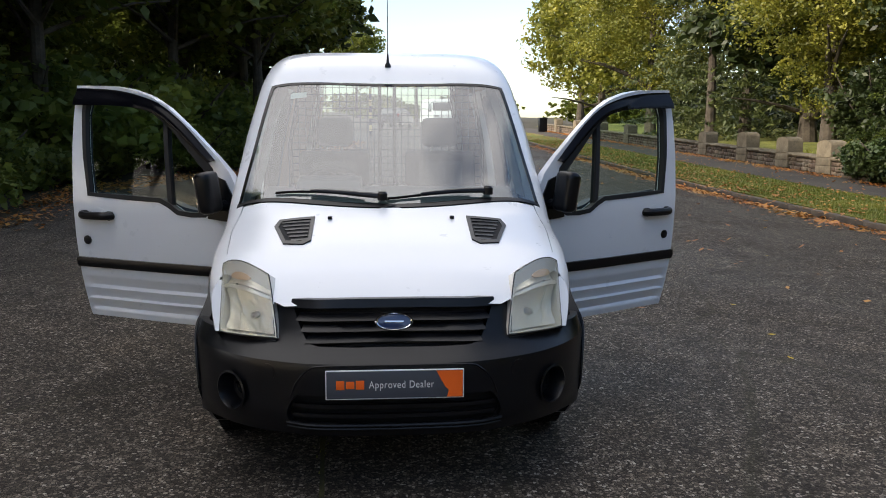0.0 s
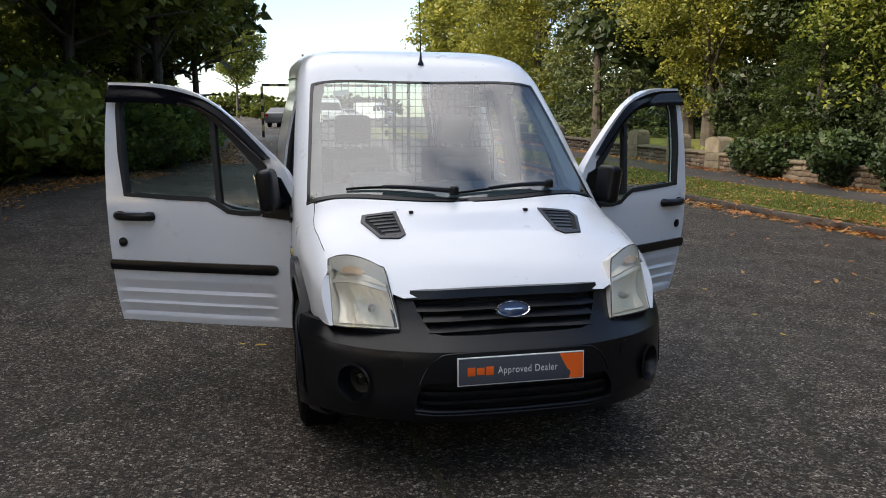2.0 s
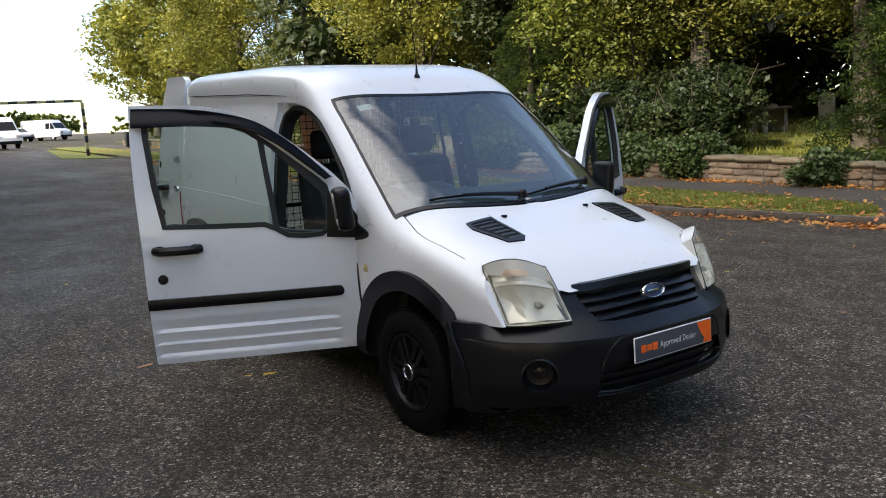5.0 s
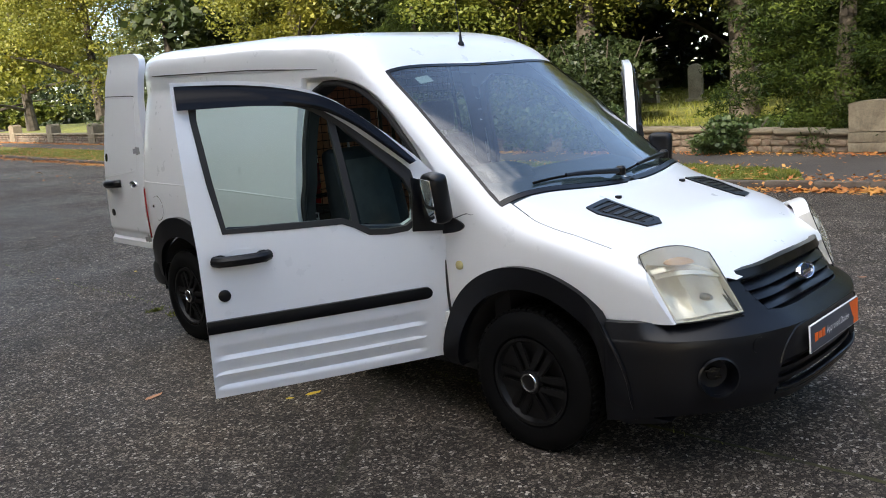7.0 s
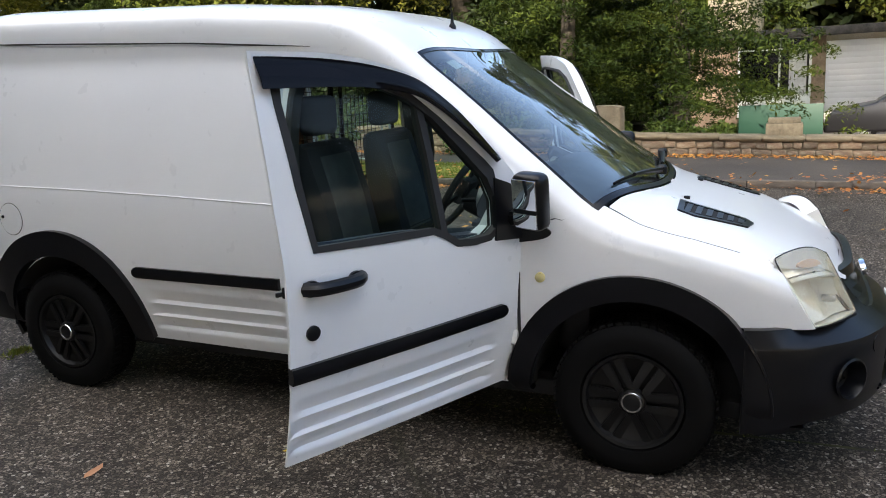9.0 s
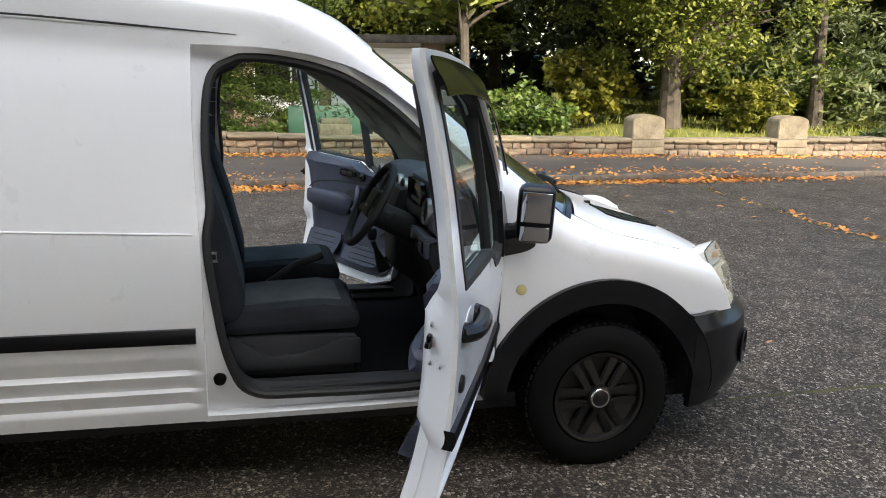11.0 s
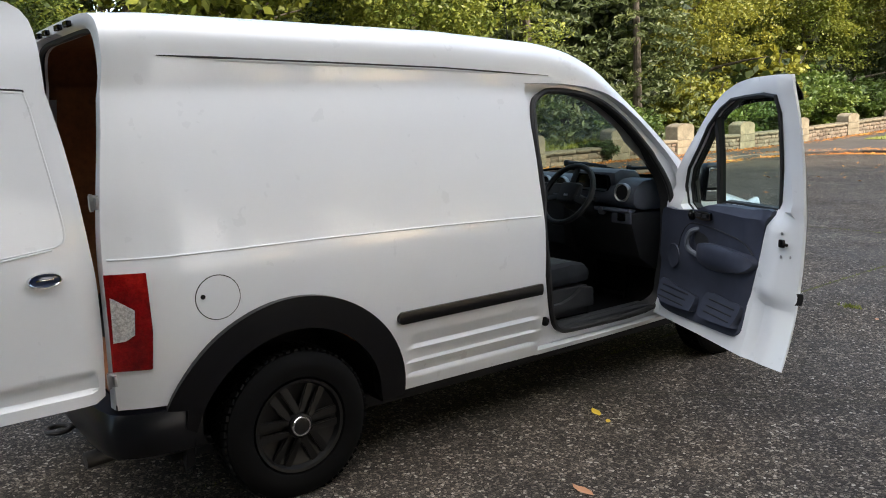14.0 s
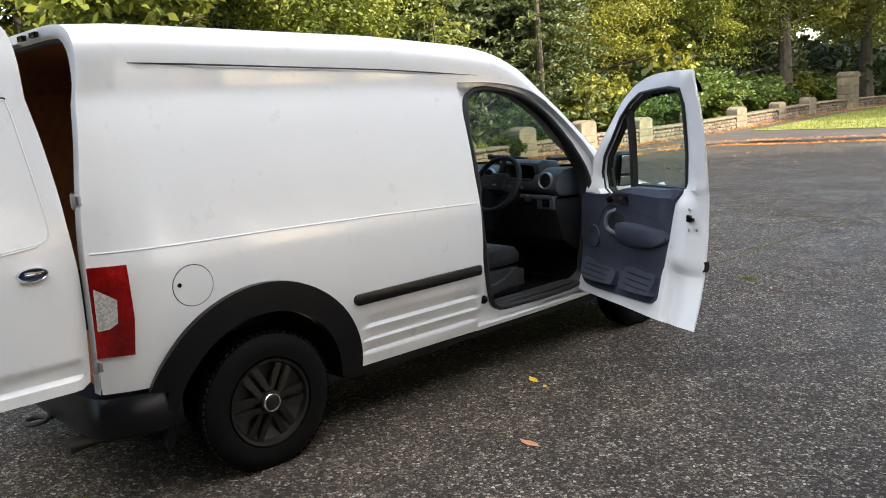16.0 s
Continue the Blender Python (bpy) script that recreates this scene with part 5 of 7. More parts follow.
    tr = curve([(0.48, 0.50), (0.462, 0.77), (0.472, 0.955), (0.60, 0.968), (0.73, 0.980), (0.84, 1.000), (0.93, 1.038), (1.12, 1.052), (1.30, 1.058), (1.432, 1.062), (1.410, 0.98), (1.385, 0.88), (1.352, 0.72), (1.332, 0.58), (1.325, 0.45), (1.295, 0.408), (1.23, 0.392), (0.95, 0.380), (0.66, 0.372), (0.53, 0.40)], 3, True)

    def moulded(y, w, d):
        sill = 0.006 * step01(w, 0.93, 1.0) - 0.030 * step01(w, 1.02, 1.06)
        bend = 0.014 * step01(w, 0.60 + 0.04 * math.sin(4 * y), 0.70)
        roll = 0.022 * (1 - step01(y, 1.28, 1.36))
        return skin(y, w, D0 + sill + bend + roll if d == 0 else D0 - 0.03)

    trim = part("door_trim", f(panel(tr, moulded, 0.03, (), 0.05)), TRIM_BLUE, ob, "blue-grey moulded door trim")
    arm_o = curve([(0.885, 0.790), (0.93, 0.826), (1.03, 0.836), (1.20, 0.836), (1.335, 0.826), (1.368, 0.785), (1.325, 0.738), (1.18, 0.708), (1.03, 0.692), (0.92, 0.712)], 5, True)

    def swell(y, w, d):
        a, b = (y - 1.12) / 0.252, (w - 0.768) / 0.080
        k = max(0.0, 1 - a ** 6) * max(0.0, 1 - abs(b) ** (5 if b > 0 else 1.7))
        return skin(y, w, D0 + 0.030 + 0.056 * k ** 0.6 if d == 0 else D0)

    part("armrest", f(panel(arm_o, swell, 0.018, (), 0.05)), TRIM_BLUE, trim)
    part("grab_recess", f(panel(curve([(0.83, 0.87), (0.90, 0.875), (0.96, 0.85), (0.95, 0.80), (0.885, 0.785), (0.84, 0.81)], 4, True), lambda y, w, d: skin(y, w, D0 + 0.042), 0.03)), DASH_DARK, trim)
    part("pull_handle", f(tube([skin(y, w, D0 + q) for y, w, q in curve([(0.855, 0.890, 0.030), (0.822, 0.875, 0.060), (0.808, 0.825, 0.075), (0.825, 0.770, 0.070), (0.885, 0.742, 0.045)], 4)], 0.014, 8)), DASH, trim)
    line_o = curve([(0.66, 0.74), (0.69, 0.84), (0.76, 0.905), (0.88, 0.915), (1.10, 0.905), (1.28, 0.880), (1.36, 0.835)], 6)
    part("trim_line", f(tube([skin(y, w, D0 + 0.0365) for y, w in line_o], 0.0035, 6)), DASH_DARK, trim)
    part("switch_pack", f(panel(curve([(0.86, 0.955), (0.99, 0.952), (1.0, 0.985), (0.985, 1.005), (0.87, 1.0)], 3, True), lambda y, w, d: skin(y, w, D0 + 0.062 - d), 0.03, (), 0.014)), GLOSS_BLACK, trim)
    part("mirror_switch", f(lathe([(0.028, -0.006), (0.027, 0.008), (0.012, 0.012), (0.010, 0.020), (0, 0.021)], 18, Matrix.Translation(Vector(skin(0.80, 0.962, D0 + 0.046))) @ pose(0, 0, 0, 0, 90, 0))), GLOSS_BLACK, trim)
    for yy in (0.895, 0.955):
        part("switch", f(panel([(yy - 0.022, 0.964), (yy + 0.022, 0.966), (yy + 0.022, 0.990), (yy - 0.022, 0.988)], lambda y, w, d: skin(y, w, D0 + 0.069 - d), 0.03, (), 0.008)), DASH_DARK, trim)
    for pk, ribs in (([(0.53, 0.545), (0.70, 0.530), (0.885, 0.520), (0.915, 0.50), (0.915, 0.445), (0.89, 0.425), (0.66, 0.415), (0.56, 0.44)], (0.57, 0.84)), ([(0.99, 0.560), (1.20, 0.562), (1.295, 0.560), (1.310, 0.53), (1.300, 0.455), (1.28, 0.437), (1.04, 0.425), (0.995, 0.45)], (1.04, 1.27))):
        ca, cb = np.mean(np.array(pk), 0)
        pocket = part("door_pocket", f(panel(curve(pk, 3, True), lambda y, w, d, ca=ca: skin(y, w, D0 + 0.050 - 0.25 * (w - 0.49) if d == 0 else D0), 0.03, (), 0.04)), TRIM_BLUE, trim)
        for k in range(3):
            zz = cb + 0.036 - 0.034 * k
            part("pocket_rib", f(tube([skin(y, zz - 0.010 * (y - ribs[0]), D0 + 0.050 - 0.25 * (zz - 0.49)) for y in np.linspace(*ribs, 6)], 0.0045, 6)), DASH_DARK, pocket)
    part("speaker", f(lathe([(0.0, 0.004), (0.055, 0.004), (0.064, 0.006), (0.068, 0.0)], 24, Matrix.Translation(Vector(skin(0.62, 0.70, D0 + 0.034))) @ pose(0, 0, 0, 0, 90, 0))), TRIM_BLUE, trim)
    c = Vector(skin(1.490, 0.912, 0.078))
    part("latch", f(joined(box(c.x + 0.006, c.y - 0.004, c.z, 0.014, 0.050, 0.036, 0.004), box(c.x + 0.006, c.y + 0.030, c.z - 0.002, 0.012, 0.030, 0.014, 0.003))), GLOSS_BLACK, ob)
    for dy, dz in ((0.0, 0.046), (0.0, -0.062), (0.036, -0.062)):
        part("latch_screw", f(lathe([(0.008, 0), (0.007, 0.004), (0, 0.004)], 10, Matrix.Translation(Vector(skin(1.490 + dy * 0.6, 0.912 + dz, 0.080 - dy * 0.9))) @ pose(0, 0, 0, 0, 90, 0))), STEEL, ob)
    part("inner_seal", f(tube([skin(y, w, 0.052) for y, w in shrink(WIN, -0.006)], 0.010, 6, True)), SEAL, ob, "black window seal")
    return ob


door(1)
door(-1)
for sg in (1, -1):
    gap = tube([skin(y - 0.014, w, -0.001) for y, w in resample(DOOR_OUT[:4], 0.05, False) if w > 0.36], 0.007, 8)
    part("hinge_seal", gap if sg > 0 else mirrored(gap), SEAL, van, "black rubber seal along the front of the door opening")
for sg in (1, -1):
    f = (lambda b: b) if sg > 0 else mirrored
    for z in (0.52, 0.86):
        part("door_hinge", f(box(-0.795, 0.485, z, 0.05, 0.05, 0.06, 0.006)), PAINT, van)
    part("check_strap", f(box(-0.82, 0.54, 0.71, 0.012, 0.10, 0.03, 0.003)), GLOSS_BLACK, van)
    part("sill_bump_stop", f(lathe([(0.024, -0.004), (0.022, 0.012), (0.012, 0.02), (0, 0.021)], 16, Matrix.Translation(Vector(skin(1.50, 0.463, 0.03))) @ pose(0, 0, 0, 0, -90, 0))), RUBBER, van)
    part("striker", f(tube([(-0.735, 1.535, 0.905), (-0.735, 1.500, 0.905), (-0.735, 1.500, 0.935), (-0.735, 1.535, 0.935)], 0.006, 6)), STEEL, van)
    pil = [(0.28, wx(0.28, 0.70)), (0.60, wx(0.60, 0.665)), (0.95, wx(0.95, 0.60)), (1.22, wx(1.22, 0.60)), (1.22, wz(1.22, 1.600)), (1.10, wz(1.10, 1.565)), (0.95, wz(0.95, 1.470)), (0.78, wz(0.78, 1.332)), (0.60, wz(0.60, 1.185)), (0.52, 1.045), (0.40, 1.0)]
    part("pillar_trim", f(panel(pil, lambda y, w, d: skin(y, w, 0.092), 0.05)), PILLAR, van)
    part("b_pillar", f(panel([(1.55, 0.34), (1.80 if sg > 0 else 1.66, 0.34), (1.80 if sg > 0 else 1.66, 1.66), (1.52, 1.64), (1.54, 1.2), (1.53, 0.9)], lambda y, w, d: skin(y, w, 0.085), 0.08)), TRIM_BLUE, van)

# ---------------------------------------------------------------- van: rear doors
def rear_edge():
    return [(0.735 - section(3.50, w)[0] * 0.945 + 0.0, section(3.50, w)[1] - 0.004 + 0.03 * step01(section(3.50, w)[1], 1.70, 1.92)) for w in np.linspace(0.52, crown_line(3.5), 44)]


def rear_skin(u, z, d):
    inner = 1.0 if d == 0 else 0.0
    y = 3.577 - 0.105 * step01(z, 0.95, 2.15) * 1.25 - 0.025 * step01(z, 1.75, 1.95)
    groove = 0.020 * step01(z, 0.590, 0.600) * (1 - step01(z, 0.640, 0.672)) * step01(u, 0.055, 0.075) * inner
    y -= groove + d + 0.03 * (1 - step01(u, -0.02, 0.10))
    return (-0.735 + u, y, z)


def free_edge(z):
    return 0.694 - 0.058 * step01(z, 0.40, 2.0)


def rear_door(sg):
    f = (lambda b: b) if sg > 0 else mirrored
    h = Vector((-0.735 * sg, 3.59, 0))
    m = Matrix.Translation(h) @ pose(0, 0, 0, 0, 0, (91 if sg > 0 else -97)) @ Matrix.Translation(-h)
    edge = [(u - 0.25 * (u - 0.055) * (1 - step01(u, 0.25, 0.5)), z) for u, z in rear_edge()]
    top_z = edge[-1][1]
    o = [(0.06, 0.545)] + [(u, z) for u, z in edge if z > 0.56 and u < free_edge(z) - 0.02] + [(free_edge(top_z) - 0.006, top_z - 0.001), (free_edge(top_z), top_z - 0.012), (free_edge(1.2), 1.2), (free_edge(0.545), 0.545)]
    ob = part("rear_door", f(panel(o, rear_skin, 0.035, (), 0.05, dense=(0.02, 0.70, 0.555, 0.69, 0.025, 0.008))), PAINT, van, "white rear door swung fully open", m=m)
    rp = curve([(free_edge(1.665), 1.665), (0.45, 1.66), (0.20, 1.652), (0.165, 1.63), (0.145, 1.50), (0.115, 1.28), (0.105, 1.17), (0.125, 1.135), (0.20, 1.122), (0.45, 1.096), (free_edge(1.07), 1.074)], 4)
    part("door_swage", f(tube([rear_skin(u, z, 0.0015) for u, z in rp], 0.0042, 6)), PAINT, ob)
    part("swage_shadow", f(tube([rear_skin(u, z + 0.009, 0.0015) for u, z in rp[:12]], 0.004, 6)), SEAL, ob)
    part("belt_crease", f(tube([rear_skin(u, z, -0.0005) for u, z in ((0.15, 1.12), (0.4, 1.09), (free_edge(1.06), 1.062))], 0.004, 6)), PAINT, ob)
    if sg > 0:
        g = tube([rear_skin(u, 1.018 - 0.04 * (u - 0.5), -q) for u, q in curve([(0.405, 0.0), (0.43, 0.030), (0.51, 0.040), (0.59, 0.030), (0.615, 0.0)], 5)], [0.028, 0.030, 0.031] + [0.030] * 15 + [0.031, 0.030, 0.028], 10)
        part("rear_handle", f(g), BLACK_PLASTIC, ob, "black grab handle")
        part("handle_cup", f(panel(oval(0.51, 1.005, 0.075, 0.030, 22), lambda a, b, d: rear_skin(a, b, d - 0.002), 0.03, (), 0.002)), PAINT, ob)
        c = Vector(rear_skin(0.60, 0.79, 0))
        part("lock_cover", f(lathe([(0.028, -0.004), (0.027, 0.005), (0.020, 0.007), (0, 0.007)], 22, Matrix.Translation(c) @ pose(0, 0, 0, -90, 0, 0))), BLACK_PLASTIC, ob)
        part("slam_lock", f(panel(oval(0.622, 1.215, 0.016, 0.032, 18), lambda a, b, d: rear_skin(a, b, d - 0.006), 0.02, (), 0.008)), GLOSS_BLACK, ob)
        badge(ob, Matrix.Translation(Vector(rear_skin(0.185, 1.022, -0.003))) @ pose(0, 0, 0, -90, 0, 0) @ pose(0, 0, 0, 0, 0, 180), 0.056, 0.026)
    part("door_ply", f(panel([(0.10, 0.62), (0.655, 0.62), (0.612, 1.66), (0.17, 1.66), (0.09, 1.2)], lambda u, z, d: rear_skin(u, z, 0.056 + d), 0.12, (), 0.008)), PLY, ob, "brown plywood inner lining")
    for z in (0.63, 1.272):
        part("rear_hinge", f(joined(box(-0.745, 3.598, z, 0.020, 0.030, 0.050, 0.004), tube([(-0.748, 3.606, z - 0.03), (-0.748, 3.606, z + 0.03)], 0.007, 8), box(-0.765, 3.592, z, 0.03, 0.010, 0.036, 0.003))), STEEL, van)
    return ob


rear_door(1)
rear_door(-1)

# ---------------------------------------------------------------- van: cab
def prism(profile, x0, x1, bevel=0.0):
    bm = bmesh.new()
    a = [bm.verts.new((x0, y, z)) for y, z in profile]
    b = [bm.verts.new((x1, y, z)) for y, z in profile]
    n = len(a)
    bm.faces.new(a)
    bm.faces.new(b[::-1])
    for i in range(n):
        bm.faces.new((a[i], b[i], b[(i + 1) % n], a[(i + 1) % n]))
    bmesh.ops.recalc_face_normals(bm, faces=bm.faces)
    if bevel:
        bmesh.ops.bevel(bm, geom=bm.edges[:], offset=bevel, segments=2, affect="EDGES", profile=0.6)
    return bm


dash_prof = [(0.20, 0.99), (0.24, 1.045), (0.40, 1.095), (0.53, 1.118), (0.61, 1.112), (0.66, 1.085), (0.690, 1.03), (0.690, 0.985), (0.665, 0.955), (0.60, 0.94), (0.28, 0.93)]
dash = part("dashboard", prism(dash_prof, -0.655, 0.655, 0.018), DASH, van, "two-tone grey moulded dashboard")
part("lower_dash", prism([(0.25, 0.925), (0.69, 0.93), (0.695, 0.86), (0.62, 0.66), (0.50, 0.58), (0.25, 0.55)], -0.645, 0.645, 0.015), DASH_DARK, dash)
bulk = prism([(0.20, 0.34), (0.30, 0.34), (0.28, 0.95), (0.20, 0.95)], -0.68, 0.68)
part("firewall", bulk, DARK, dash)
part("centre_console", prism([(0.50, 0.34), (0.62, 0.62), (0.735, 0.70), (0.745, 1.0), (0.72, 1.07), (0.55, 1.07), (0.40, 0.34)], -0.145, 0.145, 0.012), DASH_DARK, dash)
hood_b = prism([(0.42, 1.09), (0.47, 1.155), (0.62, 1.172), (0.675, 1.155), (0.660, 1.05), (0.46, 1.05)], -0.495, -0.15, 0.025)
part("instrument_hood", hood_b, DASH, dash)
part("instrument_glass", box(-0.322, 0.672, 1.090, 0.27, 0.016, 0.100, 0.03, pose(0, 0, 0, 0, 0, 0)), GLOSS_BLACK, dash)
for x, z in ((-0.567, 1.045), (-0.075, 1.06), (0.075, 1.06), (0.567, 1.045)):
    m = Matrix.Translation((x, 0.692, z)) @ pose(0, 0, 0, -82, 0, 0)
    v = part("air_vent", lathe([(0.054, -0.02), (0.054, 0.006), (0.050, 0.010), (0.045, 0.004), (0.045, -0.006), (0, -0.006)], 28, m), material("vent_silver", (0.35, 0.36, 0.37), 0.35, metal=0.8), dash, "round air vent with silver ring")
    part("vent_grille", joined(lathe([(0.043, 0.0), (0, 0.0)], 24, m), *[box(0, q, 0.002, 0.075, 0.006, 0.004, m=m) for q in (-0.022, 0, 0.022)]), DASH_DARK, v)
part("dash_shelf", prism([(0.64, 0.945), (0.715, 0.955), (0.720, 0.935), (0.69, 0.925)], -0.64, -0.20, 0.006), DASH, dash)
part("switch_panel", box(-0.575, 0.702, 0.90, 0.14, 0.02, 0.065, 0.006), DASH, dash)
part("light_switch", box(-0.585, 0.714, 0.905, 0.055, 0.012, 0.045, 0.004), GLOSS_BLACK, dash)
part("ignition", lathe([(0.022, -0.02), (0.022, 0.01), (0.008, 0.012), (0, 0.012)], 16, Matrix.Translation((-0.430, 0.712, 0.930)) @ pose(0, 0, 0, -80, 0, 0)), STEEL, dash)
# steering wheel
sm = Matrix.Translation((-0.318, 0.880, 1.035)) @ pose(0, 0, 0, -60, 0, 0)
sw = part("steering_wheel", tube([sm @ Vector((0.183 * math.cos(a), 0.183 * math.sin(a), 0.0)) for a in np.linspace(0, 2 * math.pi, 40, endpoint=False)], 0.017, 10, True), DASH_DARK, van, "black three-spoke steering wheel")
part("wheel_boss", box(0, -0.012, -0.012, 0.15, 0.13, 0.05, 0.024, sm, 3), DASH_DARK, sw)
for a in (90 + 75, 90 - 75, 270):
    part("wheel_spoke", box(0.11, 0, -0.004, 0.13, 0.035, 0.016, 0.006, sm @ pose(0, 0, 0, 0, 0, a if a != 270 else 270)), DASH_DARK, sw)
part("wheel_mark", box(0, 0.01, 0.014, 0.03, 0.012, 0.003, 0.001, sm), STEEL, sw)
part("steering_column", tube([(-0.318, 0.85, 0.995), (-0.318, 0.64, 0.90)], [0.055, 0.06], 14), DASH_DARK, sw)
for sx in (-1, 1):
    part("stalk", tube([(-0.318 + 0.04 * sx, 0.80, 1.00), (-0.318 + 0.17 * sx, 0.83, 1.015)], [0.009, 0.012], 8), DASH_DARK, sw)
gl_ = part("gear_lever", tube([(0.02, 0.76, 0.66), (0.02, 0.80, 0.76), (0.02, 0.815, 0.80)], [0.035, 0.012, 0.012], 10), DASH_DARK, van, "black gear lever")
part("gear_knob", lathe([(0.0, -0.03), (0.020, -0.02), (0.026, 0.01), (0.020, 0.032), (0, 0.036)], 16, Matrix.Translation((0.02, 0.82, 0.83))), DASH_DARK, gl_)
hb = part("handbrake", tube([(0.0, 1.32, 0.60), (0.0, 1.18, 0.70), (0.0, 1.05, 0.745)], [0.022, 0.018, 0.019], 10), DASH_DARK, van, "black handbrake lever")
part("screen_sticker", panel([(0.845, wx(0.845, 0.55)), (0.845, wx(0.845, 0.46)), (0.80, wx(0.80, 0.46)), (0.80, wx(0.80, 0.55))], lambda y, w, d: skin(y, w, 0.010), 0.03), PLATE_WHITE, ws, "small white sticker")


def seat(cx):
    root = thing("cab_seat", Matrix.Translation((cx, 0, 0)), "", "")
    for k in ("label", "category"):
        if k in root:
            del root[k]
    root.parent = van
    root["label"] = "dark grey fabric cab seat"
    base = prism([(0.99, 0.335), (1.46, 0.335), (1.47, 0.56), (0.97, 0.55), (0.965, 0.50)], -0.225, 0.225, 0.02)
    part("seat_base", base, DASH_DARK, root)
    part("side_cover", prism([(0.955, 0.43), (0.955, 0.535), (1.04, 0.545), (1.12, 0.500), (1.20, 0.478), (1.32, 0.478), (1.42, 0.545), (1.47, 0.56), (1.47, 0.42)], -0.250, -0.215, 0.010), DASH_DARK, root)
    part("seat_rail", prism([(0.98, 0.335), (1.46, 0.335), (1.46, 0.40), (0.98, 0.39)], -0.235, -0.205, 0.006), GLOSS_BLACK, root)
    cush = prism([(0.955, 0.565), (0.95, 0.63), (0.985, 0.672), (1.10, 0.682), (1.44, 0.665), (1.50, 0.60), (1.48, 0.555)], -0.222, 0.222, 0.036)
    part("cushion", cush, FABRIC, root)
    part("cushion_centre", prism([(0.985, 0.668), (1.10, 0.690), (1.42, 0.674), (1.42, 0.655), (0.99, 0.655)], -0.155, 0.155, 0.006), FABRIC_MID, root)
    back = prism([(1.43, 0.62), (1.40, 0.70), (1.47, 1.00), (1.545, 1.245), (1.60, 1.27), (1.645, 1.24), (1.62, 0.95), (1.56, 0.60)], -0.235, 0.235, 0.035)
    part("backrest", back, FABRIC, root)
    part("back_centre", prism([(1.405, 0.72), (1.463, 0.99), (1.53, 1.20), (1.56, 1.20), (1.50, 0.98), (1.45, 0.72)], -0.145, 0.145, 0.006), FABRIC_MID, root)
    part("headrest", box(0, 1.615, 1.385, 0.24, 0.10, 0.19, 0.045, pose(0, 0, 0, 0, 0, 0), 4), FABRIC, root)
    for sx in (-0.05, 0.05):
        part("headrest_post", tube([(sx, 1.60, 1.24), (sx, 1.61, 1.32)], 0.007, 8), STEEL, root)
    return root


seat(-0.350)
seat(0.350)
# load guard: frame, wire mesh above, steel panel below
gy = 1.715
guard = part("load_guard", joined(tube([(-0.66, gy, 0.52), (-0.655, gy, 1.30), (-0.58, gy, 1.70), (-0.30, gy, 1.84), (0.30, gy, 1.84), (0.58, gy, 1.70), (0.655, gy, 1.30), (0.66, gy, 0.52)], 0.013, 8), *[tube([(x, gy, 0.52), (x, gy, 1.83)], 0.012, 8) for x in (-0.05, 0.05)], tube([(-0.655, gy, 1.0), (0.655, gy, 1.0)], 0.012, 8)), GLOSS_BLACK, van, "black wire-mesh load guard")
wires = [tube([(x, gy - 0.008, 0.60), (x, gy - 0.008, min(1.83, 1.30 + (0.68 - abs(x)) * 3.2))], 0.0022, 4) for x in np.arange(-0.64, 0.65, 0.046)]
wires += [tube([(-min(0.655, 0.68 - (z - 1.3) * 0.25), gy - 0.011, z), (min(0.655, 0.68 - (z - 1.3) * 0.25), gy - 0.011, z)], 0.0022, 4) for z in np.arange(0.62, 1.84, 0.046)]
tagged(part("wire_mesh", joined(*wires), GLOSS_BLACK, guard), kind="stuff")
part("guard_panel", box(0, gy, 0.56, 1.32, 0.012, 0.12), DASH_DARK, guard)

# ---------------------------------------------------------------- churchyard wall
rng = random.Random(7)
nrg = np.random.default_rng(11)
PAVE = 0.085


def wall_h(y):
    return float(np.interp(y, [-60, -30, -19, -9, 0, 3, 8, 20, 60], [0.62, 0.62, 0.60, 0.45, 0.46, 0.50, 0.64, 0.60, 0.60]))


def stone_mesh(name, mat, jitter=0.10, bev=0.10):
    bm = bmesh.new()
    bmesh.ops.create_cube(bm, size=1)
    for v in bm.verts:
        v.co += Vector((rng.uniform(-jitter, jitter) * 0.5, rng.uniform(-jitter, jitter), rng.uniform(-jitter, jitter)))
    bmesh.ops.bevel(bm, geom=bm.edges[:], offset=bev, segments=1, affect="EDGES", profile=0.6)
    finish(bm, 60)
    me = bpy.data.meshes.new(name)
    bm.to_mesh(me)
    bm.free()
    me.materials.append(mat)
    return me


STONES = [stone_mesh("stone", STONE) for _ in range(10)]
COPES = [stone_mesh("coping_stone", COPING, 0.03, 0.05) for _ in range(4)]


def wall_core(y0, y1):
    bm = bmesh.new()
    ys_ = np.arange(y0, y1 + 0.01, 1.0)
    rows_ = []
    for y in ys_:
        b, t = gz(WALL_X, y) - 0.2, gz(WALL_X, y) + wall_h(y) - 0.10
        rows_.append([bm.verts.new((x, y, z)) for x, z in ((WALL_X + 0.03, b), (WALL_X + 0.03, t), (WALL_X + 0.36, t), (WALL_X + 0.36, b))])
    for a, b in zip(rows_, rows_[1:]):
        for i in range(4):
            bm.faces.new((a[i], a[(i + 1) % 4], b[(i + 1) % 4], b[i]))
    bm.faces.new(rows_[0])
    bm.faces.new(rows_[-1][::-1])
    bmesh.ops.recalc_face_normals(bm, faces=bm.faces)
    return bm


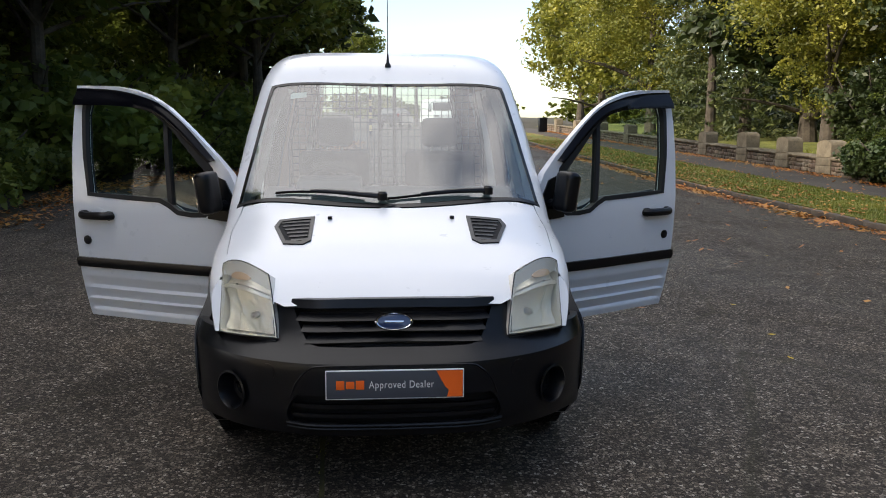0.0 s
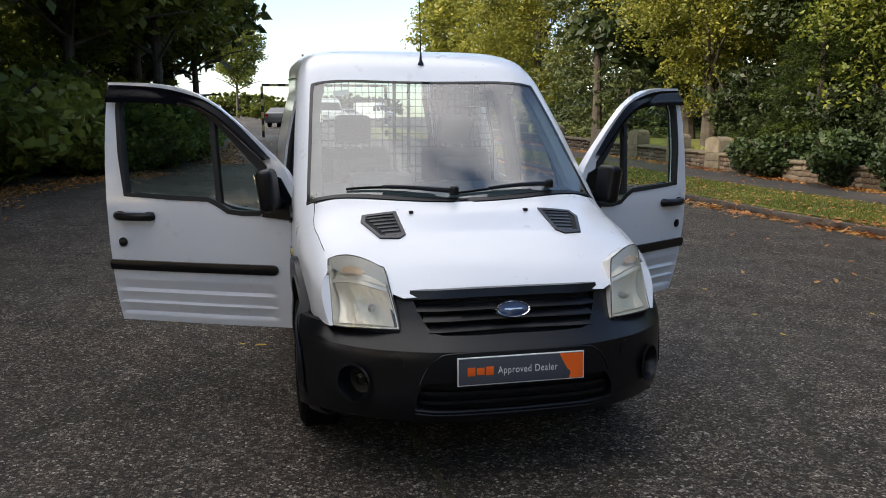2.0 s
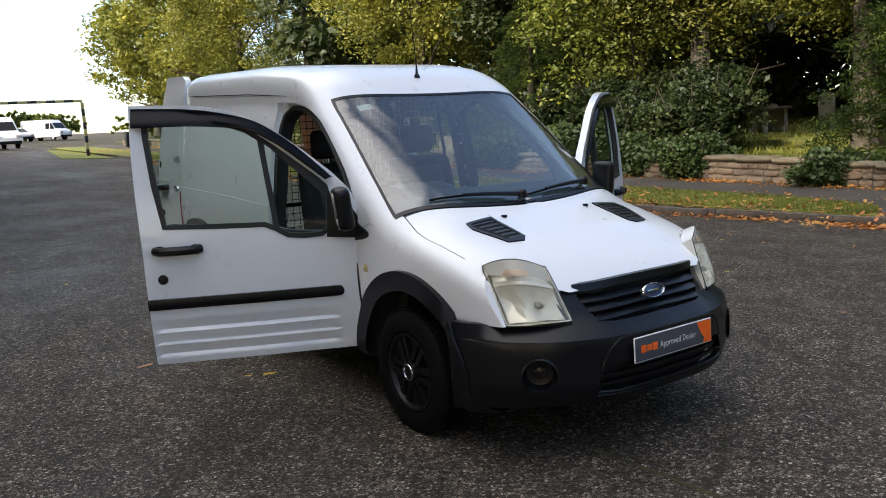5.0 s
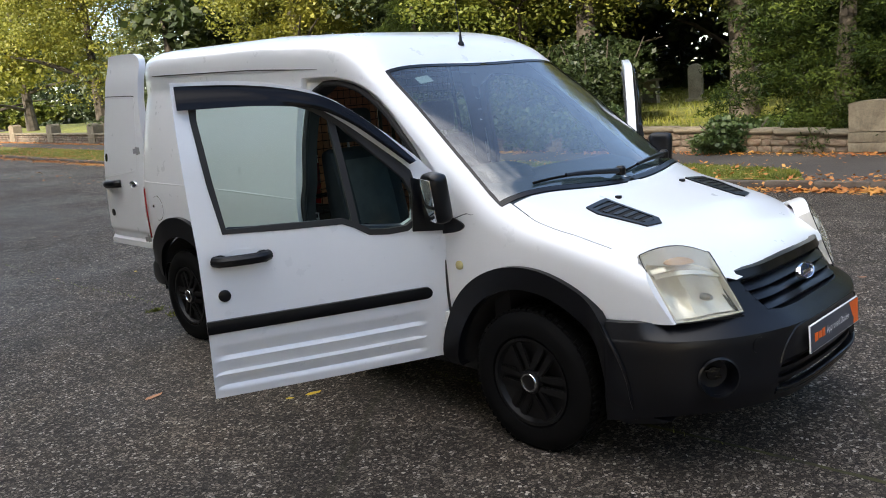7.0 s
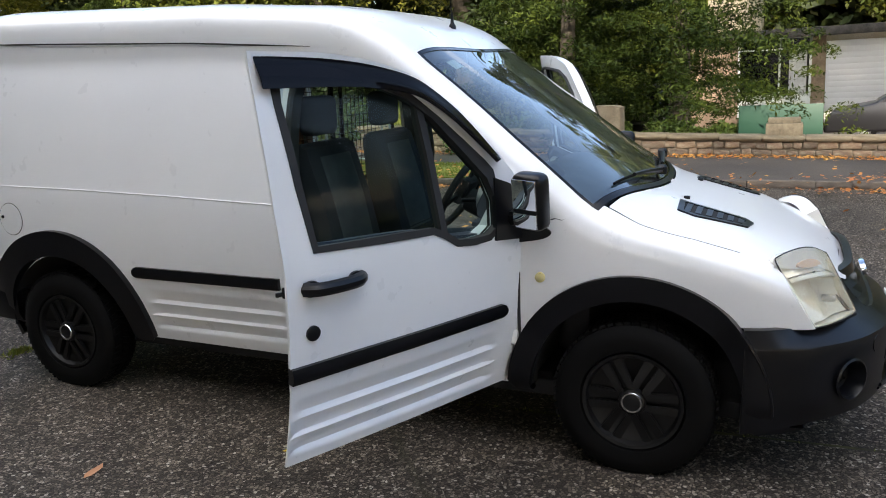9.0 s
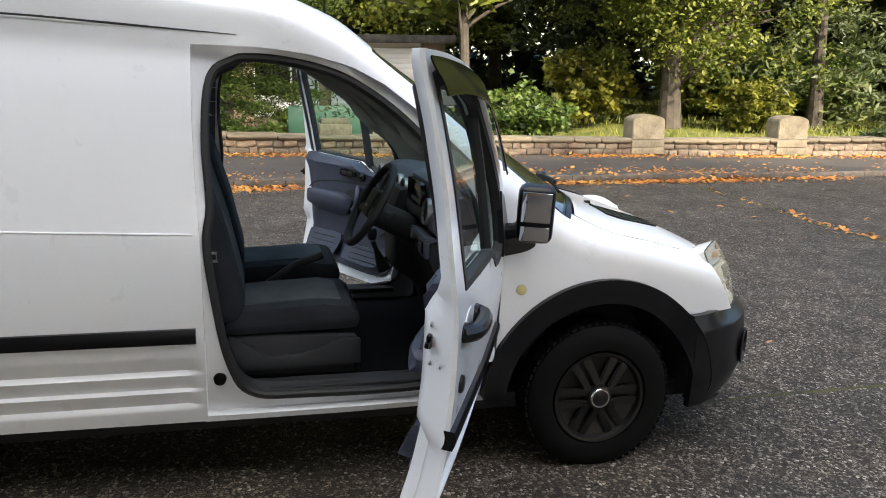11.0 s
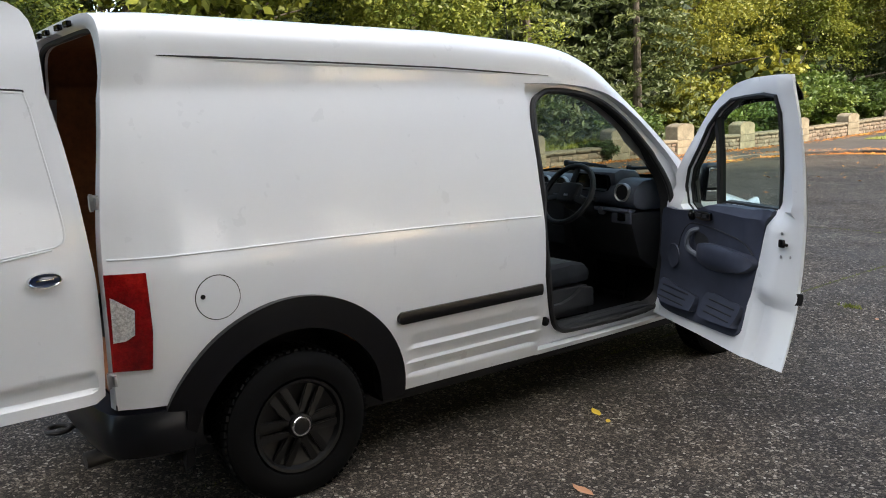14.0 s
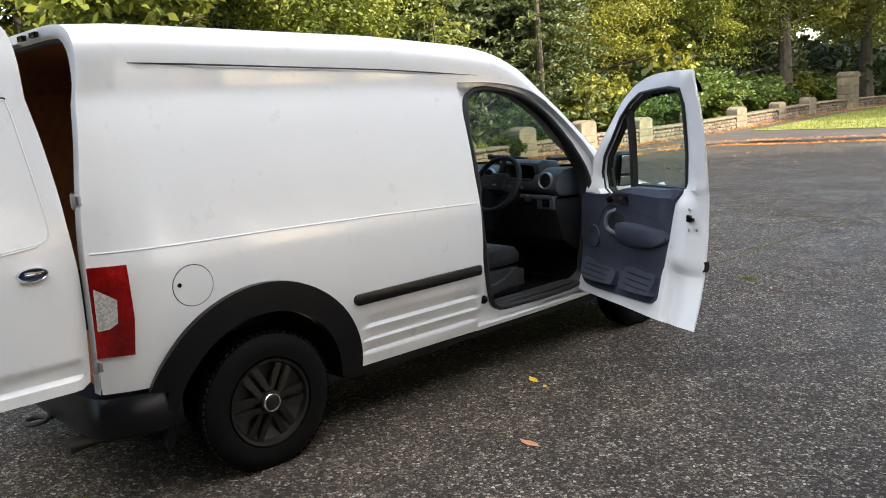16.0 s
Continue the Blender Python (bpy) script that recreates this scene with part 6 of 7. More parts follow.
wall = tagged(part("wall_churchyard", wall_core(-62, 62), MORTAR, angle=20), "low rubble-stone wall with dressed coping", "wall", kind="structure")
far_v, far_f = [], []


def add_far(me, m):
    o = len(far_v)
    far_v.extend(m @ v.co for v in me.vertices)
    for p in me.polygons:
        vs = list(p.vertices)
        for k in range(1, len(vs) - 1):
            far_f.append((o + vs[0], o + vs[k], o + vs[k + 1]))


count = 0
y = -60.0
course = 0
for y_lo, y_hi in ((-60.0, 60.0),):
    z_rel = PAVE - 0.02
    while z_rel < 0.60:
        y = y_lo + rng.uniform(0, 0.3)
        ch = rng.uniform(0.10, 0.155)
        while y < y_hi:
            w = rng.uniform(0.16, 0.46)
            top = wall_h(y) - 0.10
            hh = ch * rng.uniform(0.85, 1.12)
            if z_rel + ch * 0.55 < top:
                yc = y + w / 2
                zz = min(z_rel + hh / 2, top - hh / 2 + 0.02)
                m = Matrix.Translation((WALL_X + 0.05 + rng.uniform(-0.012, 0.012), yc, gz(WALL_X, yc) + zz + rng.uniform(-0.012, 0.012))) @ pose(0, 0, 0, rng.uniform(-5, 5), 0, rng.uniform(-2, 2)) @ Matrix.Diagonal((0.12, w - 0.022, hh - 0.018, 1))
                me = rng.choice(STONES)
                if (-4.6 < yc < 7.0 or -16.2 < yc < -9.0) and count < 300:
                    share("stone", me, wall, m)
                    count += 1
                else:
                    add_far(me, m)
            y += w
        z_rel += ch
tagged(share("stone_courses", mesh_from("stone_courses", [tuple(v) for v in far_v], far_f, STONE), wall, Matrix.Identity(4)), kind="stuff")
y = -60.0
while y < 60:
    w = rng.uniform(0.55, 1.05)
    yc = y + w / 2
    m = Matrix.Translation((WALL_X + 0.19, yc, gz(WALL_X, yc) + wall_h(yc) - 0.045)) @ pose(0, 0, 0, math.degrees(math.atan(0.024)), 0, 0) @ Matrix.Diagonal((0.46, w - 0.012, 0.115, 1))
    share("coping", rng.choice(COPES), wall, m)
    y += w


def pier_mesh(h, w, dep, arch):
    """A dressed stone pier whose top is rounded along the wall."""
    bm = bmesh.new()
    prof = [(-w / 2, 0), (-w / 2, h - arch)]
    prof += [(-w / 2 * math.cos(a), h - arch + arch * math.sin(a)) for a in np.linspace(0.15, math.pi - 0.15, 9)]
    prof += [(w / 2, h - arch), (w / 2, 0)]
    a = [bm.verts.new((0, p, q)) for p, q in prof]
    b = [bm.verts.new((dep, p, q)) for p, q in prof]
    bm.faces.new(a)
    bm.faces.new(b[::-1])
    for i in range(len(a)):
        j = (i + 1) % len(a)
        bm.faces.new((a[i], b[i], b[j], a[j]))
    bmesh.ops.recalc_face_normals(bm, faces=bm.faces)
    bmesh.ops.bevel(bm, geom=[e for e in bm.edges if e.calc_face_angle(0) > 0.5], offset=0.018, segments=2, affect="EDGES")
    return bm


first = None
for yc, hp, w in ((56, 1.05, 0.8), (50, 1.05, 0.8), (44, 1.05, 0.8), (38.5, 1.05, 0.8), (33.2, 1.05, 0.8), (28.2, 1.0, 0.8), (24.6, 1.1, 0.8), (21.6, 1.05, 0.8), (19.1, 1.05, 0.8), (3.0, 1.02, 0.74), (-7.4, 1.03, 0.78), (-11.1, 1.06, 0.8), (-14.6, 1.10, 0.8), (-17.7, 1.14, 0.85), (-21.1, 1.08, 0.85), (-24.6, 1.06, 0.85), (-28.3, 1.02, 0.85), (-32.1, 0.96, 0.7), (-35.3, 0.98, 0.8)):
    z0 = gz(WALL_X, yc)
    hp -= 0.09 if yc < -5 else 0.0
    root = thing("wall_pier", Matrix.Translation((WALL_X - 0.05, yc, z0 + 0.02)), "round-topped sandstone pier in the churchyard wall", "pier", "wall piers")
    part("pier_top", pier_mesh(hp - wall_h(yc) + 0.06, w, 0.50, 0.05 if yc == 3.0 else 0.13), COPING, root, m=Matrix.Translation((0, 0, wall_h(yc) - 0.04)))
    for k in range(2):
        part("pier_block", box(0.25, 0, PAVE + (wall_h(yc) - PAVE - 0.04) * (k + 0.5) / 2, 0.505, w + 0.01, (wall_h(yc) - PAVE - 0.04) / 2 - 0.008, 0.014), COPING, root)
yc = -40.0
root = thing("gate_pier", Matrix.Translation((WALL_X - 0.15, yc, gz(WALL_X, yc))), "tall square sandstone gate pier with low rounded cap", "pier")
for k in range(4):
    part("pier_block", box(0.3, 0, 0.21 + 0.43 * k, 0.80, 0.84, 0.42, 0.02), COPING, root)
part("pier_cap", pier_mesh(0.30, 0.90, 0.88, 0.20), COPING, root, m=Matrix.Translation((-0.14, 0, 1.71)))

# ---------------------------------------------------------------- kerb
kerb = thing("kerb", Matrix.Identity(4), "worn stone kerb along the road", "kerb", kind="structure")
KM = [stone_mesh("kerb_stone", KERB, 0.02, 0.06) for _ in range(3)]
line = resample(curve([p for p in KERB_LINE if -61 < p[0] and p[1] < 63], 6), 0.92, False)
for a, b in zip(line, line[1:]):
    a, b = Vector(a), Vector(b)
    d = b - a
    c = (a + b) / 2
    n = Vector((d.y, -d.x)).normalized()
    if n.x + n.y * 0.3 < 0 and c.y > -19:
        n = -n
    elif c.y <= -19:
        n = Vector((0, -1))
    c = c + n * 0.06
    m = Matrix.Translation((c.x, c.y, gz(c.x, c.y) + 0.02 + rng.uniform(-0.004, 0.004))) @ pose(0, 0, 0, 0, 0, math.degrees(math.atan2(d.y, d.x))) @ pose(0, 0, 0, 0, -math.degrees(math.atan2(gz(b.x, b.y) - gz(a.x, a.y), d.length)), 0) @ Matrix.Diagonal((d.length - 0.012, 0.13, 0.17, 1))
    share("kerb_stone", rng.choice(KM), kerb, m)

# ---------------------------------------------------------------- grass, fallen leaves
def scatter_leaves(pts, size, lift, tilt=0.5):
    n = len(pts)
    a = nrg.uniform(0, 2 * math.pi, n)
    s = size * nrg.uniform(0.6, 1.3, n)
    asp = nrg.uniform(0.45, 0.8, n)
    t1, t2 = nrg.normal(0, tilt, n), nrg.normal(0, tilt, n)
    u = np.stack([np.cos(a), np.sin(a), t1 * 0.5], 1) * s[:, None]
    v = np.stack([-np.sin(a), np.cos(a), t2 * 0.5], 1) * (s * asp)[:, None]
    p = np.asarray(pts) + np.stack([np.zeros(n), np.zeros(n), lift + np.abs(u[:, 2]) + np.abs(v[:, 2])], 1)
    verts = np.stack([p - u, p - v * 0.9, p + u, p + v * 0.9], 1).reshape(-1, 3)
    return verts, np.arange(4 * n).reshape(-1, 4)


def at_ground(xy, h):
    return np.array([(x, y, gz(x, y) + h) for x, y in xy])


def along(line_pts, n, spread, shift=0.0):
    p = np.array(resample(line_pts, 0.3, False))
    i = nrg.integers(0, len(p) - 1, n)
    t = nrg.uniform(0, 1, n)[:, None]
    q = p[i] * (1 - t) + p[i + 1] * t
    d = p[i + 1] - p[i]
    nn = np.stack([d[:, 1], -d[:, 0]], 1) / np.maximum(1e-6, np.linalg.norm(d, axis=1))[:, None]
    patch = np.array([noise.noise((a * 0.55, b * 0.55, 3.1)) for a, b in q])
    q = q + nn * (nrg.normal(0, spread, n) + shift)[:, None]
    return q[patch > nrg.uniform(-0.55, 0.35, n)]


kl = [p for p in KERB_LINE if p[1] < 60 and p[0] > -30]
litter = [at_ground(along(kl, 26000, 0.16, 0.24), 0.004)]
litter += [at_ground(along(kl, 8000, 0.35, -0.25), PAVE + 0.03)]
wl_ = [(WALL_X - 0.25, 58), (WALL_X - 0.25, -50)]
litter += [at_ground(along(wl_, 24000, 0.26, 0.05), PAVE + 0.004)]
litter += [at_ground(along([p for p in LEFT_LINE if p[1] < 40 and p[0] > -13], 11000, 0.35, 0.0), 0.006)]
vg = np.stack([nrg.uniform(7.6, 10.2, 2600), nrg.uniform(3, 50, 2600)], 1)
litter += [at_ground(vg, 0.15)]
pv = np.stack([nrg.uniform(8.6, 13, 900), nrg.uniform(-20, 50, 900)], 1)
pv = pv[(pv[:, 0] > 10.3) | (pv[:, 1] < 2)]
litter += [at_ground(pv, PAVE + 0.004)]
rd = np.stack([nrg.uniform(3.5, 8.2, 420), nrg.uniform(-20, 40, 420)], 1)
litter += [at_ground(rd, 0.004)]
litter += [at_ground(along([(3.2, -5.1), (4.4, -5.17), (5.4, -5.4), (7.2, -5.7), (9.0, -5.9)], 120, 0.06), 0.004)]
v_, f_ = scatter_leaves(np.concatenate(litter), 0.040, 0.002)
lt = new("leaf_litter", mesh_from("leaf_litter", v_, f_, LITTER))
tagged(lt, "drifts of orange and brown fallen leaves", "leaves", kind="stuff")


def blades(xy, h0, hgt, wid, mat, name, label):
    n = len(xy)
    base = at_ground(xy, h0)
    a = nrg.uniform(0, 2 * math.pi, n)
    u = np.stack([np.cos(a), np.sin(a), np.zeros(n)], 1) * (wid * nrg.uniform(0.6, 1.3, n))[:, None]
    tip = np.stack([nrg.normal(0, 0.35, n), nrg.normal(0, 0.35, n), np.ones(n)], 1) * (hgt * nrg.uniform(0.5, 1.3, n))[:, None]
    verts = np.stack([base - u, base + u, base + tip], 1).reshape(-1, 3)
    ob = new(name, mesh_from(name, verts, np.arange(3 * n).reshape(-1, 3), mat))
    return tagged(ob, label, "grass", kind="stuff")


gx = np.stack([nrg.uniform(7.58, 10.2, 52000), 2.6 + 36 * nrg.uniform(0, 1, 52000) ** 1.5], 1)
gx = gx[(gx[:, 1] > 4.2) | (gx[:, 0] > 8.2)]
gx = gx[inside(gx, verge_poly)]
blades(gx, 0.11, 0.055, 0.007, BLADE, "verge_grass", "short green and straw grass blades")
MOSS_SOIL = rough_material("moss_soil", [(0.3, (0.016, 0.014, 0.008)), (0.5, (0.045, 0.042, 0.012)), (0.72, (0.085, 0.080, 0.018))], 9.0, 60.0, 0.004, 0.95)
SEAMS = [[(-0.62, 9.0), (-0.60, 5.4), (-0.50, 4.6), (-0.51, 3.7), (-0.42, 2.0), (-0.33, 0.2), (-0.26, -1.0), (-0.24, -1.8), (-0.20, -3.4), (-0.28, -5.1)], [(-0.28, -5.1), (1.4, -5.08), (3.0, -5.1), (4.4, -5.17), (5.4, -5.4), (7.2, -5.7), (9.0, -5.9)]]
for line_s in SEAMS:
    mid_l = resample(curve(line_s, 5), 0.06, False)
    wid_l = [0.007 + 0.016 * max(0.0, 0.5 + noise.noise((a * 2.1, b * 2.1, 1.3))) for a, b in mid_l]
    along_y = abs(line_s[-1][1] - line_s[0][1]) > abs(line_s[-1][0] - line_s[0][0])
    lo_s = [((a - w, b) if along_y else (a, b - w)) for (a, b), w in zip(mid_l, wid_l)]
    hi_s = [((a + w * 0.8, b) if along_y else (a, b + w * 0.8)) for (a, b), w in zip(mid_l, wid_l)]
    bm = bmesh.new()
    va = [bm.verts.new((a, b, gz(a, b) + 0.004)) for a, b in lo_s]
    vb = [bm.verts.new((a, b, gz(a, b) + 0.004)) for a, b in hi_s]
    for k in range(len(va) - 1):
        bm.faces.new((va[k], vb[k], vb[k + 1], va[k + 1]))
    bmesh.ops.recalc_face_normals(bm, faces=bm.faces)
    part("road_seam", bm, MOSS_SOIL, road)
    q_ = along(line_s, 1500, 0.012)
    blades(q_, 0.0, 0.016, 0.004, BLADE, "seam_moss", "moss and grass tufts growing along a road joint")
for mx_, my_, mr_, mn_ in ((-0.52, 3.68, 0.045, 300), (-0.60, 3.92, 0.03, 120), (-0.75, -1.6, 0.04, 120)):
    q_ = nrg.normal(0, 1, (mn_, 2)) * mr_ * np.array([1.0, 0.6]) + np.array([mx_, my_])
    blades(q_, 0.0, 0.028, 0.006, BLADE, "moss_patch", "yellow-green moss growing in the worn asphalt")
gl2 = np.stack([nrg.uniform(-2, 13, 26000), nrg.uniform(-60, -24.5, 26000)], 1)
gl2 = gl2[inside(gl2, lawn_poly)]
blades(gl2, 0.09, 0.09, 0.016, BLADE, "lawn_grass", "bright mown grass blades")
gb = np.stack([nrg.uniform(13.5, 32, 30000), nrg.uniform(-32, 26, 30000)], 1)
gb = gb[~((gb[:, 0] > 15.4) & (gb[:, 1] > -7.6) & (gb[:, 1] < 5.6))]
n_ = len(gb)
bs = np.array([bank(x, y, 0) for x, y in gb])
a_ = nrg.uniform(0, 2 * math.pi, n_)
u_ = np.stack([np.cos(a_), np.sin(a_), 0 * a_], 1) * 0.02
tp = np.stack([nrg.normal(0, 0.4, n_), nrg.normal(0, 0.4, n_), np.ones(n_)], 1) * (0.16 * nrg.uniform(0.5, 1.5, n_))[:, None]
ob = new("churchyard_grass", mesh_from("churchyard_grass", np.stack([bs - u_, bs + u_, bs + tp], 1).reshape(-1, 3), np.arange(3 * n_).reshape(-1, 3), BLADE))
tagged(ob, "rough grass behind the wall", "grass", kind="stuff")


def leaf_mesh(name, mat, size, asp):
    bm = bmesh.new()
    pts = [(-1, 0, 0.05), (-0.55, 0.5, 0.12), (0.1, 0.62, 0.10), (0.7, 0.35, 0.16), (1.0, 0.0, 0.30), (0.7, -0.38, 0.10), (0.1, -0.6, 0.14), (-0.55, -0.5, 0.08)]
    c = bm.verts.new((0, 0, 0.0))
    vs = [bm.verts.new((x * size, y * size * asp, z * size * 0.8)) for x, y, z in pts]
    for i in range(len(vs)):
        bm.faces.new((c, vs[i], vs[(i + 1) % len(vs)]))
    me = bpy.data.meshes.new(name)
    bm.to_mesh(me)
    bm.free()
    me.materials.append(mat)
    return me


LM = [leaf_mesh("fallen_leaf", YELLOW_LEAF, 0.036, 0.75), leaf_mesh("fallen_leaf", BROWN_LEAF, 0.045, 0.6)]
spots = [(-0.97, 1.355, 0), (-1.54, 2.04, 1)]
for i in range(46):
    spots.append((rng.uniform(-2.5, 7.0), rng.uniform(-2.6, 9.0), 0 if rng.random() < 0.6 else 1))
for x, y, k in spots:
    if abs(x) < 1.0 and -1.0 < y < 3.7 and (x, y) != (-0.97, 1.355):
        continue
    ob = new("fallen_leaf", LM[k])
    s = rng.uniform(0.7, 1.15) if (x, y, k) not in spots[:2] else 1.25
    ob.matrix_basis = Matrix.Translation((x, y, gz(x, y) + 0.003)) @ pose(0, 0, 0, 0, 0, rng.uniform(0, 360)) @ Matrix.Scale(s, 4)
    tagged(ob, "single yellow leaf lying on the wet asphalt" if k == 0 else "single brown leaf lying on the wet asphalt", "leaf", "stray leaves on the road")

# ---------------------------------------------------------------- trees and shrubs
def foliage(centres, radii, per, leaf, asp, droop=0.3, flat=0.55):
    """Leaves scattered in clumps: each clump a loose ragged ball of small four-cornered leaves."""
    n = len(centres) * per
    c = np.repeat(np.asarray(centres), per, 0)
    r = np.repeat(np.asarray(radii), per)
    d = nrg.normal(0, 1, (n, 3))
    d /= np.linalg.norm(d, axis=1)[:, None]
    q = nrg.uniform(0.35, 1.0, n) ** 0.6
    p = c + d * (r * q)[:, None] * np.array([1, 1, flat])
    p[:, 2] -= droop * r * q * q
    u = nrg.normal(0, 1, (n, 3))
    u[:, 2] = u[:, 2] * 0.5 - 0.45
    u /= np.linalg.norm(u, axis=1)[:, None]
    v = np.cross(u, nrg.normal(0, 1, (n, 3)) + np.array([0, 0, 1.2]))
    v /= np.maximum(1e-6, np.linalg.norm(v, axis=1))[:, None]
    s = leaf * nrg.uniform(0.6, 1.35, n)
    u, v = u * s[:, None], v * (s * asp)[:, None]
    return np.stack([p - u, p - 0.15 * u + v, p + u, p - 0.15 * u - v], 1).reshape(-1, 3)


def trunk_bm(h, r, limbs, lean=0.0, sweep=0.9):
    pts = [(lean * t * t + 0.08 * math.sin(5 * t + h), 0.08 * math.cos(4 * t + h), h * t) for t in np.linspace(0, 1, 9)]
    bms = [tube(pts, [r * (1.25 if i == 0 else 1.0) * (1 - 0.82 * i / 8) for i in range(9)], 10)]
    for (az, z0, ln, up) in limbs:
        b = Vector((lean * (z0 / h) ** 2, 0, z0))
        d = Vector((math.cos(az), math.sin(az), 0))
        bms.append(tube([b, b + d * ln * 0.35 + Vector((0, 0, up * 0.5)), b + d * ln * 0.7 + Vector((0, 0, up * 0.85)), b + d * ln + Vector((0, 0, up))], [r * 0.42 * (1 - z0 / h * 0.6), r * 0.3 * (1 - z0 / h * 0.6), r * 0.18 * (1 - z0 / h * 0.5), 0.02], 6))
    return joined(*bms)


def broadleaf(name, seed, h, rad, low, mat, bark, clumps, per, leaf, crad, label, asp=0.55, trunk_r=0.32):
    global nrg
    nrg = np.random.default_rng(seed)
    root = thing(name, Matrix.Identity(4), label, "tree")
    limbs = [(nrg.uniform(0, 6.28), nrg.uniform(low * 0.7, h * 0.75), rad * nrg.uniform(0.5, 0.85), nrg.uniform(0.5, 2.2)) for _ in range(11)]
    part("trunk", trunk_bm(h * 0.9, trunk_r, limbs), bark, root)
    cs, rs = [], []
    while len(cs) < clumps:
        d = nrg.normal(0, 1, 3)
        d /= np.linalg.norm(d)
        lump = 0.78 + 0.45 * noise.noise((d[0] * 1.9 + seed, d[1] * 1.9, d[2] * 1.9))
        q = nrg.uniform(0.25, 1.0) ** 0.45 * lump
        z = low + (h - low) * (0.5 + 0.5 * d[2] * q)
        taper = 1.0 if z > low + (h - low) * 0.3 else 0.75 + 0.25 * (z - low) / ((h - low) * 0.3)
        cs.append((d[0] * rad * q * taper, d[1] * rad * q * taper, z))
        rs.append(crad * nrg.uniform(0.6, 1.3))
    v = foliage(cs, rs, per, leaf, asp)
    share("crown", mesh_from("crown", v, np.arange(len(v)).reshape(-1, 4), mat), root, Matrix.Identity(4))
    return root


def conifer(name, seed, h, rad, mat, per, label, leaf=0.17, rows_n=22, low=0.3):
    global nrg
    nrg = np.random.default_rng(seed)
    root = thing(name, Matrix.Identity(4), label, "tree")
    part("trunk", trunk_bm(h * 0.97, 0.26, []), BARK, root)
    cs, rs = [], []
    for i in range(rows_n):
        t = i / (rows_n - 1)
        z = low + (h - low) * t
        rr = rad * (1 - t) ** 0.75 + 0.25
        for k in range(int(7 + 9 * (1 - t))):
            az = nrg.uniform(0, 6.28)
            ln = rr * nrg.uniform(0.75, 1.15)
            for s in np.linspace(0.35, 1.0, 4):
                cs.append((math.cos(az) * ln * s, math.sin(az) * ln * s, z - 0.35 * ln * s * s * 0.5 + nrg.normal(0, 0.08)))
                rs.append(0.34 * nrg.uniform(0.7, 1.3))
    v = foliage(cs, rs, per, leaf, 0.28, 0.7, 0.4)
    share("crown", mesh_from("crown", v, np.arange(len(v)).reshape(-1, 4), mat), root, Matrix.Identity(4))
    return root


def shrub(name, seed, rx, ry, h, mat, n, leaf, label, asp=0.6):
    global nrg
    nrg = np.random.default_rng(seed)
    root = thing(name, Matrix.Identity(4), label, "shrub")
    stems = [tube([(0.1 * math.cos(k), 0.1 * math.sin(k), -0.15), (0.5 * rx * math.cos(k), 0.5 * ry * math.sin(k), 0.5 * h), (0.75 * rx * math.cos(k), 0.75 * ry * math.sin(k), 0.8 * h)], [0.04, 0.03, 0.01], 5) for k in np.linspace(0, 6.28, 7)[:-1]]
    part("stems", joined(*stems), BARK, root)
    d = nrg.normal(0, 1, (n, 3))
    d /= np.linalg.norm(d, axis=1)[:, None]
    lump = np.array([0.8 + 0.5 * noise.noise((a * 2.2 + seed, b * 2.2, c * 2.2)) for a, b, c in d])
    q = (nrg.uniform(0.3, 1, n) ** 0.5) * lump
    cs = d * q[:, None] * np.array([rx, ry, h * 0.5]) + np.array([0, 0, h * 0.48])
    cs[:, 2] = np.maximum(cs[:, 2], 0.05)
    v = foliage(cs, np.full(n, 0.2), 22, leaf, asp, 0.3, 0.8)
    share("leaves", mesh_from("leaves", v, np.arange(len(v)).reshape(-1, 4), mat), root, Matrix.Identity(4))
    return root


def place(root, x, y, s=1.0, turn=0.0, lift=0.0, copy=True):
    z = bank(x, y, 0)[2] if x > WALL_X else gz(x, y)
    m = Matrix.Translation((x, y, z - 0.06 + lift)) @ pose(0, 0, 0, 0, 0, turn) @ Matrix.Scale(s, 4)
    if copy:
        ob = copy_thing(root, m)
        ob.matrix_basis = m
        return ob
    root.matrix_basis = m
    return root


def grove(root, spots, group):
    tagged(root, group=group)
    for i, (x, y, s, *_) in enumerate(spots):
        place(root, x, y, s, (x * 37 + y * 53) % 360, 0, i > 0)


lime = broadleaf("lime_tree", 21, 14.5, 5.6, 1.0, LEAF_YELLOW, BARK, 450, 142, 0.082, 0.92, "tall lime tree turning yellow behind the wall")
grove(lime, [(16.8, 46, 1.0), (17.2, 26.5, 0.95), (20, -27, 0.9)], "lime trees")
lime_far = broadleaf("lime_tree", 41, 14.5, 5.6, 1.0, LEAF_YELLOW, BARK, 200, 56, 0.19, 1.1, "tall lime tree with a yellowing crown")
grove(lime_far, [(17.5, 60, 1.1), (22, -46, 1.0), (19.5, 75, 1.1), (21, -62, 1.05), (35, -4.5, 1.05), (33, -10, 1.0)], "distant lime trees")
green = broadleaf("sycamore_tree", 22, 13.5, 5.4, 0.7, LEAF_GREEN, BARK, 460, 150, 0.077, 0.92, "large green broadleaf tree overhanging the wall")
grove(green, [(18.5, 15.5, 1.0), (17.8, -10.5, 0.9), (18.6, -34, 0.85)], "sycamore trees")
green_far = broadleaf("sycamore_tree", 42, 13.5, 5.4, 0.7, LEAF_GREEN, BARK, 200, 88, 0.13, 1.1, "green broadleaf tree with a full crown")
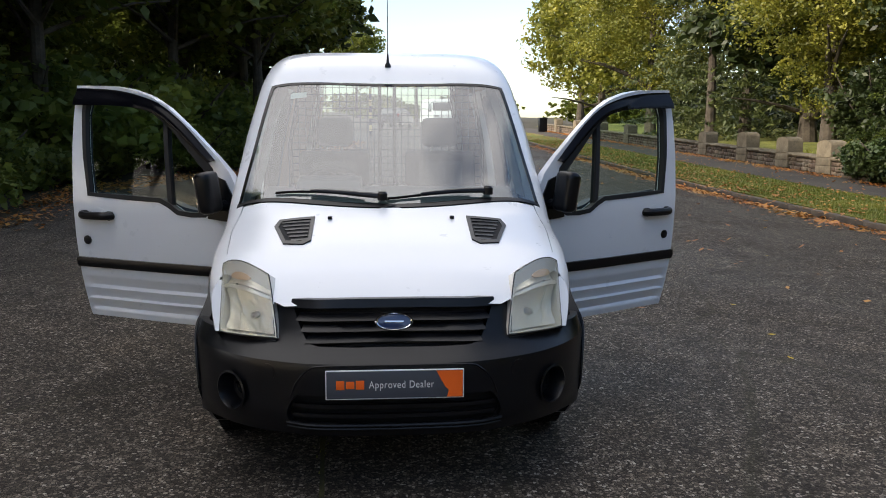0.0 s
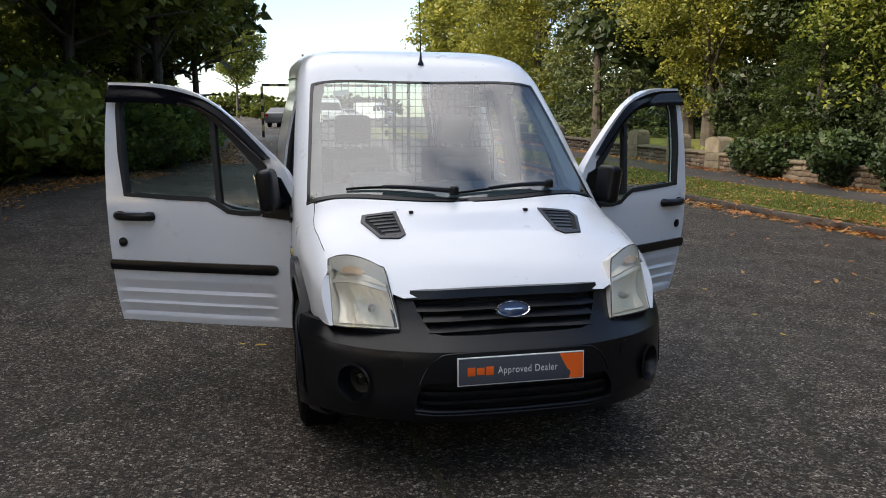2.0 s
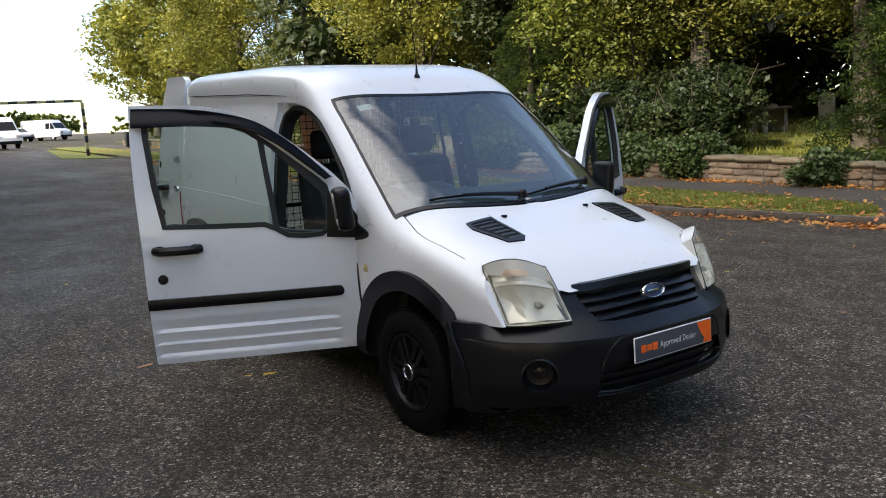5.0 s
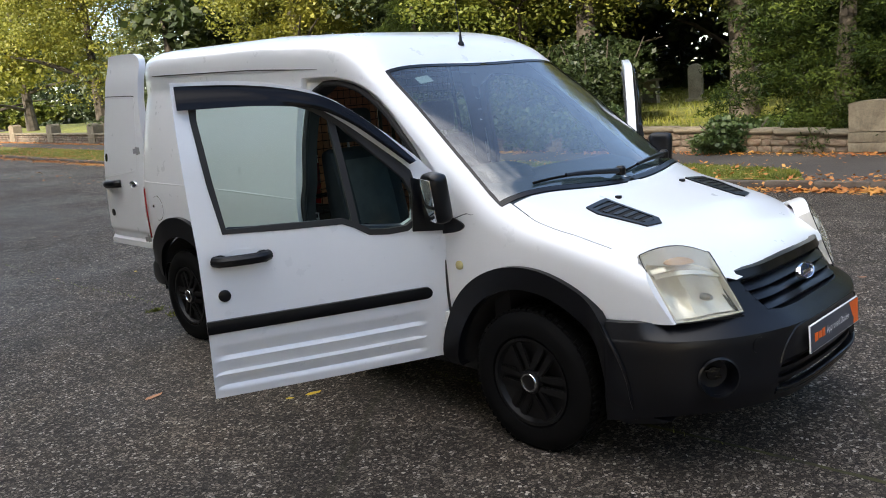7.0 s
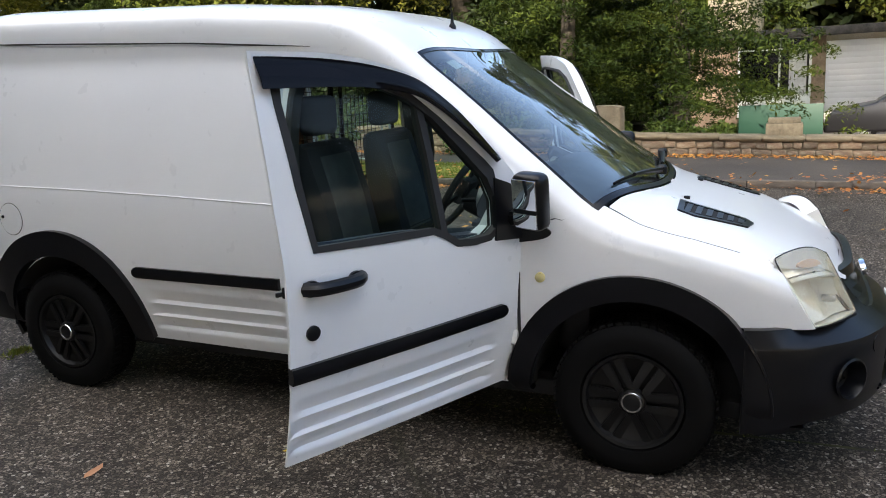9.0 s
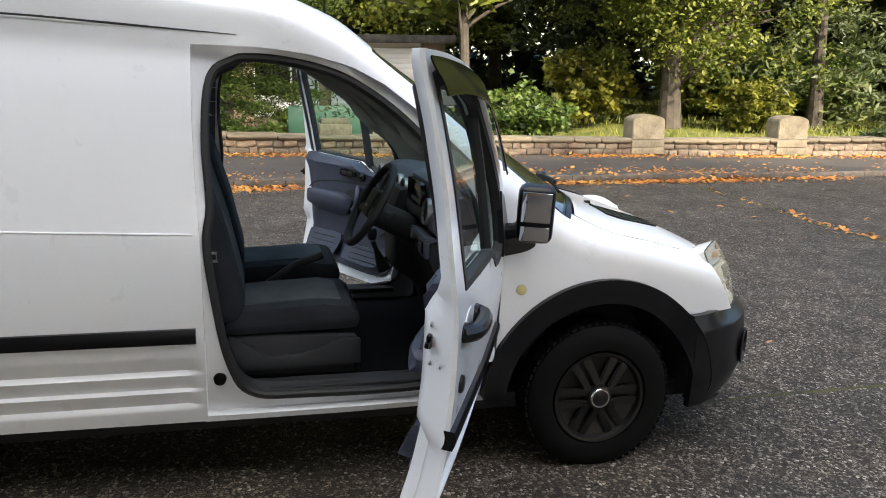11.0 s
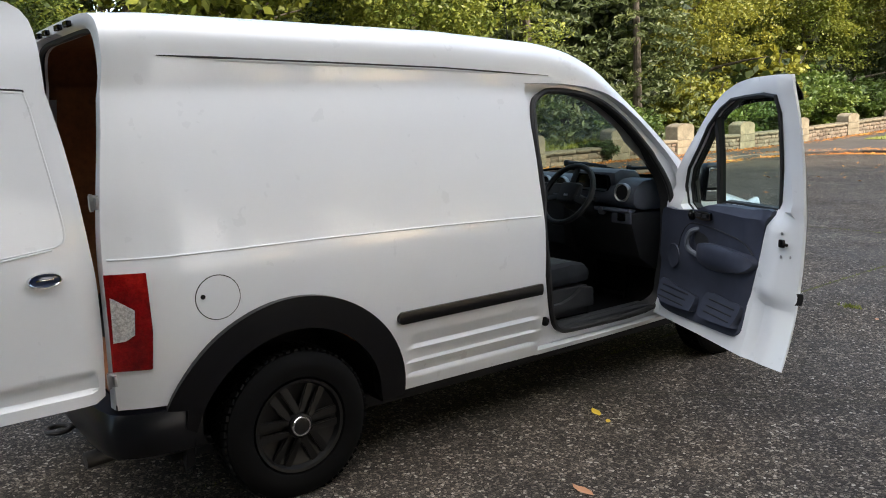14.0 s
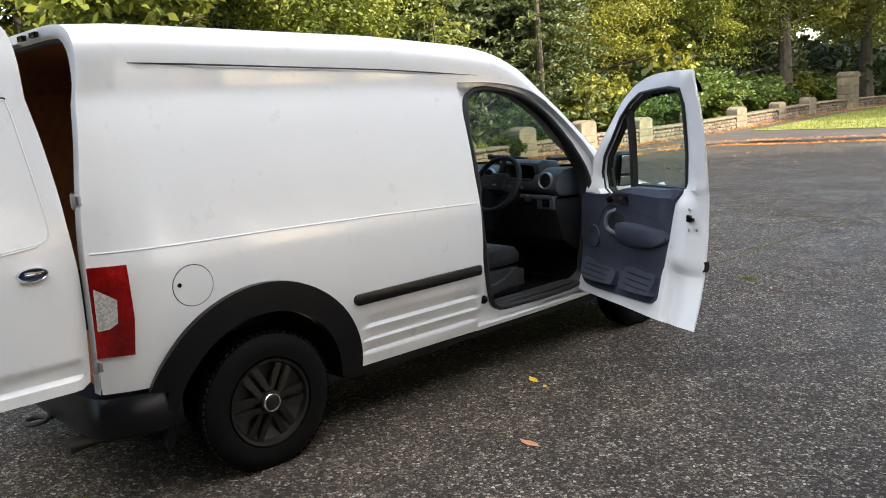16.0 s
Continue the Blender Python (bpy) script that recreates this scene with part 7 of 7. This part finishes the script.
grove(green_far, [(25, 30, 1.15), (26, -38, 1.2), (33.5, 4, 1.1), (30, -5.5, 0.9), (25, -16, 1.1)], "distant sycamore trees")
tall_green = broadleaf("maple_tree", 51, 13.0, 5.2, 2.7, LEAF_OLIVE, BARK, 400, 165, 0.066, 0.9, "spreading olive-green tree with a bare lower trunk", trunk_r=0.36)
grove(tall_green, [(17.8, 12.6, 1.0), (19.8, 8.6, 1.0), (15.9, -38.9, 1.15), (16.2, -50.5, 1.2)], "maple trees")
dark = broadleaf("holm_oak_tree", 23, 12.0, 5.0, 0.8, LEAF_DARK, BARK, 440, 92, 0.115, 0.9, "dark evergreen tree with dense low foliage")
grove(dark, [(21, 21.5, 1.0), (20.6, 5.8, 0.8), (23.5, -11.5, 0.95)], "evergreen trees")
wood = broadleaf("beech_tree", 44, 12.0, 5.0, 0.8, LEAF_WOOD, BARK, 440, 88, 0.096, 0.9, "dense green tree at the edge of the wood")
grove(wood, [(-9.2, 9.0, 1.05), (-8.0, 15.5, 1.1), (-6.0, 21.5, 1.1)], "roadside trees")
dark_far = broadleaf("holm_oak_tree", 43, 12.0, 5.0, 0.5, LEAF_DARK, BARK, 170, 52, 0.24, 1.15, "dark evergreen tree with a broad dense crown")
# Those with x < -15 or y < -40: unseen, added to block low sky light.
grove(dark_far, [(20.5, 34, 1.2), (22, -22, 1.0), (35, 0, 1.3), (30.5, 8, 1.2), (32.5, 14, 1.4), (33, 21, 1.4), (30, -14, 1.3), (31, -21, 1.3), (27, -26, 1.2), (-7.5, 28, 1.2), (-20, -7, 1.7), (-18, -12.5, 1.6), (-15.5, -2.5, 1.45), (-23, -14, 1.6), (-20, -19, 1.5), (-15.5, 3.5, 1.3), (-6.5, 36, 1.2), (2, -42, 1.2), (-5, -42, 1.25), (-12, -42, 1.25), (-1, -60, 1.8), (-9, -58, 1.9), (-17, -56, 1.8), (5, -70, 1.7), (-26, -54, 1.8), (-4, -68, 1.9), (-14, -64, 1.9)], "background evergreen trees")
fir = conifer("fir_tree", 24, 15.0, 3.9, LEAF_CONIFER, 12, "grey-green conifer with drooping boughs")
grove(fir, [(16.6, 36.5, 1.0), (17.6, -15.2, 0.8), (17.4, -20.5, 0.75), (20.5, 41, 1.1), (22, -30, 1.0), (20, -40, 0.9)], "firs")
yew = conifer("yew_tree", 25, 8.0, 3.0, LEAF_YEW, 112, "spreading yew with drooping sunlit boughs beside the wall", 0.056, 15, 1.2)
grove(yew, [(16.1, 1.9, 1.05), (16.3, 4.5, 1.0), (16.0, 18.2, 0.7)], "yews")
young = broadleaf("woodland_tree", 26, 11.5, 3.6, 2.6, LEAF_GREEN, BARK, 240, 46, 0.16, 0.8, "slender woodland tree with thin leafy crown", trunk_r=0.16)
grove(young, [(-6.8, 7.2, 1.0), (-6.4, 12.4, 1.0), (-5.2, 17.8, 1.05), (-3.6, 20.4, 1.05), (-8.5, 6.2, 0.9), (-7.6, 10.2, 1.1), (-4.6, 25, 1.1), (-2.7, 97, 1.15), (-3.4, 33, 1.0), (-9.8, 5.0, 0.9), (17.2, -4.2, 1.0)], "woodland trees")
acid = shrub("yellow_shrub", 31, 1.6, 1.6, 2.6, LEAF_YELLOW, 250, 0.112, "bright yellow-green leafy shrub")
grove(acid, [(16.6, -12.6, 0.7), (20, -9.0, 1.0), (21, -13.5, 1.2), (16.4, -22.8, 1.1), (18.5, -30.5, 1.6), (15.5, -27, 0.9), (-8.6, 13.2, 1.1), (-9.4, 7.6, 1.1), (16.4, -41, 0.8)], "yellow shrubs")
laurel = shrub("laurel_bush", 32, 1.7, 1.9, 1.9, LEAF_LAUREL, 340, 0.085, "glossy green laurel bush behind the wall")
grove(laurel, [(15.2, -26.2, 1.0), (15.2, -29.6, 1.1), (15.4, -33.2, 1.1), (15.6, -17.8, 0.8), (15.0, 5.2, 0.5), (14.9, 1.9, 0.45), (14.8, 0.75, 0.4), (22.6, -0.2, 0.45), (15.1, 3.6, 0.5), (21, -14.5, 1.6), (22, -18, 1.6), (19.6, -16.3, 1.3), (17.0, -5.6, 0.9), (15.4, -23.6, 1.0), (16.6, -36.4, 1.15), (15.2, -37.4, 0.62), (16.5, -31.4, 1.4), (16.4, -44.5, 1.0)], "laurels")
holly = shrub("holly_bush", 36, 1.5, 1.7, 2.7, LEAF_DARK, 320, 0.072, "dark evergreen holly bush under the trees")
grove(holly, [(15.6, 12.9, 0.9), (15.8, 11.2, 0.95), (17.0, 11.6, 1.15), (16.6, 14.6, 1.15), (16.4, 17.2, 1.1), (17.6, 20, 1.4), (17.6, 23.6, 1.4), (18.6, 13.4, 1.2), (18.8, 17.5, 1.5), (18.0, -34.5, 1.3), (18.2, -38.5, 1.4), (18.5, -43, 1.5)], "hollies")
ivy = shrub("ivy_mass", 33, 0.62, 1.35, 1.15, LEAF_IVY, 300, 0.062, "ivy tumbling over the stone wall", 0.8)
grove(ivy, [(13.15, 13.4, 1.15), (13.1, 11.2, 0.95), (13.1, 9.1, 0.9), (13.1, 15.8, 1.0), (13.15, 17.6, 0.8), (13.15, 5.7, 0.85), (13.2, -2.8, 0.45), (13.2, -13.9, 0.5)], "ivy on the wall")
bramble = shrub("undergrowth", 34, 1.5, 1.7, 1.35, LEAF_WOOD, 260, 0.062, "dark bramble and ivy undergrowth at the wood's edge", 0.7)
grove(bramble, [(-6.3, 6.0, 1.0), (-6.5, 8.6, 1.1), (-6.9, 11.4, 1.1), (-6.3, 14.0, 1.1), (-4.9, 16.8, 1.0), (-3.6, 18.6, 0.9), (-8.2, 4.3, 1.1), (-3.2, 21.6, 0.9), (-8.6, 9.8, 1.4), (-7.8, 17, 1.5), (-3.2, 25, 0.9), (-3.1, 29, 0.9), (-7.2, 13.0, 2.0), (-6.0, 17.6, 2.0), (-4.8, 20.8, 1.8), (-5.8, 25, 1.9), (-6.4, 30, 2.1), (-7, 36, 2.4)], "woodland undergrowth")


def far_foliage(name, path, n, height, mat, label, thick=2.5):
    """A distant wood: one ragged bank of leaves along a line."""
    p = np.array(resample(path, 1.0, False))
    i = nrg.integers(0, len(p), n)
    prof = np.array([0.62 + 0.5 * noise.noise((a * 0.11, b * 0.11, 7.7)) for a, b in p])
    zz = nrg.uniform(0, 1, n) ** 1.3 * height * prof[i]
    xy = p[i] + nrg.normal(0, 1, (n, 2)) * np.array([thick * 0.5, 1.0])
    base = np.array([gz(a, b) for a, b in xy])
    c = np.stack([xy[:, 0], xy[:, 1], base + zz], 1)
    v = foliage(c, np.full(n, 0.9), 6, 0.34, 0.6)
    ob = new(name, mesh_from(name, v, np.arange(len(v)).reshape(-1, 4), mat))
    return tagged(ob, label, "woodland", kind="stuff")


far_foliage("far_woods", [(33, 120), (36, 40), (35, 0), (36, -60), (24, -100)], 11000, 13.0, LEAF_DARK, "dark mass of distant woodland")
far_foliage("churchyard_thicket", [(19.5, -23), (20.5, -40), (20.0, -70)], 2600, 6.0, LEAF_DARK, "dark evergreen thicket behind the churchyard wall")
far_foliage("far_thicket", [(37, 34), (37, -4)], 2400, 14.0, LEAF_DARK, "dark woodland closing the far side of the churchyard")
far_foliage("boundary_shrubs", [(28, 60), (27.5, 40), (27, 22)], 1500, 5.0, LEAF_DARK, "dark shrubs along the far side of the churchyard")
far_foliage("hill_woods", [(-14, 60), (-12, 36), (-14, 26), (-15, 14), (-16, 4)], 4200, 12.0, LEAF_DARK, "dense dark woodland beside the road")

# ---------------------------------------------------------------- up the road: barrier, pole, parked vehicles
BAND_Y = material("barrier_yellow", (0.62, 0.52, 0.22), 0.5)
BAND_K = material("barrier_black", (0.03, 0.03, 0.03), 0.5)
WOODPOLE = rough_material("pole_wood", [(0.3, (0.05, 0.04, 0.03)), (0.7, (0.12, 0.10, 0.08))], 4.0, 40.0, 0.004)
bx0, bx1, by = -0.50, 6.0, 40.0
z0 = gz(bx0, by)
barrier = thing("height_barrier", Matrix.Translation((bx0, by, z0)), "black and yellow striped height barrier across the entrance", "barrier")
ht = 2.62
for x in (0, bx1 - bx0):
    for k in range(8):
        part("post_band", box(x, 0, ht * (k + 0.5) / 8, 0.14, 0.14, ht / 8 - 0.002, 0.008), BAND_Y if k % 2 else BAND_K, barrier)
for k in range(16):
    part("beam_band", box((bx1 - bx0) * (k + 0.5) / 16, 0, ht + 0.07, (bx1 - bx0) / 16 - 0.002, 0.12, 0.13, 0.008), BAND_Y if k % 2 else BAND_K, barrier)
for x, y, h, r, nm, lb in ((2.95, 62, 5.6, 0.12, "telegraph_pole", "dark wooden telegraph pole"),):
    root = thing(nm, Matrix.Translation((x, y, gz(x, y))), lb, "pole")
    part("shaft", tube([(0, 0, -0.2), (0, 0, h * 0.5), (0, 0, h)], [r, r * 0.85, r * 0.7], 10), WOODPOLE, root)
    part("pole_cap", lathe([(r * 0.8, h - 0.02), (r * 0.8, h + 0.04), (0, h + 0.07)], 10), STEEL, root)


def vehicle(name, x, y, turn, paint_c, label, van_like=False, category="car"):
    paint = material(name + "_paint", paint_c, 0.35, coat=0.15)
    root = thing(name, Matrix.Translation((x, y, gz(x, y))) @ pose(0, 0, 0, 0, 0, turn), label, category)
    if van_like:
        prof = [(-2.6, 0.35), (-2.62, 0.75), (-2.45, 1.05), (-2.0, 1.20), (-1.45, 1.95), (-1.1, 2.25), (2.5, 2.3), (2.6, 2.1), (2.62, 0.4)]
        wv, ws_, glass = 0.98, [(-1.98, 1.22), (-1.48, 1.92), (-1.35, 1.92), (-1.35, 1.22)], [(-1.28, 1.22), (-1.28, 1.88), (-0.75, 1.88), (-0.75, 1.22)]
    else:
        prof = [(-2.05, 0.32), (-2.08, 0.62), (-1.95, 0.80), (-1.05, 0.98), (-0.40, 1.38), (0.10, 1.47), (1.10, 1.43), (1.72, 1.10), (2.0, 1.0), (2.06, 0.70), (2.02, 0.34)]
        wv, ws_, glass = 0.86, [(-0.92, 1.02), (-0.38, 1.34), (0.18, 1.40), (0.18, 1.0)], [(0.24, 1.0), (0.24, 1.40), (1.05, 1.36), (1.45, 1.04)]
    bm = bmesh.new()
    lv = []
    for s in (-1, 1):
        lv.append([bm.verts.new((s * wv * (1.0 if z < 1.0 else 1.0 - 0.20 * (z - 1.0) / (0.47 if not van_like else 1.6)), yy, z)) for yy, z in prof])
    bm.faces.new(lv[0])
    bm.faces.new(lv[1][::-1])
    for i in range(len(prof)):
        j = (i + 1) % len(prof)
        bm.faces.new((lv[0][i], lv[1][i], lv[1][j], lv[0][j]))
    bmesh.ops.recalc_face_normals(bm, faces=bm.faces)
    bmesh.ops.bevel(bm, geom=bm.edges[:], offset=0.07, segments=3, affect="EDGES", profile=0.6)
    body_o = part("body", bm, paint, root, angle=60)
    for s in (-1, 1):
        for g in (ws_, glass):
            bm = bmesh.new()
            a = [bm.verts.new((s * (wv * (1.0 if z < 1.0 else 1.0 - 0.20 * (z - 1.0) / (0.47 if not van_like else 1.6)) + 0.008), yy, z)) for yy, z in g]
            bm.faces.new(a if s > 0 else a[::-1])
            part("window", bm, GLOSS_BLACK, root)
    i0 = 3
    a, b = prof[i0], prof[i0 + 1]
    n = Vector((0, -(b[1] - a[1]), b[0] - a[0])).normalized()
    bm = bmesh.new()
    wa = wv * 0.84
    vs = [bm.verts.new(Vector((sx * wa * (1 if t < 0.5 else 0.9), a[0] + (b[0] - a[0]) * t, a[1] + (b[1] - a[1]) * t)) + Vector((0, -0.012, 0.012))) for sx, t in ((-1, 0.1), (1, 0.1), (1, 0.92), (-1, 0.92))]
    bm.faces.new(vs)
    part("windscreen", bm, GLOSS_BLACK, root)
    L = abs(prof[0][0])
    for s in (-1, 1):
        part("headlight", box(s * wv * 0.72, -L - 0.0, 0.70 if not van_like else 0.85, 0.36, 0.10, 0.16, 0.03), CLEAR_LENS, root)
        part("tail_light", box(s * wv * 0.86, L - 0.03, 0.88, 0.18, 0.16, 0.22, 0.03), RED_LENS, root)
        part("mirror", box(s * (wv + 0.08), ws_[0][0] + 0.35, ws_[0][1] + 0.06, 0.16, 0.10, 0.14, 0.03), GLOSS_BLACK, root)
        for yy in (-L * 0.62, L * 0.62):
            r = 0.31
            wh = part("wheel", lathe([(r * 0.6, -0.2), (r, -0.19), (r, -0.02), (r * 0.92, 0.0), (r * 0.64, 0.0)], 24, Matrix.Translation((s * (wv - 0.02), yy, r)) @ pose(0, 0, 0, 0, 90 * s, 0)), RUBBER, root)
            part("rim", lathe([(r * 0.64, 0.0), (r * 0.5, -0.02), (r * 0.2, 0.0), (0, 0.0)], 18, Matrix.Translation((s * (wv - 0.02), yy, r)) @ pose(0, 0, 0, 0, 90 * s, 0)), STEEL, wh)
    part("lower_trim", box(0, -L + 0.06, 0.42, wv * 1.8, 0.2, 0.22, 0.05), BLACK_PLASTIC, root)
    return root


vehicle("parked_car", 18.3, -3.45, 174, (0.008, 0.008, 0.01), "glossy black hatchback parked beside the house")
vehicle("parked_car", 19.4, 3.3, -96, (0.02, 0.022, 0.026), "dark car parked on the drive behind the yew")
vehicle("parked_van", 4.75, 63.5, 9, (0.75, 0.76, 0.77), "white panel van parked beyond the barrier", True, "van")
vehicle("parked_van", 13.5, 97, 40, (0.70, 0.71, 0.72), "white van parked far up the road", True, "van")
vehicle("parked_car", 1.25, 59, 163, (0.03, 0.035, 0.045), "dark saloon car parked beyond the barrier")
vehicle("parked_car", 9.5, 90, 20, (0.42, 0.43, 0.45), "silver car parked beyond the barrier")
hedge = shrub("far_hedge", 35, 7.0, 2.0, 3.4, LEAF_GREEN, 520, 0.2, "dense green hedge beyond the parked vehicles")
hedge.matrix_basis = Matrix.Translation((12, 100, gz(12, 100)))
h4 = copy_thing(hedge, Matrix.Translation((1.5, 78, gz(1.5, 78))) @ pose(0, 0, 0, 0, 0, 8) @ Matrix.Scale(0.62, 4))
h2 = copy_thing(hedge, Matrix.Translation((-2, 108, gz(-2, 108))) @ pose(0, 0, 0, 0, 0, 15))
h3 = copy_thing(hedge, Matrix.Translation((26, 92, gz(26, 92))) @ pose(0, 0, 0, 0, 0, -25))

bin_ = thing("wheelie_bin", Matrix.Translation((11.6, 54, gz(11.6, 54) + PAVE)), "dark green wheelie bin on the footpath", "bin")
part("tub", prism([(-0.25, 0.05), (0.25, 0.05), (0.33, 0.98), (-0.33, 0.98)], -0.28, 0.28, 0.02), BLACK_PLASTIC, bin_)
part("lid", box(0, 0, 1.02, 0.60, 0.74, 0.08, 0.03), BLACK_PLASTIC, bin_)

# ---------------------------------------------------------------- house behind the wall
BRICK = rough_material("house_brick", [(0.3, (0.20, 0.14, 0.10)), (0.7, (0.33, 0.25, 0.18))], 6.0, 30.0, 0.006, 0.9)
RENDER_W = rough_material("pale_render", [(0.3, (0.32, 0.28, 0.20)), (0.7, (0.42, 0.37, 0.28))], 2.0, 40.0, 0.004, 0.9)
UPVC = material("white_frame", (0.78, 0.79, 0.80), 0.35)
FASCIA = rough_material("dark_fascia", [(0.3, (0.03, 0.03, 0.03)), (0.7, (0.11, 0.10, 0.09))], 3.0, 30.0, 0.004)
GREEN_P = material("green_board", (0.012, 0.058, 0.034), 0.5)
CURTAIN = rough_material("net_curtain", [(0.3, (0.5, 0.5, 0.52)), (0.7, (0.66, 0.66, 0.68))], 3.0, 20.0, 0.004)
hx, hz = 24.0, -0.75
house = thing("house", Matrix.Translation((hx, 0, hz)), "flat-roofed brick house with white garage and bay window", "house")
for cy, cz, sy, sz in ((-1.30, 1.45, 0.36, 2.9), (1.75, 1.45, 1.5, 2.9), (-0.07, 0.55, 2.1, 1.1), (-5.0, 1.45, 0.8, 2.9)):
    part("house_wall", box(0.12, cy, cz, 0.24, sy, sz), BRICK, house)
part("upper_wall", box(2.2, 1.2, 4.2, 3.0, 1.6, 2.6), RENDER_W, house)
part("house_body", box(4.2, -1.4, 1.5, 7.8, 7.6, 3.0), RENDER_W, house)
part("roof_fascia", box(-0.1, -1.6, 3.02, 0.5, 8.2, 0.26, 0.02), FASCIA, house)
win = part("window", box(0, 0.98, 2.02, 0.10, 0.07, 1.84, 0.01), UPVC, house, "white-framed bay window")
for cy, cz, sy, sz in ((-1.07, 2.02, 0.07, 1.84), (-0.05, 2.90, 2.1, 0.07), (-0.05, 1.14, 2.1, 0.07), (-0.20, 2.02, 0.06, 1.84), (-0.05, 2.55, 2.1, 0.05)):
    part("window_bar", box(0, cy, cz, 0.104, sy, sz, 0.01), UPVC, win)
for yy, w in ((0.39, 1.1), (-0.63, 0.8)):
    part("window_pane", box(0.03, yy, 2.02, 0.012, w, 1.72), GLOSS_BLACK, win)
part("curtain", box(-0.0, -0.72, 1.85, 0.02, 0.5, 1.4, 0.004), CURTAIN, win)
part("lower_panel", box(-0.02, -0.05, 0.80, 0.08, 2.1, 0.60, 0.01), UPVC, house)
gd = part("garage_door", box(0, -3.05, 1.42, 0.06, 3.1, 2.6, 0.01), UPVC, house, "white horizontally ribbed garage door")
for k in range(15):
    part("garage_slat", box(-0.035, -3.05, 0.24 + 0.17 * k, 0.02, 3.0, 0.15, 0.006), UPVC, gd)
drive = tagged(part("driveway", panel([(15.6, 5.5), (15.6, -7.5), (23.9, -7.5), (23.9, 5.5)], lambda a, b, d: (a, b, bank(a, b, 0)[2] + 0.035 - d), 0.8, thick=0.05), PAVING), "dark tarmac drive in front of the house", "driveway", kind="structure")
board = thing("green_board", Matrix.Translation((14.35, -0.36, gz(14.35, -0.36))), "green painted board standing behind the wall", "board")
part("panel", box(0, 0, 0.62, 0.04, 1.60, 0.80, 0.012), GREEN_P, board)
for yy in (-0.7, 0.7):
    part("post", box(0.05, yy, 0.50, 0.08, 0.08, 1.1, 0.01), WOODPOLE, board)
blockp = thing("stone_block", Matrix.Translation((13.15, -0.45, gz(13.15, -0.45) + wall_h(0))), "weathered stone block on the wall", "stone")
part("block", box(0.1, 0, 0.12, 0.42, 0.66, 0.24, 0.03), COPING, blockp)
part("cap", box(0.1, 0, 0.29, 0.36, 0.58, 0.10, 0.02), COPING, blockp)

GRAVE = rough_material("gravestone", [(0.3, (0.22, 0.21, 0.18)), (0.7, (0.42, 0.40, 0.34))], 3.0, 24.0, 0.01, 0.9)
for i, (x, y, h, w) in enumerate(((28.6, 18.0, 1.15, 0.75), (29.2, 17.6, 0.95, 0.5), (24.5, 10.6, 1.05, 0.65), (26.5, 13.6, 1.5, 0.6), (27.5, 10.0, 1.2, 0.7), (21.0, 14.8, 1.0, 0.6), (29, 12, 1.3, 0.8))):
    g = thing("gravestone", Matrix.Translation((x, y, bank(x, y, 0)[2] - 0.05)) @ pose(0, 0, 0, 0, rng.uniform(-4, 4), rng.uniform(-20, 20)), "weathered grey headstone in the grass", "gravestone", "gravestones")
    part("headstone", pier_mesh(h, w, 0.14, 0.22), GRAVE, g)
    part("plinth", box(0.07, 0, 0.08, 0.32, w + 0.2, 0.2, 0.02), GRAVE, g)

tomb = thing("table_tomb", Matrix.Translation((26.5, 16.6, bank(26.5, 16.6, 0)[2] - 0.05)) @ pose(0, 0, 0, 0, 0, -28) @ Matrix.Scale(0.46, 4), "low stone table tomb beyond the graves", "tomb")
part("back_wall", box(1.2, 0, 1.0, 0.3, 6.0, 2.0), GRAVE, tomb)
for yy in (-2.85, -0.9, 1.1, 2.85):
    part("pillar", box(-0.6, yy, 0.95, 0.36, 0.36, 1.9, 0.02), GRAVE, tomb)
part("roof_slab", box(0.3, 0, 2.06, 2.6, 6.4, 0.22, 0.03), COPING, tomb)
